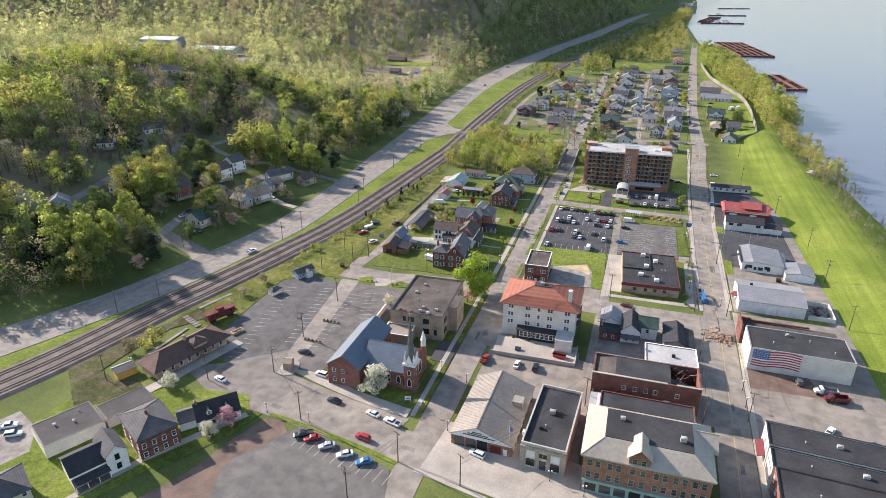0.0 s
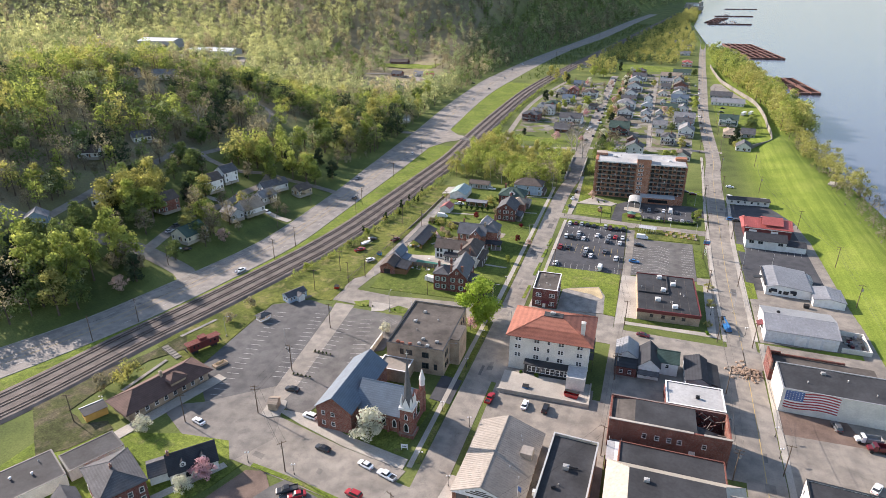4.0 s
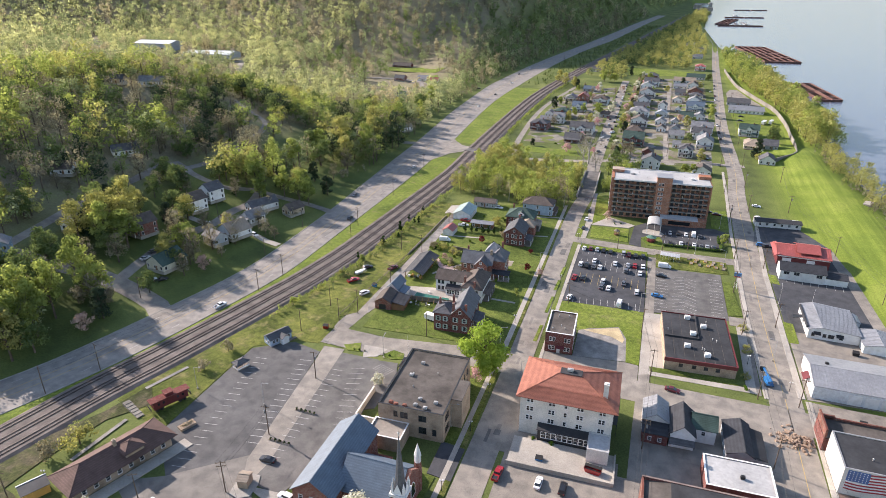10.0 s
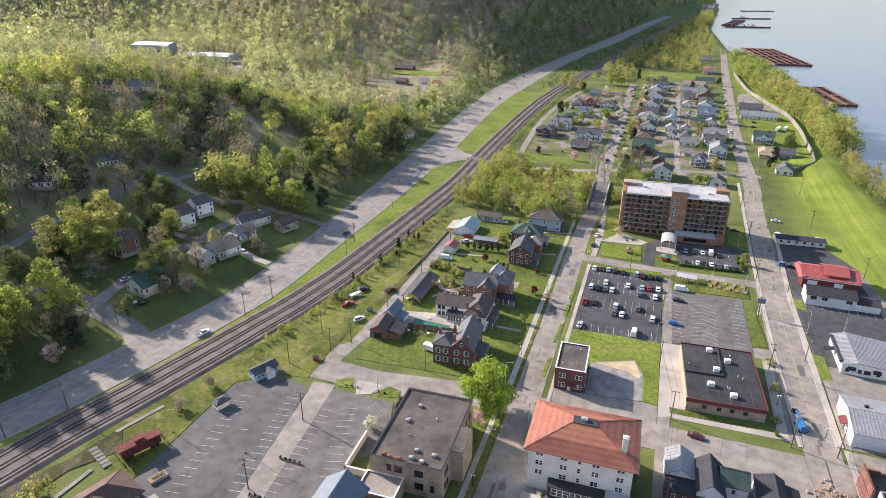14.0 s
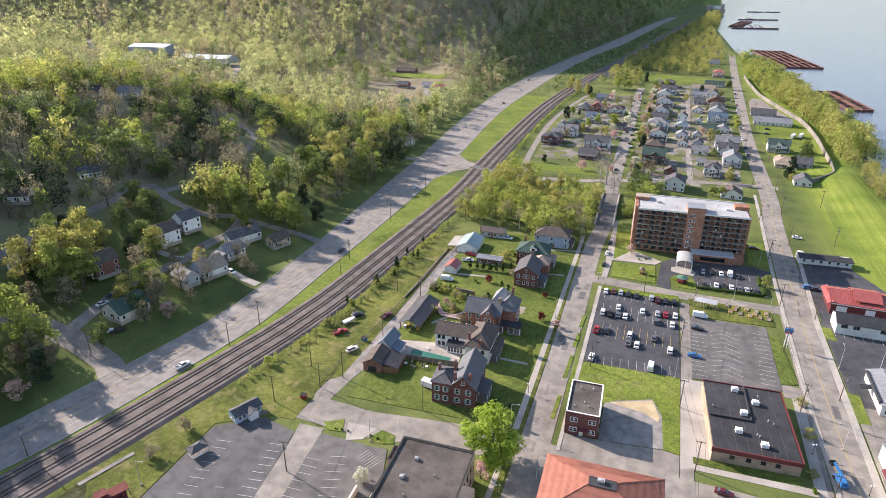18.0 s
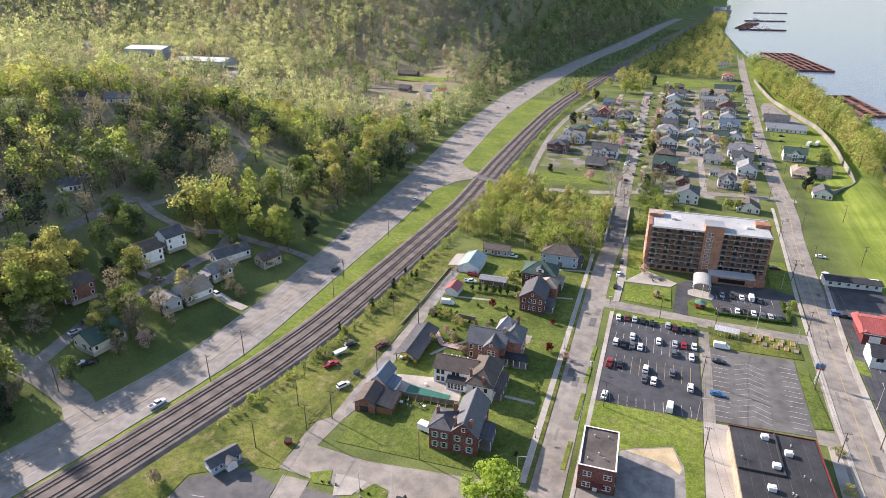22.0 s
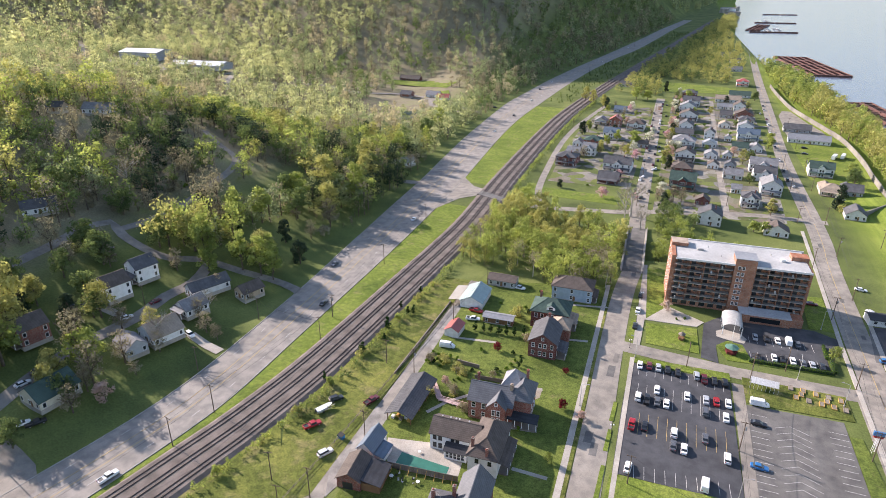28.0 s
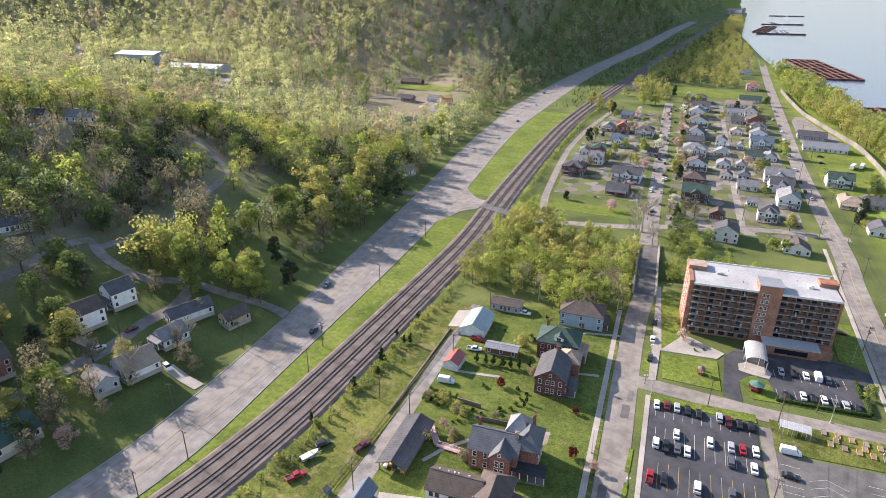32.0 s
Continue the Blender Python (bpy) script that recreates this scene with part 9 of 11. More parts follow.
def sorted_by_kind(spots, shares, seed):
    """Deals the spots out to the kinds; neighbours tend to be alike."""
    rng = random.Random(seed)
    out = {k: [] for k in shares}
    for s in spots:
        v = 0.5 + 0.75 * noise.noise((s[0] / 60, s[1] / 60, 5.1)) + rng.uniform(-.38, .38)
        acc = 0.0
        for k, p in shares.items():
            acc += p
            if v < acc or k == list(shares)[-1]:
                out[k].append(s)
                break
    return out


NEAR_V = [(4.4, 1.2, 15, 460, 0.36), (3.8, 0.9, 14, 430, 0.35), (4.8, 1.5, 16, 480, 0.37), (4.0, 2.0, 13, 380, 0.34)]
THIN_V = [(4.4, 1.6, 14, 330, 0.25), (4.0, 1.4, 14, 300, 0.24)]
MID_V = [(4.6, 1.0, 12, 260, 0.44), (4.1, 0.6, 12, 240, 0.42), (4.3, 0.8, 13, 200, 0.44)]
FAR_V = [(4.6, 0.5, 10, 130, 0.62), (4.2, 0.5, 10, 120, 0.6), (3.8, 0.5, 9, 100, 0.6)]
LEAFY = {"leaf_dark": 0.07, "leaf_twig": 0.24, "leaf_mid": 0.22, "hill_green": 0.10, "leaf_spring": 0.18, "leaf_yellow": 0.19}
# bluff and open slopes lean on leaf tones paled for haze
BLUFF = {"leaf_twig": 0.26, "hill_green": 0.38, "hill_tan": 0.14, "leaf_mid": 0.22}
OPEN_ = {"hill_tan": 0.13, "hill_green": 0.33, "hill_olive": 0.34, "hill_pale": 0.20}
WOOD_LABELS = {"leaf_dark": "dark evergreen trees on the wooded hillside", "leaf_mid": "green trees on the wooded hillside", "leaf_twig": "brown budding trees on the wooded hillside",
               "leaf_spring": "fresh green trees on the wooded hillside", "leaf_yellow": "yellow-green trees on the wooded hillside", "hill_tan": "tan budding trees on the wooded hillside, paled for haze", "hill_olive": "olive-green trees on the wooded hillside, paled for haze", "hill_pale": "yellow-green trees on the wooded hillside, paled in colour for haze", "hill_green": "green trees on the wooded hillside, greyed in colour for haze"}
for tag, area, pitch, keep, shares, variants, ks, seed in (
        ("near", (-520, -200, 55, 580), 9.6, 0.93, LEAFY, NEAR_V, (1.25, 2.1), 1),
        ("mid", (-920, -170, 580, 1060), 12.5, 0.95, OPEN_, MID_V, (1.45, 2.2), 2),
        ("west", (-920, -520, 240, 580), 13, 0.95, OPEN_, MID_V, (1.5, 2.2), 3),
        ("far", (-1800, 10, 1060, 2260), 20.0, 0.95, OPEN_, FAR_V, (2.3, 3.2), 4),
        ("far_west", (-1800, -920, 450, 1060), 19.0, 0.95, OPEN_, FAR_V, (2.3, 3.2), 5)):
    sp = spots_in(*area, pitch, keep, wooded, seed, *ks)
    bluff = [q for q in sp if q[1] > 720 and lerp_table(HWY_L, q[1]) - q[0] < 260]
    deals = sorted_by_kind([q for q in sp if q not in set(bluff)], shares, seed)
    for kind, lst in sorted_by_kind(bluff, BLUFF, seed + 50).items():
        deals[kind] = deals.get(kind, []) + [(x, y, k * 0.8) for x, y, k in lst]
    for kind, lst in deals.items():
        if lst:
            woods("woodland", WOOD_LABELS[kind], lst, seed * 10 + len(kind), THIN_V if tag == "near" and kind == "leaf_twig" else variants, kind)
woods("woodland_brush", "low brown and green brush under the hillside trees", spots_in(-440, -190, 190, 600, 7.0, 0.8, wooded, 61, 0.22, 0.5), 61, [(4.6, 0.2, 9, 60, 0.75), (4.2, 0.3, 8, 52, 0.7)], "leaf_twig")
woods("woodland_saplings", "green saplings among the hillside trees", spots_in(-400, -190, 180, 620, 10.0, 0.7, wooded, 62, 0.35, 0.75), 62, [(4.4, 0.5, 10, 90, 0.6)], "leaf_mid")
# trees on the river bank, in the hollow by the bridge, and north of the town
bank_ok = spots_in(72, 132, 585, 1170, 7.4, 0.95, lambda x, y: lerp_table(CREST, y) + 7 < x < lerp_table(SHORE, y) - 2 and y > 600 + (x - 80) * 0.4, 21, 1.3, 2.25)
for kind, lst in sorted_by_kind(bank_ok, {"leaf_mid": 0.16, "leaf_spring": 0.44, "leaf_yellow": 0.40}, 22).items():
    woods("riverside_trees", {"leaf_mid": "deeper green trees", "leaf_spring": "fresh green willows", "leaf_yellow": "yellow-green willows"}[kind] + " between the floodwall and the river", lst, 21 + len(kind), NEAR_V, kind)
woods("riverside_willows", "yellow-green trees on the bank below the levee", spots_in(92, 150, 440, 600, 9, 0.7, lambda x, y: lerp_table(CREST, y) + 11 < x < lerp_table(SHORE, y) - 2, 41, 0.8, 1.35), 41, NEAR_V, "leaf_yellow")
woods("riverside_scrub", "brown budding scrub along the river bank", spots_in(90, 150, 215, 600, 6.6, 0.5, lambda x, y: lerp_table(CREST, y) + 9 < x < lerp_table(SHORE, y) - 1, 22, 0.28, 0.75), 22, THIN_V, "leaf_twig")
woods("riverside_far_trees", "budding trees along the far river bank", spots_in(30, 140, 1170, 2600, 15, 0.8, lambda x, y: lerp_table(STREET_R, y) + 9 < x < lerp_table(SHORE, y) - 2, 23, 0.5, 1.0), 23, MID_V, "leaf_yellow")
woods("bend_trees", "tall yellow-green trees on the river bend", spots_in(25, 110, 1960, 2500, 13, 0.9, lambda x, y: lerp_table(RAIL, y) + 30 < x < lerp_table(SHORE, y) - 4, 51, 1.5, 2.3), 51, MID_V, "leaf_yellow")
woods("valley_trees", "budding trees far up the valley, paled in colour for haze", spots_in(-420, 130, 2500, 4400, 30, 0.8, lambda x, y: (x > lerp_table(RAIL, y) + 25 and x < lerp_table(SHORE, y) - 90 and y > 3300) or x < lerp_table(HWY_L, y) - 25, 52, 2.0, 3.4), 52, FAR_V, "hill_olive")
woods("railside_trees", "yellow-green trees beside the railway", spots_in(-150, 60, 890, 2400, 13, 0.75, lambda x, y: lerp_table(RAIL, y) + 16 < x < lerp_table(STREET_R, y) - (34 if y < 1150 else 14) and (x < -66 or y > 1015), 24, 1.0, 1.6), 24, MID_V, "leaf_yellow")
woods("railside_dark_trees", "deep green trees beside the railway", spots_in(-140, 40, 900, 1850, 20, 0.6, lambda x, y: lerp_table(RAIL, y) + 18 < x < lerp_table(STREET_R, y) - 36 and (x < -66 or y > 1015), 25, 1.0, 1.6), 25, MID_V, "leaf_mid")
woods("railside_scrub", "low green scrub on the railway bank", spots_in(-185, 30, 730, 1850, 7.0, 0.6, lambda x, y: lerp_table(HWY_R, y) + 5 < x < lerp_table(RAIL, y) - 11 and y > 800, 26, 0.18, 0.4), 26, [(4.6, 0.4, 8, 50, 1.3)], "leaf_mid")
woods("fence_scrub", "rough green growth along the railway fence", spots_in(-168, -110, 222, 830, 1.8, 0.8, lambda x, y: 10.6 < x - lerp_table(RAIL, y) < 12.6, 27, 0.16, 0.36), 27, [(4.6, 0.2, 8, 60, 0.8)], "leaf_spring")
woods("fence_hedge", "dark green hedge growth beside the railway fence", spots_in(-168, -110, 262, 830, 2.2, 0.75, lambda x, y: 12.2 < x - lerp_table(RAIL, y) < 14.6, 57, 0.16, 0.32), 57, [(4.6, 0.2, 8, 60, 0.8)], "leaf_mid")
# this scrub takes the lighter twig brown to stand for haze on the slope
woods("hill_scrub", "budding scrub on the steep roadside, lightened in colour for haze", spots_in(-380, 0, 700, 2000, 9.5, 0.75, lambda x, y: 6 < lerp_table(HWY_L, y) - x < 60, 28, 0.3, 0.6), 28, [(4.6, 0.4, 8, 46, 1.2)], "leaf_twig")
woods("river_rocks_scrub", "pale dry brush below the levee", spots_in(95, 145, 258, 482, 5, 0.5, lambda x, y: lerp_table(CREST, y) + 5 < x < lerp_table(SHORE, y), 29, 0.12, 0.25), 29, [(4.6, 0.3, 8, 40, 1.0)], "leaf_twig_grey")

# trees that stand by themselves in the town
for kind, pts in {
    "maple": [(-59.6, 216.5, 1.5)],
    "redbud": [(-60.0, 209.1, 1.03)],
    "white_blossom": [(-70.7, 143.6, 1.65), (-133.4, 125.1, 0.99), (-106.9, 109.9, 0.80), (-89.1, 197.2, 0.71), (-60.1, 687.3, 1.26), (-60.4, 665.0, 1.26), (-37.9, 648.5, 1.37), (-43.5, 924.4, 0.97), (57.8, 552.1, 1.14), (-42.2, 734.8, 1.17)],
    "pink_blossom": [(-104.4, 115.7, 1.20), (-87.8, 792.8, 1.05), (-58.5, 510.1, 0.88), (-44.0, 754.7, 0.94)],
    "pale_blossom": [(-196.9, 246.4, 0.99), (-34.2, 373.6, 1.07), (-205.7, 190.6, 1.08), (-100.4, 294.6, 0.62), (-55.6, 293.4, 0.63), (-273.2, 179.3, 1.15), (-59.9, 799.2, 1.06)],
    "bush_pale": [(-157.2, 144.0, 1.75), (25.1, 273.4, 0.85), (24.9, 257.8, 0.85), (-105.1, 306.6, 1.24), (23.4, 240.5, 0.74), (-96.7, 301.9, 0.93), (55.8, 532.0, 1.37)],
    "bush_red": [(-147.1, 197.1, 1.2), (-148.1, 185.4, 1.25), (-160.2, 137.0, 1.6), (-27.6, 355.8, 0.53), (-213.2, 208.5, 1.28), (-219.4, 201.0, 1.38)],
    "red_maple": [(-90.1, 320.5, 1.04), (-61.9, 296.2, 1.04), (-64.3, 315.7, 0.73)],
    "round_spring": [(-219.2, 209.5, 1.08), (-33.7, 871.7, 1.21), (-214.3, 255.7, 1.04), (-221.5, 324.9, 0.91), (23.3, 357.7, 0.54), (29.5, 676.8, 1.17), (5.5, 480.5, 0.67), (75.0, 612.6, 1.17), (-71.6, 648.7, 1.30), (-87.3, 859.8, 1.54), (-75.5, 862.7, 1.31), (-61.0, 271.4, 0.37), (-92.1, 639.8, 0.79), (10.7, 478.8, 0.67)],
    "tall_spring": [(-219.2, 190.4, 0.93), (-222.1, 181.3, 0.98), (-227.1, 187.0, 0.98), (-216.0, 180.2, 0.98), (-224.1, 208.0, 0.98), (-227.2, 330.4, 0.96), (-212.3, 335.5, 0.86), (-203.5, 336.7, 0.86), (-232.7, 378.8, 0.92), (-239.4, 236.3, 0.98), (-233.1, 241.6, 0.98), (-230.3, 173.8, 1.07), (-215.7, 173.3, 0.98)],
    "tall_yellow": [(7.6, 621.8, 0.86), (-236.9, 334.9, 0.95), (-244.2, 255.1, 1.08), (-240.3, 251.3, 0.98), (-229.8, 334.5, 0.81), (-208.5, 343.5, 0.86), (-115.9, 800.0, 0.93), (-128.1, 813.5, 1.05), (-137.9, 825.0, 1.05), (-247.8, 242.4, 1.07), (-251.6, 233.2, 1.07), (-212.8, 167.0, 0.98)],
    "mid_green": [(-242.9, 199.5, 0.88), (-249.8, 215.6, 0.78), (-233.3, 191.3, 0.98), (-238.0, 181.5, 0.97), (-205.7, 240.5, 0.59), (-249.3, 327.2, 0.90), (-258.2, 286.6, 0.69), (-270.8, 307.8, 0.79), (71.6, 587.4, 1.04), (35.1, 900.7, 0.86), (-210.2, 173.5, 0.88)],
    "evergreen": [(-237.8, 172.0, 0.97), (-243.6, 178.7, 1.07), (56.7, 546.9, 1.03), (53.3, 536.5, 0.80), (-111.2, 797.0, 0.93), (-58.7, 924.8, 1.09), (-41.9, 510.1, 0.66), (-115.9, 669.8, 1.01), (5.5, 878.6, 0.73), (-234.5, 165.5, 1.07)],
    "twiggy": [(-205.4, 250.1, 0.89), (-200.9, 238.2, 0.70), (-220.3, 256.8, 0.99), (-218.1, 274.7, 0.70), (-209.1, 203.8, 0.69), (-255.3, 344.0, 1.00), (-276.5, 297.2, 0.88), (-189.4, 289.8, 0.60), (-45.5, 516.9, 0.77), (-36.7, 520.6, 0.89), (-106.9, 583.1, 0.77), (-103.1, 593.7, 0.89), (-77.6, 618.3, 0.79), (-32.0, 514.0, 0.78), (-41.5, 868.4, 0.72), (-195.4, 291.2, 0.60), (-205.2, 262.8, 0.80)],
    "bare": [(-60.6, 468.1, 1.39), (-58.3, 480.2, 1.70), (-203.1, 276.3, 0.75), (-296.5, 358.6, 0.99), (-51.6, 462.2, 1.03)],
    "cone": [(-131.3, 312.3, 0.9), (-135.0, 300.8, 1.0), (-130.9, 332.7, 0.9), (-101.9, 331.0, 1.15), (-98.7, 331.4, 1.04), (-96.0, 332.1, 1.04), (-92.9, 331.9, 1.15), (-90.0, 332.3, 1.15), (-86.9, 332.7, 1.10), (-83.9, 335.3, 1.05), (-133.1, 318.2, 1.54), (-135.1, 301.9, 1.43), (-128.9, 333.8, 1.03), (-79.9, 315.4, 0.73), (-80.3, 313.1, 0.73), (-139.0, 282.4, 1.02), (-135.6, 336.4, 0.93), (-133.4, 351.8, 0.93), (-78.8, 338.0, 0.94)],
    "shrub": [(-105.6, 305.4, 1.1), (-110.9, 305.2, 1.1), (-108.1, 307.4, 1.0), (-83.7, 310.3, .9), (-82.8, 313.2, .9), (-82.3, 316.3, .9), (-111.2, 310.9, 0.93), (-108.9, 310.2, 0.93), (-106.9, 310.3, 0.93), (-104.2, 309.8, 0.93), (-101.9, 310.0, 0.93), (-36.4, 188.4, 0.93), (-31.1, 187.5, 0.93), (22.9, 234.2, 1.16), (-71.8, 285.6, 0.93), (-72.2, 281.3, 0.93), (-86.7, 307.1, 0.83), (-30.1, 367.8, 0.64), (-26.9, 369.3, 0.64)],
    "shrub_dark": [(-94.8, 305.3, 0.93), (-91.7, 304.5, 0.83), (-77.6, 276.6, 1.03), (-63.5, 197.3, 1.03), (-63.4, 192.9, 1.13), (-63.3, 186.4, 0.92), (-81.1, 319.6, 0.84), (-84.3, 321.0, 0.84), (-60.0, 241.0, 0.83), (-94.9, 214.0, 0.51), (-92.4, 213.5, 0.51), (-105.9, 213.0, 0.51), (-103.9, 213.3, 0.51), (-101.9, 213.4, 0.51), (-82.9, 215.8, 0.61), (-80.9, 214.9, 0.61)],
}.items():
    for x, y, k in pts:
        tree(kind, x, y, k * (1.4 if x < -190 else 1.0))
# the hollow beside the bridge
hollow = spots_in(-136, -56, 374, 482, 6.0, 0.97, lambda x, y: x > lerp_table(RAIL, y) + 11 and 381 + 6 * math.sin(x * .1) < y < 446 - 0.32 * (x + 60) and x < -58.5, 31, 0.95, 1.6)
HOLLOW_V = [(4.0, 2.4, 15, 820, 0.27), (3.4, 3.0, 14, 760, 0.26), (3.8, 1.6, 15, 800, 0.27)]
OPEN_V = [(4.2, 2.6, 14, 420, 0.22), (3.6, 3.4, 14, 380, 0.21)]
thicket = sorted_by_kind(hollow, {"leaf_twig": 0.16, "leaf_spring": 0.44, "leaf_yellow": 0.40}, 33)
woods("hollow_trees", "dense fresh green trees in the hollow beside the bridge", thicket["leaf_spring"], 331, HOLLOW_V, "leaf_spring")
woods("hollow_yellow_trees", "dense yellow-green trees in the hollow beside the bridge", thicket["leaf_yellow"], 332, HOLLOW_V, "leaf_yellow")
woods("hollow_bare_trees", "pale budding trees in the hollow beside the bridge", thicket["leaf_twig"], 333, OPEN_V, "leaf_twig", "bark_pale")
beside = spots_in(-43, -5, 411, 492, 5.4, 0.92, lambda x, y: x > -44 and y > 416 and (x < -24 or y < 446) and not (-44 < x < -8 and y > 476 and x > -28), 32, 0.62, 1.0)
thicket = sorted_by_kind(beside, {"leaf_mid": 0.3, "leaf_spring": 0.7}, 34)
woods("bridge_trees", "fresh green trees between the bridge and the apartments", thicket["leaf_spring"], 334, HOLLOW_V, "leaf_spring")
woods("bridge_dark_trees", "deeper green trees between the bridge and the apartments", thicket["leaf_mid"], 335, HOLLOW_V, "leaf_mid")
# garden trees and shrubs of the neighbourhood
rn = random.Random(44)
KEEP_OFF = [(h[0] + h[2] / 2, h[1] + h[3] / 2, max(h[2], h[3]) * 0.62 + 1.2) for h in HOMES]
made = 0
while made < 138:
    x, y = rn.choice((rn.uniform(-47, 27), rn.uniform(-47, -40), rn.uniform(-116, -66))), rn.uniform(500, 905)
    if x < -60 and y > 815 or abs(x + 6.5 - (y - 500) * 0.005) < 4.5:
        continue
    if any(math.hypot(x - a, y - b) < r for a, b, r in KEEP_OFF):
        continue
    kind = rn.choice(("shrub", "shrub_dark", "bush_pale", "bush_red", "round_spring", "twiggy", "shrub", "redbud", "pale_blossom", "mid_green", "mid_green", "evergreen", "tall_yellow", "tall_spring", "white_blossom"))
    big = kind in ("round_spring", "twiggy", "mid_green", "tall_yellow", "evergreen", "tall_spring")
    tree(kind, x, y, rn.uniform(.45, .75) if big else rn.uniform(.9, 1.5))
    made += 1
# bushes in the gardens of the brick houses and on the bank beside the tracks
for k in range(60):
    x, y = rn.uniform(-111, -80), rn.uniform(283, 372)
    if any(abs(x - a) < 9 and abs(y - b) < 9 for a, b in ((-106, 315), (-105, 340), (-82, 318), (-80, 340), (-75, 362), (-100, 365), (-96, 332))):
        continue
    tree(rn.choice(("shrub", "shrub_dark", "bush_pale", "shrub", "bush_red")), x, y, rn.uniform(.6, 1.1))
for k in range(9):
    y = 236 + 15.5 * k
    tree("bush_pale" if k % 3 else "round_spring", lerp_table(RAIL, y) + 11, y + rn.uniform(-3, 3), rn.uniform(.5, .9) if k % 3 else .35)
for x, y, k in ((-246.3, 213.0, 1.2), (-237.2, 223.7, 1.0), (-260.4, 252.1, 1.3), (-266.1, 271.6, 1.2), (-255.1, 302.4, 1.2), (-208.8, 315.5, .7), (-195.1, 316.8, .6), (-234.4, 307.6, .9), (-204.4, 246.8, .8), (-231.1, 266.7, .9), (-198.2, 260.2, .6)):
    tree("mid_green" if k > 1 else "twiggy", x, y, k)
# tall trees close to the highway, whose shade falls across it
for kind, x, y, k in (("tall_spring", -206.1, 346.4, 1.0), ("tall_spring", -200.9, 341.9, 0.95), ("tall_yellow", -210.9, 349.7, 1.1), ("tall_spring", -197.7, 337.0, 0.8), ("twiggy", -202.8, 296.2, 0.8), ("bare", -202.7, 302.0, 0.7), ("twiggy", -200.6, 273.4, 0.8), ("tall_yellow", -208.8, 279.5, 0.7),
                      ("tall_yellow", -215.6, 244.7, 0.9), ("tall_yellow", -211.2, 240.0, 0.8), ("mid_green", -203.5, 220.8, 0.8), ("twiggy", -205.5, 399.7, 1.3), ("tall_yellow", -211.6, 407.4, 1.5), ("tall_spring", -209.2, 434.6, 1.4), ("twiggy", -217.1, 442.8, 1.6), ("tall_yellow", -215.8, 461.7, 1.6),
                      ("mid_green", -223.3, 396.3, 1.5), ("tall_spring", -229.5, 407.4, 1.5), ("tall_yellow", -227.1, 429.9, 1.6), ("tall_yellow", -223.1, 480.2, 1.6), ("tall_spring", -221.9, 525.2, 1.3), ("round_spring", -239.2, 558.2, 1.6), ("mid_green", -232.4, 601.0, 1.5), ("tall_spring", -236.2, 640.5, 1.2)):
    tree(kind, x, y, k)
# gardens and thickets among the hillside houses
rh = random.Random(91)
HILL_HOMES = ((-234, 288), (-236, 304), (-207, 298), (-211, 313), (-197, 320), (-205, 280), (-207, 268), (-210, 240), (-236, 255), (-294, 218), (-300, 312), (-300, 270))
LANE_PTS = [p for ln in (LANE_HILLSIDE, LANE_HOUSES) for p in curve_through(ln, 4)]
grown = 0
while grown < 70:
    x, y = rh.uniform(-300, -193), rh.uniform(196, 400)
    if lerp_table(HWY_L, y) - x < 9 or near_line(x, y, LANE_PTS, 7) or near_line(x, y, HILL_HOMES, 11) or near_line(x, y, LANES, 6):
        continue
    kind = rh.choice(("mid_green", "twiggy", "tall_yellow", "shrub_dark", "bush_pale", "mid_green", "twiggy", "bush_red", "evergreen", "shrub"))
    tree(kind, x, y, rh.uniform(.7, 1.15) if kind in ("mid_green", "twiggy", "tall_yellow", "evergreen") else rh.uniform(1.0, 1.8))
    grown += 1


# ---------------------------------------------------------------- vehicles
def loft(rings):
    """A closed skin through rings of equal count."""
    s = Shape()
    n = len(rings[0])
    s.v = [p for r in rings for p in r]
    s.f = [(i * n + j, i * n + (j + 1) % n, (i + 1) * n + (j + 1) % n, (i + 1) * n + j) for i in range(len(rings) - 1) for j in range(n)]
    s.f += [tuple(range(n - 1, -1, -1)), tuple(range((len(rings) - 1) * n, len(rings) * n))]
    return s


def hull(stations):
    """stations: x, half width, bottom, waist, top."""
    return loft([[(x, -w * .92, b), (x, -w, b + .16), (x, -w, m), (x, -w * .86, t), (x, w * .86, t), (x, w, m), (x, w, b + .16), (x, w * .92, b)] for x, w, b, m, t in stations])


def cabin(base, roof, z0, z1, w0, w1):
    """A tapered glasshouse: x of front and back at the waist and at the roof."""
    (a, b), (c, d) = base, roof
    return Shape().add([(a, -w0, z0), (b, -w0, z0), (b, w0, z0), (a, w0, z0), (c, -w1, z1), (d, -w1, z1), (d, w1, z1), (c, w1, z1)],
                       [(3, 2, 1, 0), (4, 5, 6, 7), (0, 1, 5, 4), (1, 2, 6, 5), (2, 3, 7, 6), (3, 0, 4, 7)])


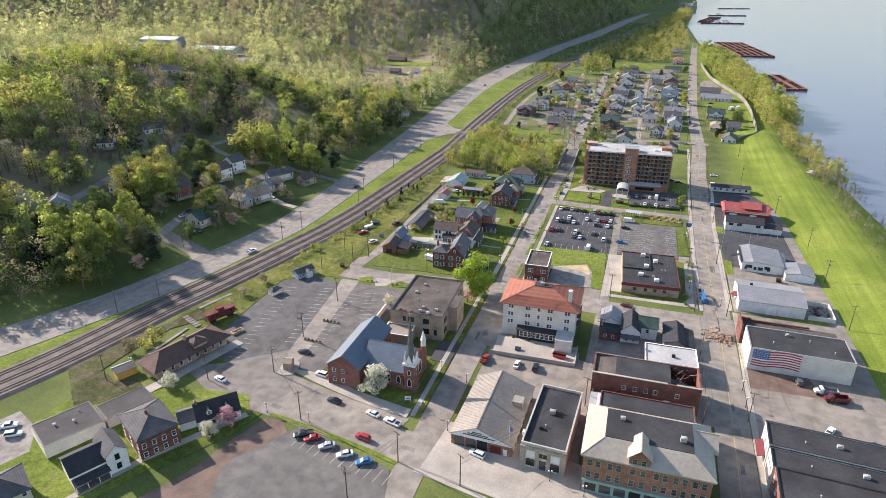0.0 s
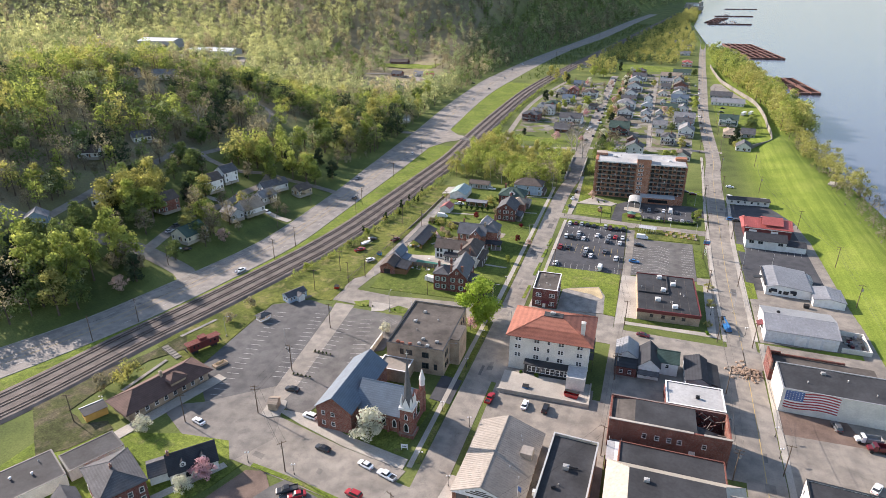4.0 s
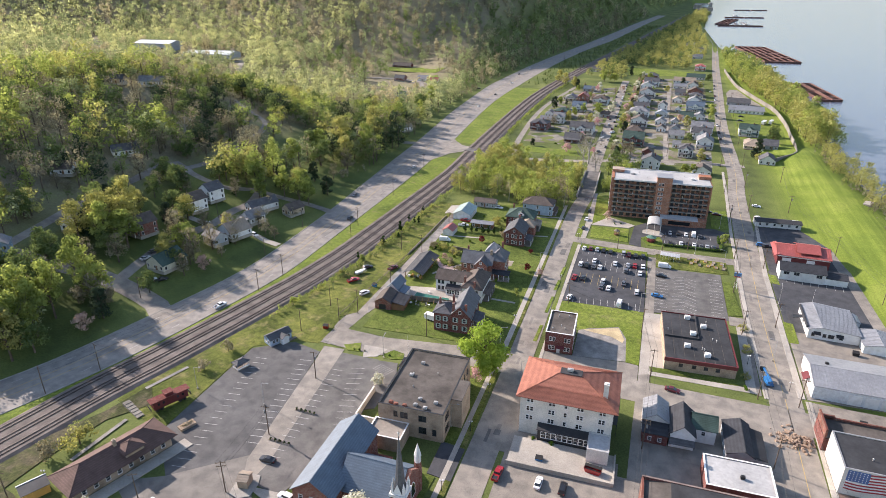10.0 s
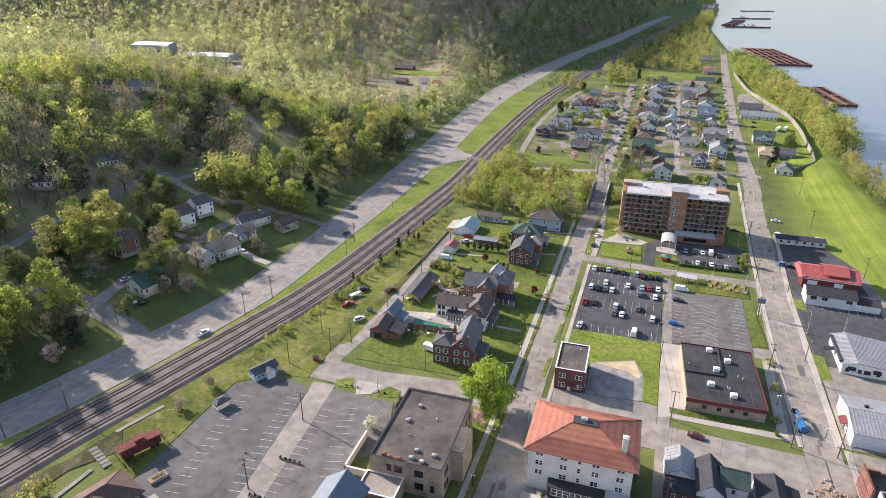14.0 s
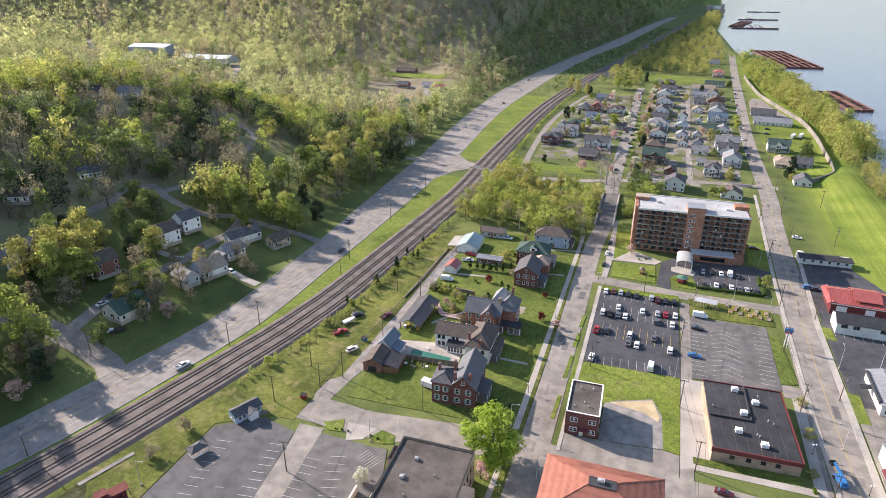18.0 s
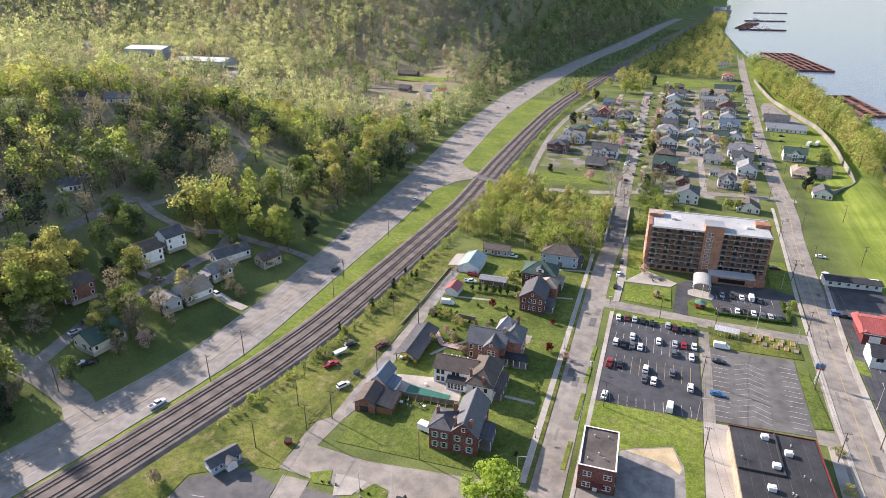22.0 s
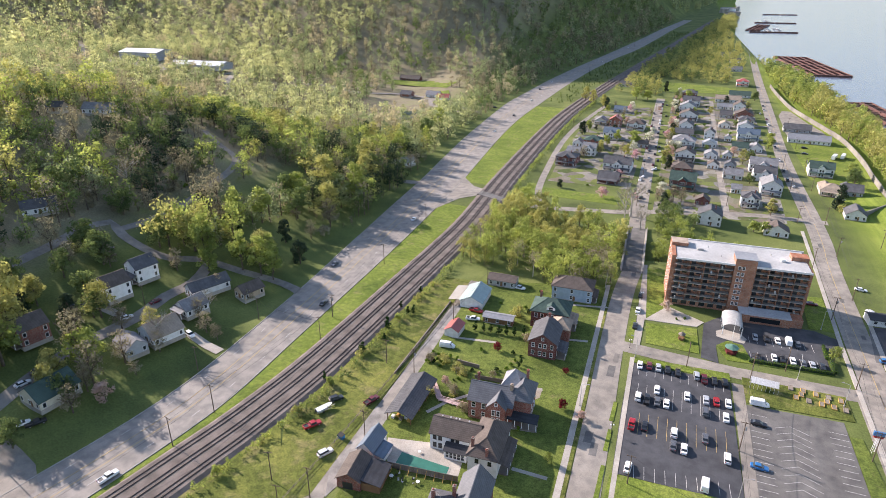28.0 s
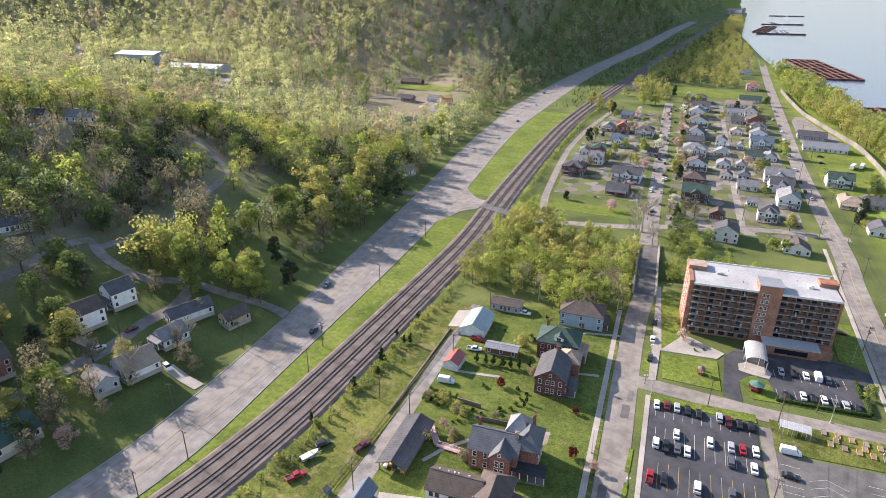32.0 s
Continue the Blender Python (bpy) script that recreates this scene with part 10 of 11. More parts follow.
# front is +x
CARS = {
    "sedan": dict(hull=[(-2.35, .74, .32, .7, .88), (-2.2, .86, .24, .78, .98), (-1.3, .92, .2, .82, .98), (1.0, .92, .2, .8, .94), (2.0, .88, .22, .68, .82), (2.35, .72, .3, .6, .7)],
                  glass=((-1.75, 1.05), (-1.05, .25), .93, 1.42, .8, .62), roof=((-1.15, .35), (-1.0, .2), 1.4, 1.47, .66, .6), axles=(-1.4, 1.42)),
    "suv": dict(hull=[(-2.3, .8, .36, .85, 1.05), (-2.2, .92, .3, .92, 1.12), (1.0, .95, .26, .9, 1.08), (2.0, .92, .28, .82, .98), (2.35, .78, .34, .7, .82)],
                glass=((-2.15, 1.1), (-1.85, .45), 1.06, 1.68, .86, .7), roof=((-1.95, .5), (-1.85, .4), 1.66, 1.75, .74, .66), axles=(-1.4, 1.42)),
    "pickup": dict(hull=[(-2.8, .9, .46, .9, .98), (-2.7, .96, .42, .95, 1.02), (-.6, .97, .38, .95, 1.08), (1.5, .97, .38, .95, 1.12), (2.55, .92, .4, .86, 1.02), (2.8, .82, .46, .74, .88)],
                   glass=((-.7, 1.45), (-.5, .85), 1.06, 1.72, .86, .72), roof=((-.6, .95), (-.5, .85), 1.7, 1.78, .76, .7), axles=(-1.7, 1.8)),
    "van": dict(hull=[(-2.8, .95, .36, 1.2, 2.0), (-2.7, 1.0, .32, 1.4, 2.25), (1.2, 1.0, .32, 1.4, 2.25), (1.9, .97, .34, 1.1, 1.45), (2.7, .9, .36, .85, 1.0), (2.85, .78, .42, .7, .85)],
                glass=((1.2, 2.0), (1.22, 1.4), 1.25, 2.05, .93, .86), roof=((-2.6, 1.3), (-2.5, 1.1), 2.2, 2.3, .88, .82), axles=(-1.8, 1.75)),
}
CAR_MESH = {}
for _k, _d in CARS.items():
    ax = _d["axles"]
    tyre = Shape().tube((0, -.11, 0), (0, .11, 0), .33, sides=14).mesh("tyre", "black_rubber")
    rim = Shape().tube((0, -.12, 0), (0, .12, 0), .19, sides=10).mesh("rim", "galvanised")
    CAR_MESH[_k] = dict(glass=cabin(*_d["glass"]).mesh("glasshouse", "glass_dark"), tyre=tyre, rim=rim,
                        head=Shape().box(-.08, -.16, -.07, .08, .16, .07).mesh("headlight", "galvanised"), tail=Shape().box(-.06, -.17, -.09, .06, .17, .09).mesh("tail_light", "flag_red"),
                        plate=Shape().box(-.02, -.26, -.06, .02, .26, .06).mesh("bumper_plate", "white_paint"))
CAR_WORDS = {"sedan": "saloon car", "suv": "tall estate car", "pickup": "pickup truck", "van": "panel van"}


def car(kind, colour, x, y, rot, z=None, where="parked on the asphalt"):
    d, me = CARS[kind], CAR_MESH[kind]
    t = thing({"sedan": "car", "suv": "car", "pickup": "pickup_truck", "van": "van"}[kind], x, y, land(x, y) + 0.06 if z is None else z, rot, f"{colour} {CAR_WORDS[kind]} {where}", {"pickup": "pickup", "van": "van"}.get(kind, "car"), "cars of the town")
    key = (kind, colour)
    if key not in CAR_MESH:
        roof_sh = cabin(*d["roof"])
        if kind == "van":
            roof_sh.box(-1.8, -1.01, 1.5, -.2, 1.01, 1.52)
        CAR_MESH[key] = (hull(d["hull"]).mesh("body", "car_" + colour), roof_sh.mesh("roof", "car_" + colour), Shape().box(-.09, -.1, -.06, .06, .1, .08).mesh("mirror", "car_" + colour))
    body, roof_me, mir = CAR_MESH[key]
    b = part("body", body, "", t)
    part("glasshouse", me["glass"], "", t, "dark glass windows")
    part("roof", roof_me, "", t)
    hx = max(s[0] for s in d["hull"])
    hz = d["hull"][-2][3] - .02
    for sy in (-1, 1):
        if y > 300:
            for a in d["axles"]:
                part("wheel", me["tyre"], "", t).matrix_basis = pose(a, sy * .82, .33)
            continue
        part("headlight", me["head"], "", b).matrix_basis = pose(hx - .14, sy * .6, hz)
        part("tail_light", me["tail"], "", b).matrix_basis = pose(-hx + .02, sy * .62, hz + .12)
        for a in d["axles"]:
            w_ = part("wheel", me["tyre"], "", t)
            w_.matrix_basis = pose(a, sy * .82, .33)
            if y < 300:
                part("rim", me["rim"], "", w_)
    if kind == "pickup":
        if "bed" not in CAR_MESH:
            CAR_MESH["bed"] = Shape().box(-2.6, -.74, 1.0, -.75, .74, 1.06).mesh("cargo_bed", "dark_metal")
            CAR_MESH["side"] = Shape().box(-2.72, -.9, .98, -.7, -.76, 1.2).box(-2.72, .76, .98, -.7, .9, 1.2).box(-2.76, -.9, .98, -2.68, .9, 1.18)
        part("cargo_bed", CAR_MESH["bed"], "", t)
        kk_ = ("side", colour)
        if kk_ not in CAR_MESH:
            CAR_MESH[kk_] = CAR_MESH["side"].mesh("bed_side", "car_" + colour)
        part("bed_side", CAR_MESH[kk_], "", t)
    return t


for k, c, x, y, r in (
        ("sedan", "white", -40.9, 329.5, 92), ("sedan", "maroon", -37.8, 330.1, 92), ("sedan", "silver", -34.8, 330.1, 92), ("sedan", "black", -31.7, 329.8, 92), ("sedan", "black", -28.4, 329.3, 92),
        ("suv", "silver", -22.4, 329.6, 92), ("pickup", "maroon", -20.0, 328.5, 92), ("sedan", "black", -16.8, 328.7, 92), ("suv", "black", -13.6, 328.8, 92), ("sedan", "white", -34.5, 316.8, 90),
        ("sedan", "white", -25.2, 316.7, 90), ("sedan", "silver", -19.5, 316.8, 90), ("sedan", "red", -16.4, 317.0, 90), ("sedan", "white", -12.9, 317.4, 90), ("suv", "white", -40.0, 310.7, 90),
        ("pickup", "black", -37.3, 310.2, 90), ("sedan", "grey", -34.1, 310.4, 90), ("sedan", "white", -31.3, 310.3, 90), ("suv", "grey", -19.8, 310.2, 90), ("sedan", "white", -13.8, 309.8, 90),
        ("pickup", "red", -40.7, 296.0, 88), ("sedan", "black", -37.0, 296.7, 88), ("suv", "white", -28.5, 296.6, 88), ("sedan", "grey", -19.9, 297.3, 88), ("sedan", "grey", -28.6, 290.8, 88),
        ("sedan", "white", -25.6, 290.5, 88), ("suv", "white", -14.1, 290.7, 88), ("sedan", "white", -40.0, 277.2, 86), ("van", "white", -20.1, 277.9, 86), ("van", "white", -3.7, 320.7, 0),
        ("sedan", "black", -4.7, 310.3, -3), ("sedan", "blue", -6.0, 290.4, -3), ("sedan", "silver", -1.9, 364.2, 90), ("sedan", "black", 2.0, 364.3, 90), ("sedan", "white", 5.8, 364.4, 90),
        ("van", "white", 9.4, 364.9, 90), ("sedan", "grey", 12.4, 364.2, 90), ("sedan", "black", -1.8, 349.5, 90), ("sedan", "white", 3.4, 351.5, 90), ("sedan", "black", 6.1, 351.3, 90),
        ("sedan", "white", 9.4, 351.6, 90), ("sedan", "grey", 12.6, 351.0, 90), ("sedan", "silver", 15.5, 351.1, 90), ("sedan", "black", 18.5, 351.2, 90), ("sedan", "white", -44.9, 369.5, 90),
        ("sedan", "black", -44.9, 383.0, 90), ("sedan", "black", -44.9, 356.2, 90), ("pickup", "black", -81.8, 118.8, 215), ("sedan", "red", -78.7, 118.2, 215), ("sedan", "silver", -73.3, 116.8, 215),
        ("sedan", "white", -67.1, 115.4, 215), ("sedan", "blue", -60.9, 114.5, 215), ("suv", "red", -65.2, 123.1, 170), ("sedan", "white", -66.8, 133.4, 165), ("pickup", "white", -59.9, 131.7, 165),
        ("sedan", "black", -80.7, 135.3, 172), ("suv", "white", -91.0, 146.1, 172), ("sedan", "white", -120.8, 133.4, 165), ("sedan", "black", -103.1, 155.9, 180), ("pickup", "white", -164.7, 94.5, 35),
        ("suv", "white", -160.0, 92.4, 35), ("suv", "white", -32.8, 127.0, 165), ("pickup", "red", -42.6, 171.7, 85), ("sedan", "white", -31.7, 172.2, 88), ("suv", "black", -25.4, 172.3, 88),
        ("suv", "black", 70.7, 164.7, 20), ("sedan", "white", 60.6, 168.2, 60), ("sedan", "maroon", 0.8, 225.7, -8), ("pickup", "red", -106.1, 344.9, -5),
        ("pickup", "white", -105.3, 338.3, 10), ("van", "white", -107.9, 316.3, 5), ("pickup", "white", -94.9, 370.7, -5), ("suv", "white", -120.9, 252.0, 62), ("pickup", "red", -130.6, 260.9, 55),
        ("suv", "black", -130.3, 274.6, 50), ("pickup", "maroon", -119.3, 277.9, 70), ("sedan", "white", -221.6, 238.8, 75), ("sedan", "grey", -222.9, 245.0, 75), ("sedan", "white", -208.7, 227.7, 60),
        ("pickup", "black", -205.6, 229.8, 60), ("sedan", "navy", -243.0, 275.3, -15), ("sedan", "navy", -238.0, 277.2, -15), ("sedan", "maroon", -222.0, 294.7, 75), ("suv", "white", -198.5, 286.2, -20),
        ("sedan", "white", -222.5, 281.0, 65), ("sedan", "white", -50.6, 583.7, 85), ("sedan", "white", -57.4, 561.2, 85), ("sedan", "black", -55.3, 515.3, 80), ("sedan", "silver", 35.6, 574.7, 85),
        ("suv", "silver", 17.2, 528.3, 95), ("sedan", "black", 19.9, 521.0, -10), ("sedan", "black", 56.5, 688.9, 0), ("sedan", "black", 54.4, 669.1, 0), ("sedan", "black", -53.7, 835.2, 85),
        ("sedan", "black", -52.0, 777.7, 85), ("sedan", "black", -50.6, 704.6, 85), ("sedan", "grey", -51.5, 648.9, 85), ("sedan", "white", -50.8, 634.5, 85), ("sedan", "black", -58.0, 634.6, 85),
        ("sedan", "white", 34.9, 824.0, 80), ("sedan", "black", -50.3, 607.0, 85), ("sedan", "silver", -57.0, 611.1, 85), ("sedan", "maroon", -106.0, 624.6, 0), ("suv", "blue", 40.4, 362.6, 5),
        ("sedan", "black", 43.0, 362.0, 5), ("sedan", "white", 44.1, 423.1, -5), ("sedan", "maroon", 22.0, 400.9, 0), ("sedan", "black", 17.5, 404.1, 0), ("sedan", "black", -219.5, 755.3, 5),
        ("suv", "grey", 56.2, 191.8, 100)):
    car(k, c, x, y, r)
# cars along the kerbs of the streets beyond the bridge
rc = random.Random(63)
for tab, off, y0, y1, n in ((STREET_A, 3.4, 520, 860, 15), (STREET_A, -3.4, 540, 800, 9), (STREET_R, -4.0, 560, 900, 9)):
    for i in range(n):
        y = y0 + (y1 - y0) * (i + rc.uniform(.1, .9)) / n
        car(rc.choice(("sedan", "suv", "sedan", "pickup")), rc.choice(("white", "black", "grey", "silver", "navy", "white", "maroon")), lerp_table(tab, y) + off, y, 91 if off > 0 else 271, where="parked along the kerb")
# cars on the highway, headed along it
for k, c, y, off, way in (("sedan", "black", 327.7, 6.2, 0), ("sedan", "grey", 362.7, -7.4, 180), ("sedan", "white", 430.0, 7.5, 0), ("sedan", "black", 723.5, 6.5, 0), ("sedan", "white", 808.0, 4.0, 0), ("sedan", "black", 883.5, -6.5, 180),
                          ("sedan", "white", 944.5, -7.5, 180), ("sedan", "white", 652.0, 5.0, 0), ("pickup", "white", 222.8, 8.0, 0), ("sedan", "silver", 1180.0, 5.0, 0), ("sedan", "white", 1420.0, -5.0, 180)):
    x = (lerp_table(HL, y) + lerp_table(HR, y)) / 2
    x2 = (lerp_table(HL, y + 4) + lerp_table(HR, y + 4)) / 2
    car(k, c, x + off, y, math.degrees(math.atan2(4, x2 - x)) + way, 0.17, "driving along the highway")

# trucks, camper, boat and bins
for (x, y, r, c, lab) in ((63.4, 187.8, 186, "car_white", "white tipper truck parked in the brick yard"), (65.6, 184.7, 188, "car_maroon", "maroon tipper truck parked in the brick yard")):
    t = thing("tipper_truck", x, y, 0.06, r, lab, "truck", "trucks in the yard")
    part("cab", loft([[(1.3, -1.15, .7), (1.3, 1.15, .7), (1.3, 1.15, 2.5), (1.3, -1.15, 2.5)], [(2.4, -1.15, .7), (2.4, 1.15, .7), (2.2, 1.05, 2.45), (2.2, -1.05, 2.45)]]), c, t)
    part("bonnet", loft([[(2.4, -1.0, .7), (2.4, 1.0, .7), (2.4, .95, 1.6), (2.4, -.95, 1.6)], [(3.6, -.9, .75), (3.6, .9, .75), (3.5, .8, 1.4), (3.5, -.8, 1.4)]]), c, t)
    part("windscreen", Shape().slab([(2.26, -.95, 2.35), (2.26, .95, 2.35), (2.42, .98, 1.65), (2.42, -.98, 1.65)], .04), "glass_dark", t)
    part("tipper_body", Shape().box(-3.2, -1.2, .9, 1.1, 1.2, 1.05).box(-3.2, -1.2, 1.05, 1.1, -1.1, 2.1).box(-3.2, 1.1, 1.05, 1.1, 1.2, 2.1).box(-3.2, -1.1, 1.05, -3.1, 1.1, 2.0).box(1.0, -1.1, 1.05, 1.1, 1.1, 2.3), "grey_metal" if c == "car_white" else c, t)
    part("chassis", Shape().box(-3.1, -.5, .6, 3.3, .5, .9), "dark_metal", t)
    for a in (-2.2, -1.1, 2.7):
        for sy in (-1, 1):
            part("wheel", Shape().tube((a, sy * .85, .5), (a, sy * 1.15, .5), .5, sides=14), "black_rubber", t)
for (x, y, r) in ((73.0, 662.0, 70), (79.5, 666, 72)):
    t = thing("motor_home", x, y, land(x, y) + 0.05, r, "long white motor home parked on the grass", "camper", "campers on the grass")
    part("body", Shape().box(-5, -1.25, .7, 4.2, 1.25, 3.2), "car_white", t)
    part("nose", loft([[(4.2, -1.25, .7), (4.2, 1.25, .7), (4.2, 1.25, 3.1), (4.2, -1.25, 3.1)], [(5.2, -1.15, .75), (5.2, 1.15, .75), (4.8, 1.1, 2.9), (4.8, -1.1, 2.9)]]), "car_white", t)
    part("windscreen", Shape().slab([(4.86, -1.0, 2.75), (4.86, 1.0, 2.75), (5.1, 1.05, 1.6), (5.1, -1.05, 1.6)], .04), "glass_dark", t)
    part("stripe", Shape().box(-4.9, -1.28, 1.3, 4.1, 1.28, 1.5), "car_grey", t)
    part("roof_unit", Shape().box(-2, -.4, 3.2, -1, .4, 3.5), "white_paint", t)
    for k in range(4):
        part("window", Shape().box(-4.2 + 2 * k, -1.29, 1.9, -3.0 + 2 * k, 1.29, 2.6), "glass_dark", t)
    for a in (-2.6, 3.0):
        for sy in (-1, 1):
            part("wheel", Shape().tube((a, sy * .95, .45), (a, sy * 1.22, .45), .45, sides=12), "black_rubber", t)
t = thing("motor_boat", -131.2, 268.8, 0.5, 62, "white open motor boat on a trailer in the grass", "boat")
part("hull", loft([[(-2.8, -.95, .9), (-2.8, -.7, .2), (-2.8, .7, .2), (-2.8, .95, .9)], [(.6, -1.0, 1.0), (.6, -.6, .15), (.6, .6, .15), (.6, 1.0, 1.0)], [(2.2, -.6, 1.1), (2.2, -.25, .35), (2.2, .25, .35), (2.2, .6, 1.1)], [(2.9, -.06, 1.2), (2.9, -.05, .9), (2.9, .05, .9), (2.9, .06, 1.2)]]), "car_white", t)
part("windshield", Shape().slab([(.5, -.8, 1.4), (.5, .8, 1.4), (.9, .7, 1.05), (.9, -.7, 1.05)], .03), "glass_dark", t)
part("outboard_motor", Shape().box(-3.2, -.2, .3, -2.8, .2, 1.4), "black_rubber", t)
part("trailer", Shape().box(-2.4, -.8, -.1, 2.4, -.7, .1).box(-2.4, .7, -.1, 2.4, .8, .1).box(2.3, -.06, -.1, 4.0, .06, .05), "galvanised", t)
for sy in (-1, 1):
    part("wheel", Shape().tube((-.8, sy * .95, -.1), (-.8, sy * 1.15, -.1), .33, sides=12), "black_rubber", t)


def waste_bin(x, y, rot, colour, lab):
    t = thing("waste_container", x, y, land(x, y) + 0.06, rot, lab, "dumpster")
    part("body", Shape().add([(0, 0, .1), (1.9, 0, .1), (1.9, 1.3, .1), (0, 1.3, .1), (-.05, -.15, 1.2), (1.95, -.15, 1.2), (1.95, 1.3, 1.5), (-.05, 1.3, 1.5)], [(3, 2, 1, 0), (4, 5, 6, 7), (0, 1, 5, 4), (1, 2, 6, 5), (2, 3, 7, 6), (3, 0, 4, 7)]), colour, t)
    part("lid", Shape().slab([(-.05, -.2, 1.26), (1.95, -.2, 1.26), (1.95, 1.32, 1.58), (-.05, 1.32, 1.58)], .05), "black_rubber", t)


waste_bin(-123.4, 221.8, 10, "car_red", "red steel waste container beside the alley")
waste_bin(-121.0, 259.2, -20, "car_blue", "bright blue waste container on the gravel")
waste_bin(-34.2, 180.0, 2, "car_blue", "blue waste container beside the yard")
waste_bin(53.0, 226.0, -3, "metal_green", "green waste container beside the warehouse")
waste_bin(60.0, 268.0, -3, "dark_metal", "dark waste container behind the hall")
t = thing("aerial_lift", 30.0, 240.5, 0.06, 100, "blue wheeled aerial work platform with a folded boom", "lift")
part("base", Shape().box(-2.4, -1.0, .5, 2.4, 1.0, 1.2), "car_blue", t)
part("turntable", Shape().box(-2.0, -.8, 1.2, 1.2, .8, 2.0), "car_blue", t)
part("boom", Shape().box(-2.6, -.25, 2.1, 5.2, .25, 2.6), "car_blue", t)
part("platform", Shape().box(5.2, -.8, 1.1, 6.4, .8, 1.2).box(5.2, -.8, 1.2, 5.25, .8, 2.2).box(6.35, -.8, 1.2, 6.4, .8, 2.2).box(5.2, -.8, 2.1, 6.4, -.74, 2.2).box(5.2, .74, 2.1, 6.4, .8, 2.2), "dark_metal", t)
for a in (-1.7, 1.7):
    for sy in (-1, 1):
        part("wheel", Shape().tube((a, sy * .9, .5), (a, sy * 1.25, .5), .5, sides=14), "black_rubber", t)

# ---------------------------------------------------------------- poles, cables, lamps
POLE_ME = dict(
    pole=Shape().tube((0, 0, -.3), (0, 0, 10.4), .17, .11, 8).mesh("pole", "pole_wood"),
    arm=Shape().box(-1.25, -.06, -.06, 1.25, .06, .06).tube((-1.1, 0, .05), (-1.1, 0, .28), .06, sides=5).tube((-.45, 0, .05), (-.45, 0, .28), .06, sides=5).tube((.45, 0, .05), (.45, 0, .28), .06, sides=5).tube((1.1, 0, .05), (1.1, 0, .28), .06, sides=5).mesh("crossarm", "pole_wood"),
    knob=Shape().tube((0, 0, 0), (0, 0, .22), .06, .05, 6).mesh("insulator", "galvanised"),
    can=Shape().tube((0, 0, 0), (0, 0, 1.0), .27, sides=10).tube((0, 0, 1.0), (0, 0, 1.12), .2, .1, 8).mesh("transformer", "grey_metal"))


def utility_pole(x, y, facing, k=1.0, can=False, arms=1):
    t = thing("utility_pole", x, y, land(x, y), facing, "weathered wooden utility pole with " + ("a grey transformer" if can else "a crossarm"), "utility pole", "utility poles", k)
    part("pole", POLE_ME["pole"], "", t)
    for j in range(arms):
        a = part("crossarm", POLE_ME["arm"], "", t)
        a.matrix_basis = pose(0, .16, 9.9 - 1.1 * j)
    if can:
        part("transformer", POLE_ME["can"], "", t, "grey transformer can").matrix_basis = pose(.42, 0, 7.6)


def cable_run(pts, k=1.0, hts=((-1.1, 10.15), (1.1, 10.15), (0, 7.4))):
    for (x0, y0), (x1, y1) in zip(pts, pts[1:]):
        L = math.hypot(x1 - x0, y1 - y0)
        nx_, ny_ = (y1 - y0) / L, -(x1 - x0) / L
        t = thing("power_cable", x0, y0, 0, 0, "sagging black power cables between two poles", "cable", "power cables")
        za, zb = land(x0, y0), land(x1, y1)
        for off, h in hts:
            rr = 0.022 if h > 8 else 0.035
            vs = []
            for i in range(9):
                u = i / 8
                qx, qy = (x1 - x0) * u + nx_ * off * k, (y1 - y0) * u + ny_ * off * k
                qz = za + (zb - za) * u + h * k - 0.022 * L * 4 * u * (1 - u)
                vs += [(qx + nx_ * rr, qy + ny_ * rr, qz - rr * .5), (qx - nx_ * rr, qy - ny_ * rr, qz - rr * .5), (qx, qy, qz + rr)]
            s = Shape().add([Vector(v) for v in vs], [(3 * i + j, 3 * i + (j + 1) % 3, 3 * i + 3 + (j + 1) % 3, 3 * i + 3 + j) for i in range(8) for j in range(3)])
            part("wire", s, "wire_black", t)


LINES = [
    [(-186.5, 157.6), (-180.5, 173.3), (-163.6, 239.0), (-162.5, 255.5), (-158.0, 320.0), (-160.5, 372.0), (-163.0, 430.0)],
    [(-110.0, 193.5), (-116.2, 236.5), (-113.2, 261.6), (-112.5, 296.3), (-110.5, 330.0), (-108.5, 368.0)],
    [(-34.0, 114.9), (-7.5, 158.0), (-7.0, 195.0), (-6.2, 231.8), (-10.5, 259.1), (-10.8, 296.0), (-5.4, 335.1)],
    [(-52.4, 117.9), (-59.7, 102.2)],
    [(26.0, 160.0), (27.0, 198.9), (26.1, 230.5), (24.6, 270.0), (24.0, 304.8), (26.9, 341.3), (27.6, 390.0), (28.0, 441.5), (29.1, 503.4), (31.5, 560.0), (34.0, 620.0)],
    [(38.8, 166.0), (37.6, 230.0), (37.0, 280.0), (38.5, 334.3), (38.8, 411.7), (41.0, 460.0), (43.1, 506.0), (45.3, 570.2), (47.0, 615.7), (49.0, 680.0), (52.0, 760.0)],
    [(79.8, 233.7), (79.6, 274.4), (79.8, 312.7), (72.0, 360.0), (60.0, 418.0), (63.8, 479.3)],
    [(-108.9, 165.1), (-106.9, 142.8), (-86.1, 124.6)],
    [(-128.1, 693.0), (-130.1, 850.4), (-128.0, 940.0), (-112.0, 1060.0)],
]
for li, ln in enumerate(LINES):
    for i, (x, y) in enumerate(ln):
        (ax_, ay_), (bx_, by_) = ln[max(0, i - 1)], ln[min(len(ln) - 1, i + 1)]
        utility_pole(x, y, math.degrees(math.atan2(by_ - ay_, bx_ - ax_)) - 90, 1.0, (i + li) % 3 == 1, 2 if (i + li) % 4 == 0 else 1)
    cable_run(ln)
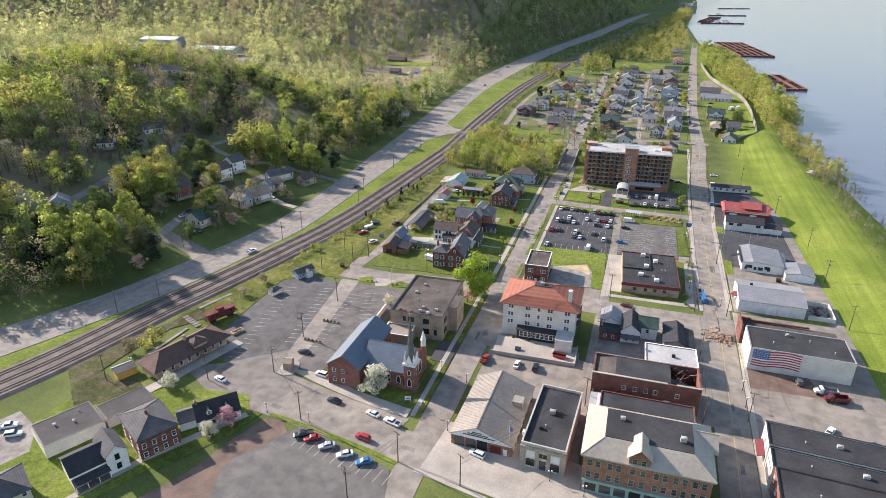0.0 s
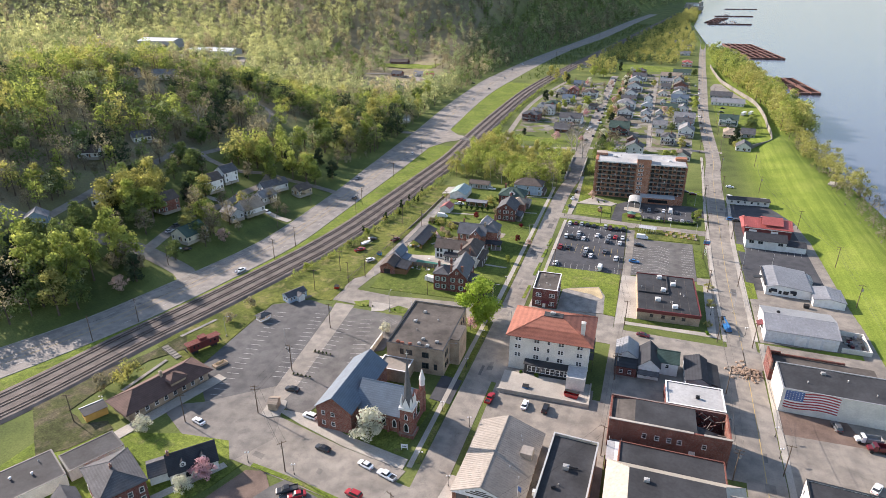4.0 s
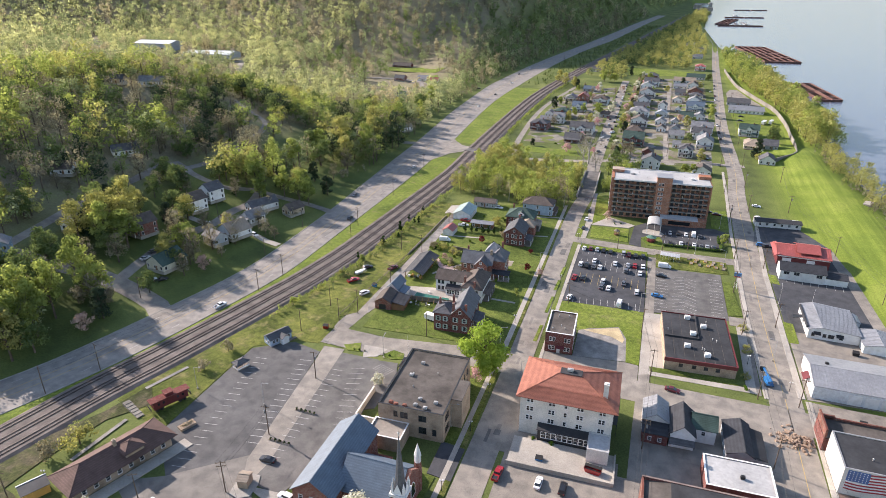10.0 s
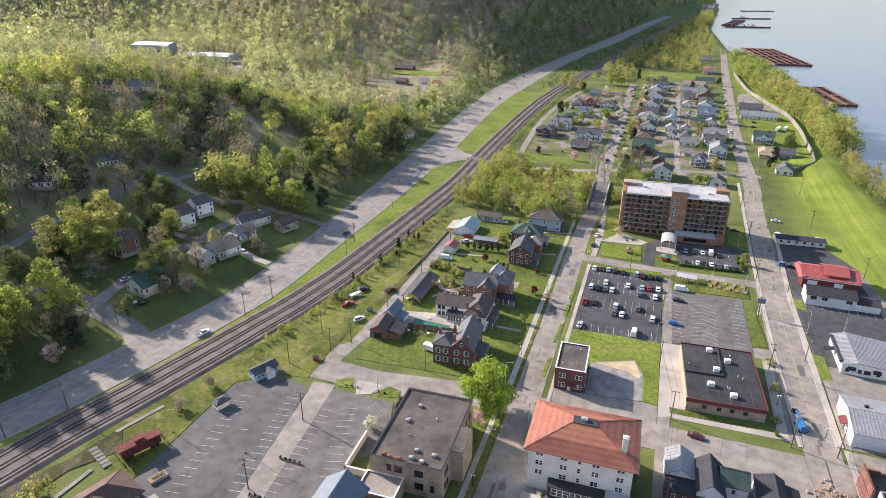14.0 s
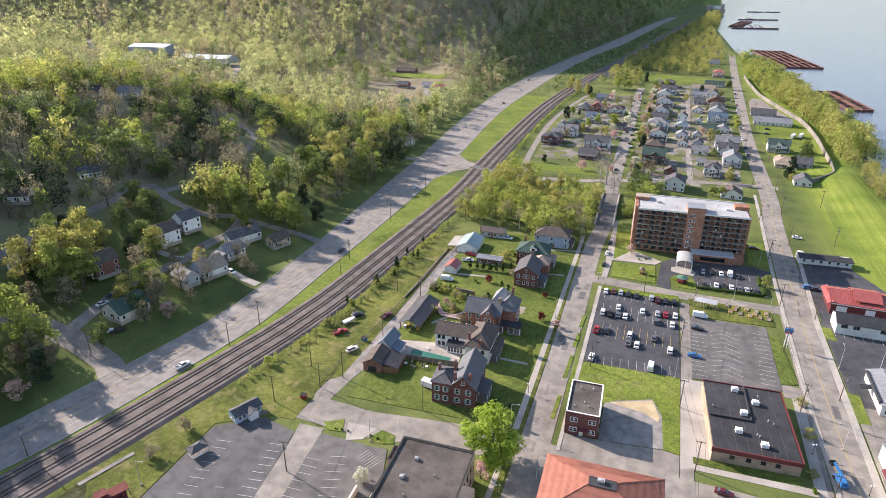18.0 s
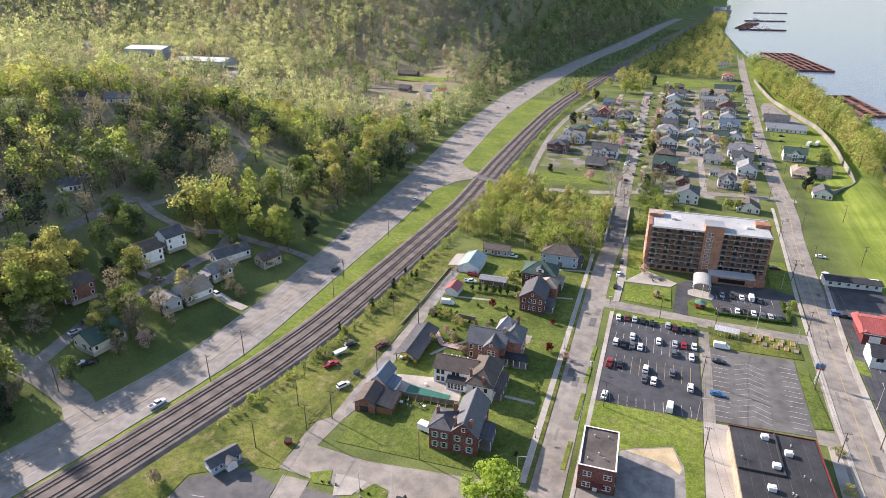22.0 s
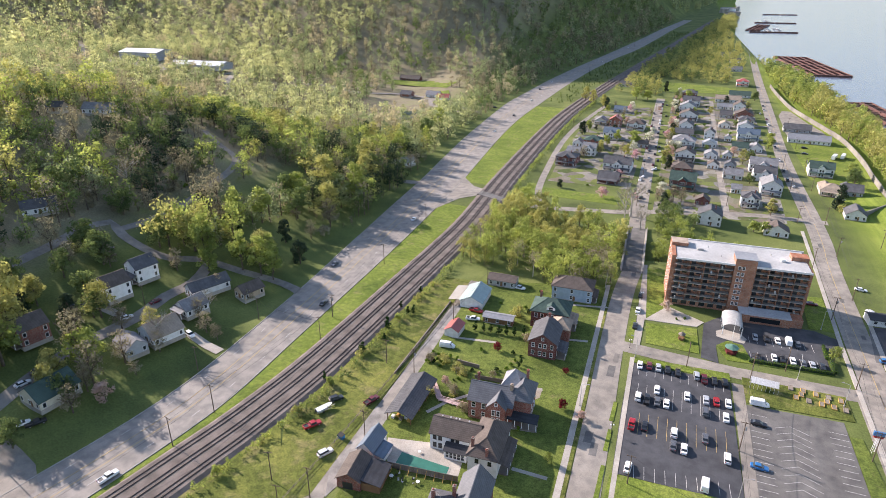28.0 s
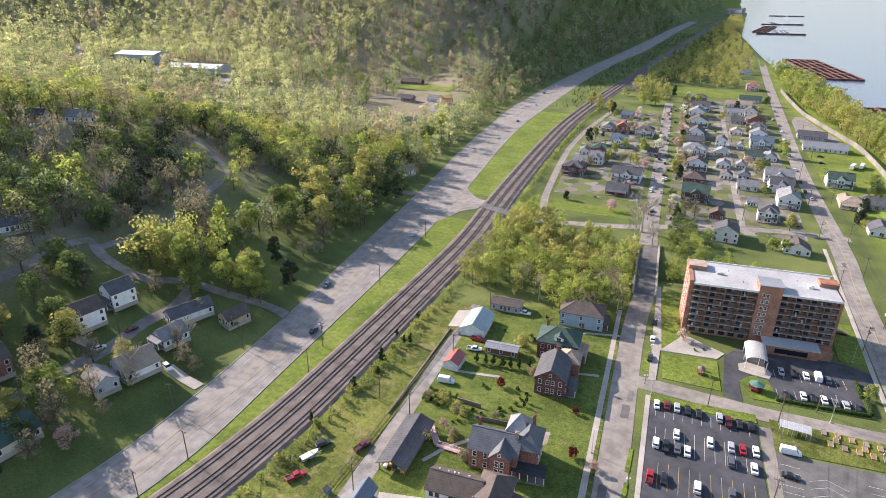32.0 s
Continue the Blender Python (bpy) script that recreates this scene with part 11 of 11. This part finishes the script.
for x, y, f in ((-130.3, 217.8, 10), (-129.2, 238.2, 15), (-120.5, 229.1, 5), (-84.9, 230.0, 90), (-124.8, 132.3, 30), (-156.0, 121.7, 20), (-203.7, 216.0, 20), (-153.9, 304.0, 10), (-184.2, 307.9, 10), (-182.5, 271.4, 10), (-124.1, 299.0, 10),
                (-39.6, 271.4, 0), (6.3, 344.6, 90), (-25.7, 335.0, 90), (-165.3, 1033.8, 0), (-138.5, 1416.1, 0), (-222.3, 289.9, 20), (-217.9, 254.9, 20), (-56.5, 500.0, 0), (-57.5, 560.0, 0), (-59.5, 640.0, 0), (-61.5, 720.0, 0), (-63.0, 800.0, 0),
                (-6.5, 520.0, 0), (-7.0, 570.0, 0), (-7.0, 640.0, 0), (-6.5, 700.0, 0), (-6.0, 760.0, 0)):
    utility_pole(x, y, f, 0.95, False)
cable_run([(-56.5, 500.0), (-57.5, 560.0), (-59.5, 640.0), (-61.5, 720.0), (-63.0, 800.0)])
cable_run([(-6.5, 520.0), (-7.0, 570.0), (-7.0, 640.0), (-6.5, 700.0), (-6.0, 760.0)])
cable_run([(-39.6, 271.4), (-10.5, 259.1)], hts=((0, 9.5), (0.3, 7.4)))
cable_run([(-5.4, 335.1), (6.3, 344.6)], hts=((0, 9.5), (0.3, 7.4)))
cable_run([(-153.9, 304.0), (-184.2, 307.9)], hts=((0, 9.0), (0.3, 7.6)))
LAMP_ME = dict(pole=Shape().tube((0, 0, 0), (0, 0, 8.2), .09, .06, 8).tube((0, 0, 8.1), (1.9, 0, 8.6), .05, .04, 6).mesh("pole", "galvanised"), head=Shape().box(1.7, -.15, 8.5, 2.5, .15, 8.66).mesh("lamp_head", "grey_metal"), foot=Shape().tube((0, 0, 0), (0, 0, .5), .28, .26, 10).mesh("footing", "concrete"))
for x, y, r in ((-43.0, 334.8, 180), (9.5, 340.5, 90), (-12.2, 275.0, 0), (21.5, 330.0, 180), (22.4, 380.0, 0), (-57.6, 232.0, 0), (-57.0, 300.0, 0), (33.2, 255.0, 180), (-46.0, 214.0, 0), (40.5, 300.0, 90), (-94.0, 212.0, 90), (-60.5, 186.0, 0), (-143.0, 176.0, 0), (-118.0, 176.0, 0)):
    t = thing("street_lamp", x, y, land(x, y) + 0.05, r, "tall grey metal street lamp with an arm", "street lamp", "street lamps")
    part("pole", LAMP_ME["pole"], "", t)
    part("lamp_head", LAMP_ME["head"], "", t)
    part("footing", LAMP_ME["foot"], "", t)

# garden plots, glasshouse, sign tower
t = thing("glasshouse", -6.0, 329.6, 0.12, -5, "small frame greenhouse covered in clear sheeting", "greenhouse")
for k in range(8):
    part("frame_post", Shape().box(k * 1.2, 0, 0, k * 1.2 + .07, .07, 2.1).box(k * 1.2, 3.2, 0, k * 1.2 + .07, 3.27, 2.6).slab([(k * 1.2, 0, 2.17), (k * 1.2 + .07, 0, 2.17), (k * 1.2 + .07, 3.27, 2.67), (k * 1.2, 3.27, 2.67)], .07), "white_paint", t)
for k in range(7):
    part("roof_pane", Shape().slab([(k * 1.2 + .08, 0, 2.2), (k * 1.2 + 1.18, 0, 2.2), (k * 1.2 + 1.18, 3.27, 2.7), (k * 1.2 + .08, 3.27, 2.7)], .02), "membrane_grey", t)
for i, (x, y) in enumerate(((6.0, 333.0), (9.6, 332.6), (13.2, 332.0), (16.8, 331.6), (20.2, 331.0), (7.0, 328.0), (10.6, 327.4), (14.2, 327.0), (17.6, 326.6), (20.8, 326.2), (8.8, 330.2), (16.0, 329.0))):
    t = thing("garden_bed", x, y, 0.12, -4, "raised wooden garden bed filled with soil", "garden bed", "raised beds on the plot")
    part("frame", Shape().box(0, 0, 0, 1.4, .08, .4).box(0, 2.5, 0, 1.4, 2.58, .4).box(0, .08, 0, .08, 2.5, .4).box(1.32, .08, 0, 1.4, 2.5, .4), "wood_yellow" if i % 3 else "wood_grey", t)
    part("soil", Shape().box(.08, .08, 0, 1.32, 2.5, .33), "dirt", t)
for x, y, sc, lab in ((-96.0, 262.0, .8, "round white garden table under the barn"), (-99.5, 250.6, 1.0, "white plastic garden table on the pool deck"), (-92.0, 251.2, .9, "white plastic garden table by the house")):
    t = thing("garden_table", x, y, 0.15, 0, lab, "table", "", sc)
    part("top", Shape().tube((0, 0, .7), (0, 0, .75), .6, sides=14), "white_paint", t)
    for a in range(4):
        part("leg", Shape().tube((.35 * math.cos(a * 1.57), .35 * math.sin(a * 1.57), .7), (.45 * math.cos(a * 1.57), .45 * math.sin(a * 1.57), 0), .03, sides=5), "white_paint", t)
rk = random.Random(8)
for k in range(14):
    x, y = rk.uniform(-103, -93), rk.uniform(249.5, 254)
    t = thing("deck_chair", x, y, 0.14, rk.uniform(0, 360), "grey metal garden chair on the pool deck", "chair", "chairs by the pool")
    part("seat", Shape().box(-.25, -.25, .4, .25, .25, .45), "galvanised" if k % 3 else "dark_metal", t)
    part("backrest", Shape().box(-.25, .22, .45, .25, .27, .95), "galvanised" if k % 3 else "dark_metal", t)
    for a, b_ in ((-.22, -.22), (.2, -.22), (-.22, .22), (.2, .22)):
        part("leg", Shape().box(a, b_, 0, a + .03, b_ + .03, .4), "dark_metal", t)
t = thing("trampoline", -262.0, 312.0, land(-262, 312), 0, "round black garden trampoline on the lawn", "trampoline")
part("mat", Shape().tube((0, 0, .85), (0, 0, .9), 1.9, sides=20), "black_rubber", t)
part("rim", Shape().tube((0, 0, .8), (0, 0, .92), 2.15, sides=20), "car_navy", t)
for a in range(6):
    part("leg", Shape().tube((2 * math.cos(a * 1.047), 2 * math.sin(a * 1.047), 0), (2 * math.cos(a * 1.047), 2 * math.sin(a * 1.047), .85), .04, sides=5), "galvanised", t)
# fence along the railway alley
FENCE = curve_through([(-122.5, 232), (-121, 252), (-119.6, 275), (-118.4, 300), (-117.0, 335), (-116.0, 368)], 2.4)
t = thing("railway_fence", 0, 0, 0, 0, "low weathered post and rail fence beside the railway", "fence")
for (x0, y0), (x1, y1) in zip(FENCE, FENCE[1:]):
    part("post", Shape().box(x0 - .07, y0 - .07, 0, x0 + .07, y0 + .07, 1.2), "wood_grey", t)
    part("rail", Shape().slab([(x0 - .03, y0, 1.1), (x0 + .03, y0, 1.1), (x1 + .03, y1, 1.1), (x1 - .03, y1, 1.1)], .12).slab([(x0 - .03, y0, .6), (x0 + .03, y0, .6), (x1 + .03, y1, .6), (x1 - .03, y1, .6)], .12), "wood_grey", t)
for x, y in ((52.0, 300.0), (-86.0, 215.0)):
    t = thing("flagpole", x, y, 0.05, 0, "thin white flagpole beside the building", "flagpole")
    part("pole", Shape().tube((0, 0, 0), (0, 0, 9), .06, .03, 6), "white_paint", t)
    part("ball", Shape().ball((0, 0, 9.05), .09, .09, .09, 8, 5), "galvanised", t)

GLOBE = dict(pole=Shape().tube((0, 0, 0), (0, 0, .5), .16, .12, 8).tube((0, 0, .5), (0, 0, 3.3), .07, .05, 8).tube((-.4, 0, 3.2), (.4, 0, 3.2), .04, sides=6).mesh("pole", "dark_metal"), globe=Shape().ball((0, 0, 0), .24, .24, .24, 10, 7).mesh("globe", "white_paint", True))
for x, y in ((-54.8, 161.7), (-53.3, 139.7), (-45.0, 157.5), (-43.6, 133.9), (-12.5, 124.0), (-3.5, 121.6), (-97.4, 124.3), (-83.3, 124.5), (-153.7, 130.2), (38.8, 181.9), (38.8, 172.8), (-54.5, 186.0), (-54.2, 205.0), (24.8, 250.0), (36.0, 238.0), (-45.4, 340.0), (-44.8, 360.0), (-44.4, 380.0), (-56.4, 250.0), (-46.0, 290.0)):
    t = thing("globe_lamp", x, y, 0.12, 20, "dark post lamp with white glass globes", "street lamp", "globe lamps")
    part("pole", GLOBE["pole"], "", t)
    for sx in (-.4, .4):
        part("globe", GLOBE["globe"], "", t, "white glass globe").matrix_basis = pose(sx, 0, 3.42)
t = thing("flagpole", -25.0, 130.6, 0.05, 0, "tall white flagpole with a hanging flag", "flagpole")
part("pole", Shape().tube((0, 0, 0), (0, 0, 9.5), .07, .04, 8), "white_paint", t)
part("flag", Shape().slab([(.05, 0, 9.2), (.5, .12, 9.1), (.9, -.05, 8.8), (.8, -.05, 7.4), (.4, .1, 7.6), (.05, 0, 7.8)], .02), "flag_blue", t, "hanging flag")
t = thing("sign_tower", 25.0, 309.0, 0.12, 0, "small blue and red sign on a lattice tower", "sign")
for a, b_ in ((-.5, -.5), (.5, -.5), (.5, .5), (-.5, .5)):
    part("leg", Shape().tube((a, b_, 0), (a * .5, b_ * .5, 6.2), .06, sides=5), "white_paint", t)
for k in range(4):
    part("brace", Shape().tube((-.5 + .05 * k, -.5, .4 + 1.4 * k), (.45 - .05 * k, -.45, 1.7 + 1.4 * k), .03, sides=4).tube((.5 - .05 * k, .5, .4 + 1.4 * k), (-.45 + .05 * k, .45, 1.7 + 1.4 * k), .03, sides=4), "white_paint", t)
part("panel", Shape().box(-1.4, -.3, 6.0, 1.4, .3, 7.4), "car_blue", t)
part("panel", Shape().box(-1.2, -.32, 5.4, 1.2, .32, 5.9), "car_red", t)
for ya_ in (164.0, 178.0):
    for k in range(5):
        tree("shrub_dark", -107.2 + k * 1.5, ya_ - .6, .55, .2)


# ---------------------------------------------------------------- bridge, floodwall, river traffic
t = thing("road_bridge", -55.6, 406.0, 0, 1.9, "flat concrete road bridge with pale parapets over the hollow", "bridge")
part("deck", Shape().box(-0.4, 0, -0.9, 9.8, 57, 0.1), "concrete", t)
part("surface", Shape().box(0.5, 0, 0.1, 8.9, 57, 0.14), "asphalt_mid", t, "worn grey asphalt surface")
for x0 in (-0.4, 9.4):
    for k in range(19):
        part("parapet_panel", Shape().box(x0, k * 3 + 0.06, 0.1, x0 + 0.4, k * 3 + 2.94, 0.95).box(x0 - .05, k * 3, 0.95, x0 + 0.45, k * 3 + 3, 1.1), "concrete", t)
for y0 in (20, 38):
    part("pier", Shape().box(0.4, y0, -8, 9.0, y0 + 1.2, -0.9), "concrete", t)
WALL_LINE = [(62.0, 524.5), (66.5, 527.5), (73, 536), (79.5, 544.5), (83.2, 553), (86.4, 585), (87.6, 615), (89.4, 643), (90, 680), (88.6, 725), (83, 760), (77.2, 792), (70.6, 830), (65.2, 868), (61.4, 946), (60, 1010)]
flood = thing("floodwall", 0, 0, 0, 0, "long tall pale concrete floodwall in panels", "wall")
wl_ = curve_through(WALL_LINE, 7.5)
for (x0, y0), (x1, y1) in zip(wl_, wl_[1:]):
    L = math.dist((x0, y0), (x1, y1))
    a = math.degrees(math.atan2(y1 - y0, x1 - x0))
    p = part("panel", Shape().box(0.03, -.25, -3, L - 0.03, .25, 3.6).box(0, -.32, 3.6, L, .32, 3.8), "rock", flood)
    p.matrix_basis = pose(x0, y0, 0, 0, 0, a)
t = thing("river_pier", 103.5, 436, -5, 68, "old square stone mooring pier on the bank", "pier")
part("shaft", Shape().prism([(0, 0), (6, 0), (7.2, 1.8), (6, 3.6), (0, 3.6)], -3, 8.5), "stone", t)
part("cap", Shape().prism([(-.3, -.3), (6.2, -.3), (7.6, 1.8), (6.2, 3.9), (-.3, 3.9)], 8.5, 9.1), "concrete", t)
hop = Shape()
hop.box(0, 0, -1, 58, 10.4, 1.2).box(0, 0, 1.2, 58, .7, 2.9).box(0, 9.7, 1.2, 58, 10.4, 2.9).box(0, .7, 1.2, 5, 9.7, 2.6).box(53.5, .7, 1.2, 58, 9.7, 2.6)
for j in range(5):
    hop.box(12.8 + j * 8, .7, 1.2, 13.2 + j * 8, 9.7, 2.3)
BARGE = hop.mesh("hull", "rust_barge")
HOLD = Shape().box(5.1, .8, 1.25, 53.4, 9.6, 1.4).mesh("hold_floor", "tar_brown")


def barge(x, y, rot, k=1.0):
    t = thing("hopper_barge", x, y, WATER_Z, rot, "empty rusty open hopper barge moored on the river", "barge", "moored barges", k)
    part("hull", BARGE, "", t)
    part("hold_floor", HOLD, "", t)


for i in range(4):
    for j in range(5):
        c, s = math.cos(math.radians(97)), math.sin(math.radians(97))
        u, v = i * 58.6, -j * 10.7
        barge(140 + u * c - v * s, 1177 + u * s + v * c, 97)
barge(158, 834, 96), barge(171, 838, 96), barge(151.5, 894, 96), barge(164.5, 898, 96)
for i in range(4):
    for j in range(3):
        barge(104 + j * 11 + i * 12, 2050 + i * 60 - j * 2, 79)
for k in range(2):
    barge(100 + k * 56, 1985 + 8 * k, 8)
    barge(140 + k * 60, 2380 + 10 * k, 10)
    barge(205 + k * 62, 2900 + 14 * k, 12)
for bx, by, n_ in ((150, 2010, 4), (175, 2020, 4), (180, 2450, 3), (120, 2030, 3)):
    t = thing("finger_dock", bx, by, WATER_Z, 0, "floating wooden dock with moored white boats", "dock", "floating docks")
    part("walkway", Shape().box(-1.2, 0, 0.2, 1.2, 34 * n_, .9), "wood_grey", t)
    for k in range(0, n_ * 6, 3):
        for sd in (-1, 1):
            part("berth", Shape().box(sd * 1.2, k * 5.6, .3, sd * 8, k * 5.6 + .6, .8), "wood_grey", t)
rb = random.Random(12)
for bx, by, n_ in ((150, 2010, 4), (175, 2020, 4), (180, 2450, 3), (120, 2030, 3)):
    for k in range(n_ * 6):
        for sd in (-1, 1):
            if rb.random() < .30:
                t = thing("moored_boat", bx + sd * 4.6, by + k * 5.6 + 3, WATER_Z, 90 - 90 * sd, "small white cabin boat moored at a dock", "boat", "moored boats")
                part("hull", loft([[(-3, -1.2, 1), (-3, -.9, -.2), (-3, .9, -.2), (-3, 1.2, 1)], [(1.5, -1.2, 1.1), (1.5, -.7, -.2), (1.5, .7, -.2), (1.5, 1.2, 1.1)], [(3.4, -.1, 1.4), (3.4, -.05, .8), (3.4, .05, .8), (3.4, .1, 1.4)]]), "car_white", t)
                part("cabin", Shape().box(-1.6, -.8, 1, 1.0, .8, 2.1), "white_paint", t)
# the works far up the river
for k, (tx, ty, tr, th) in enumerate(((70, 2790, 9, 19), (92, 2800, 9, 19), (60, 2870, 11, 15), (88, 2890, 11, 15), (112, 2905, 8, 22))):
    t = thing("storage_tank", tx, ty, 0, 0, "pale grey round storage tank of a riverside works", "tank", "storage tanks")
    part("shell", Shape().tube((0, 0, -1), (0, 0, th), tr, sides=24), "white_paint" if k % 2 else "concrete", t)
    part("roof", Shape().tube((0, 0, th + .01), (0, 0, th + 2), tr * 1.01, 0.6, sides=24), "concrete", t)
for tx, ty, tw, td, th in ((62, 2620, 34, 40, 9), (70, 2700, 44, 30, 12), (60, 2980, 50, 60, 14)):
    t = thing("works_shed", tx, ty, 0, 4, "large pale metal shed of a riverside works", "shed", "works sheds")
    part("wall", Shape().box(0, 0, -1, tw, td, th), "concrete", t)
    part("roof", Shape().prism([(-.5, -.5), (tw + .5, -.5), (tw + .5, td + .5), (-.5, td + .5)], th + .01, th + .8), "asphalt_pale", t)
# stones of the bank
rocks = Shape()
for k in range(900):
    y = rb.uniform(230, 600)
    x = lerp_table(SHORE, y) - rb.uniform(-2, 9)
    z = land(x, y)
    r = rb.uniform(.35, 1.1)
    a = rb.uniform(0, 6.3)
    c, s = math.cos(a) * r, math.sin(a) * r
    rocks.add([(x + c, y + s, z), (x - s, y + c * .8, z), (x - c * .9, y - s, z - .1), (x + s * .8, y - c, z - .1), (x + c * .2, y, z + r * .8)], [(0, 1, 4), (1, 2, 4), (2, 3, 4), (3, 0, 4)])
single("bank_stones", rocks, "rock", "tumbled grey stones along the river bank", "stones", kind="stuff")
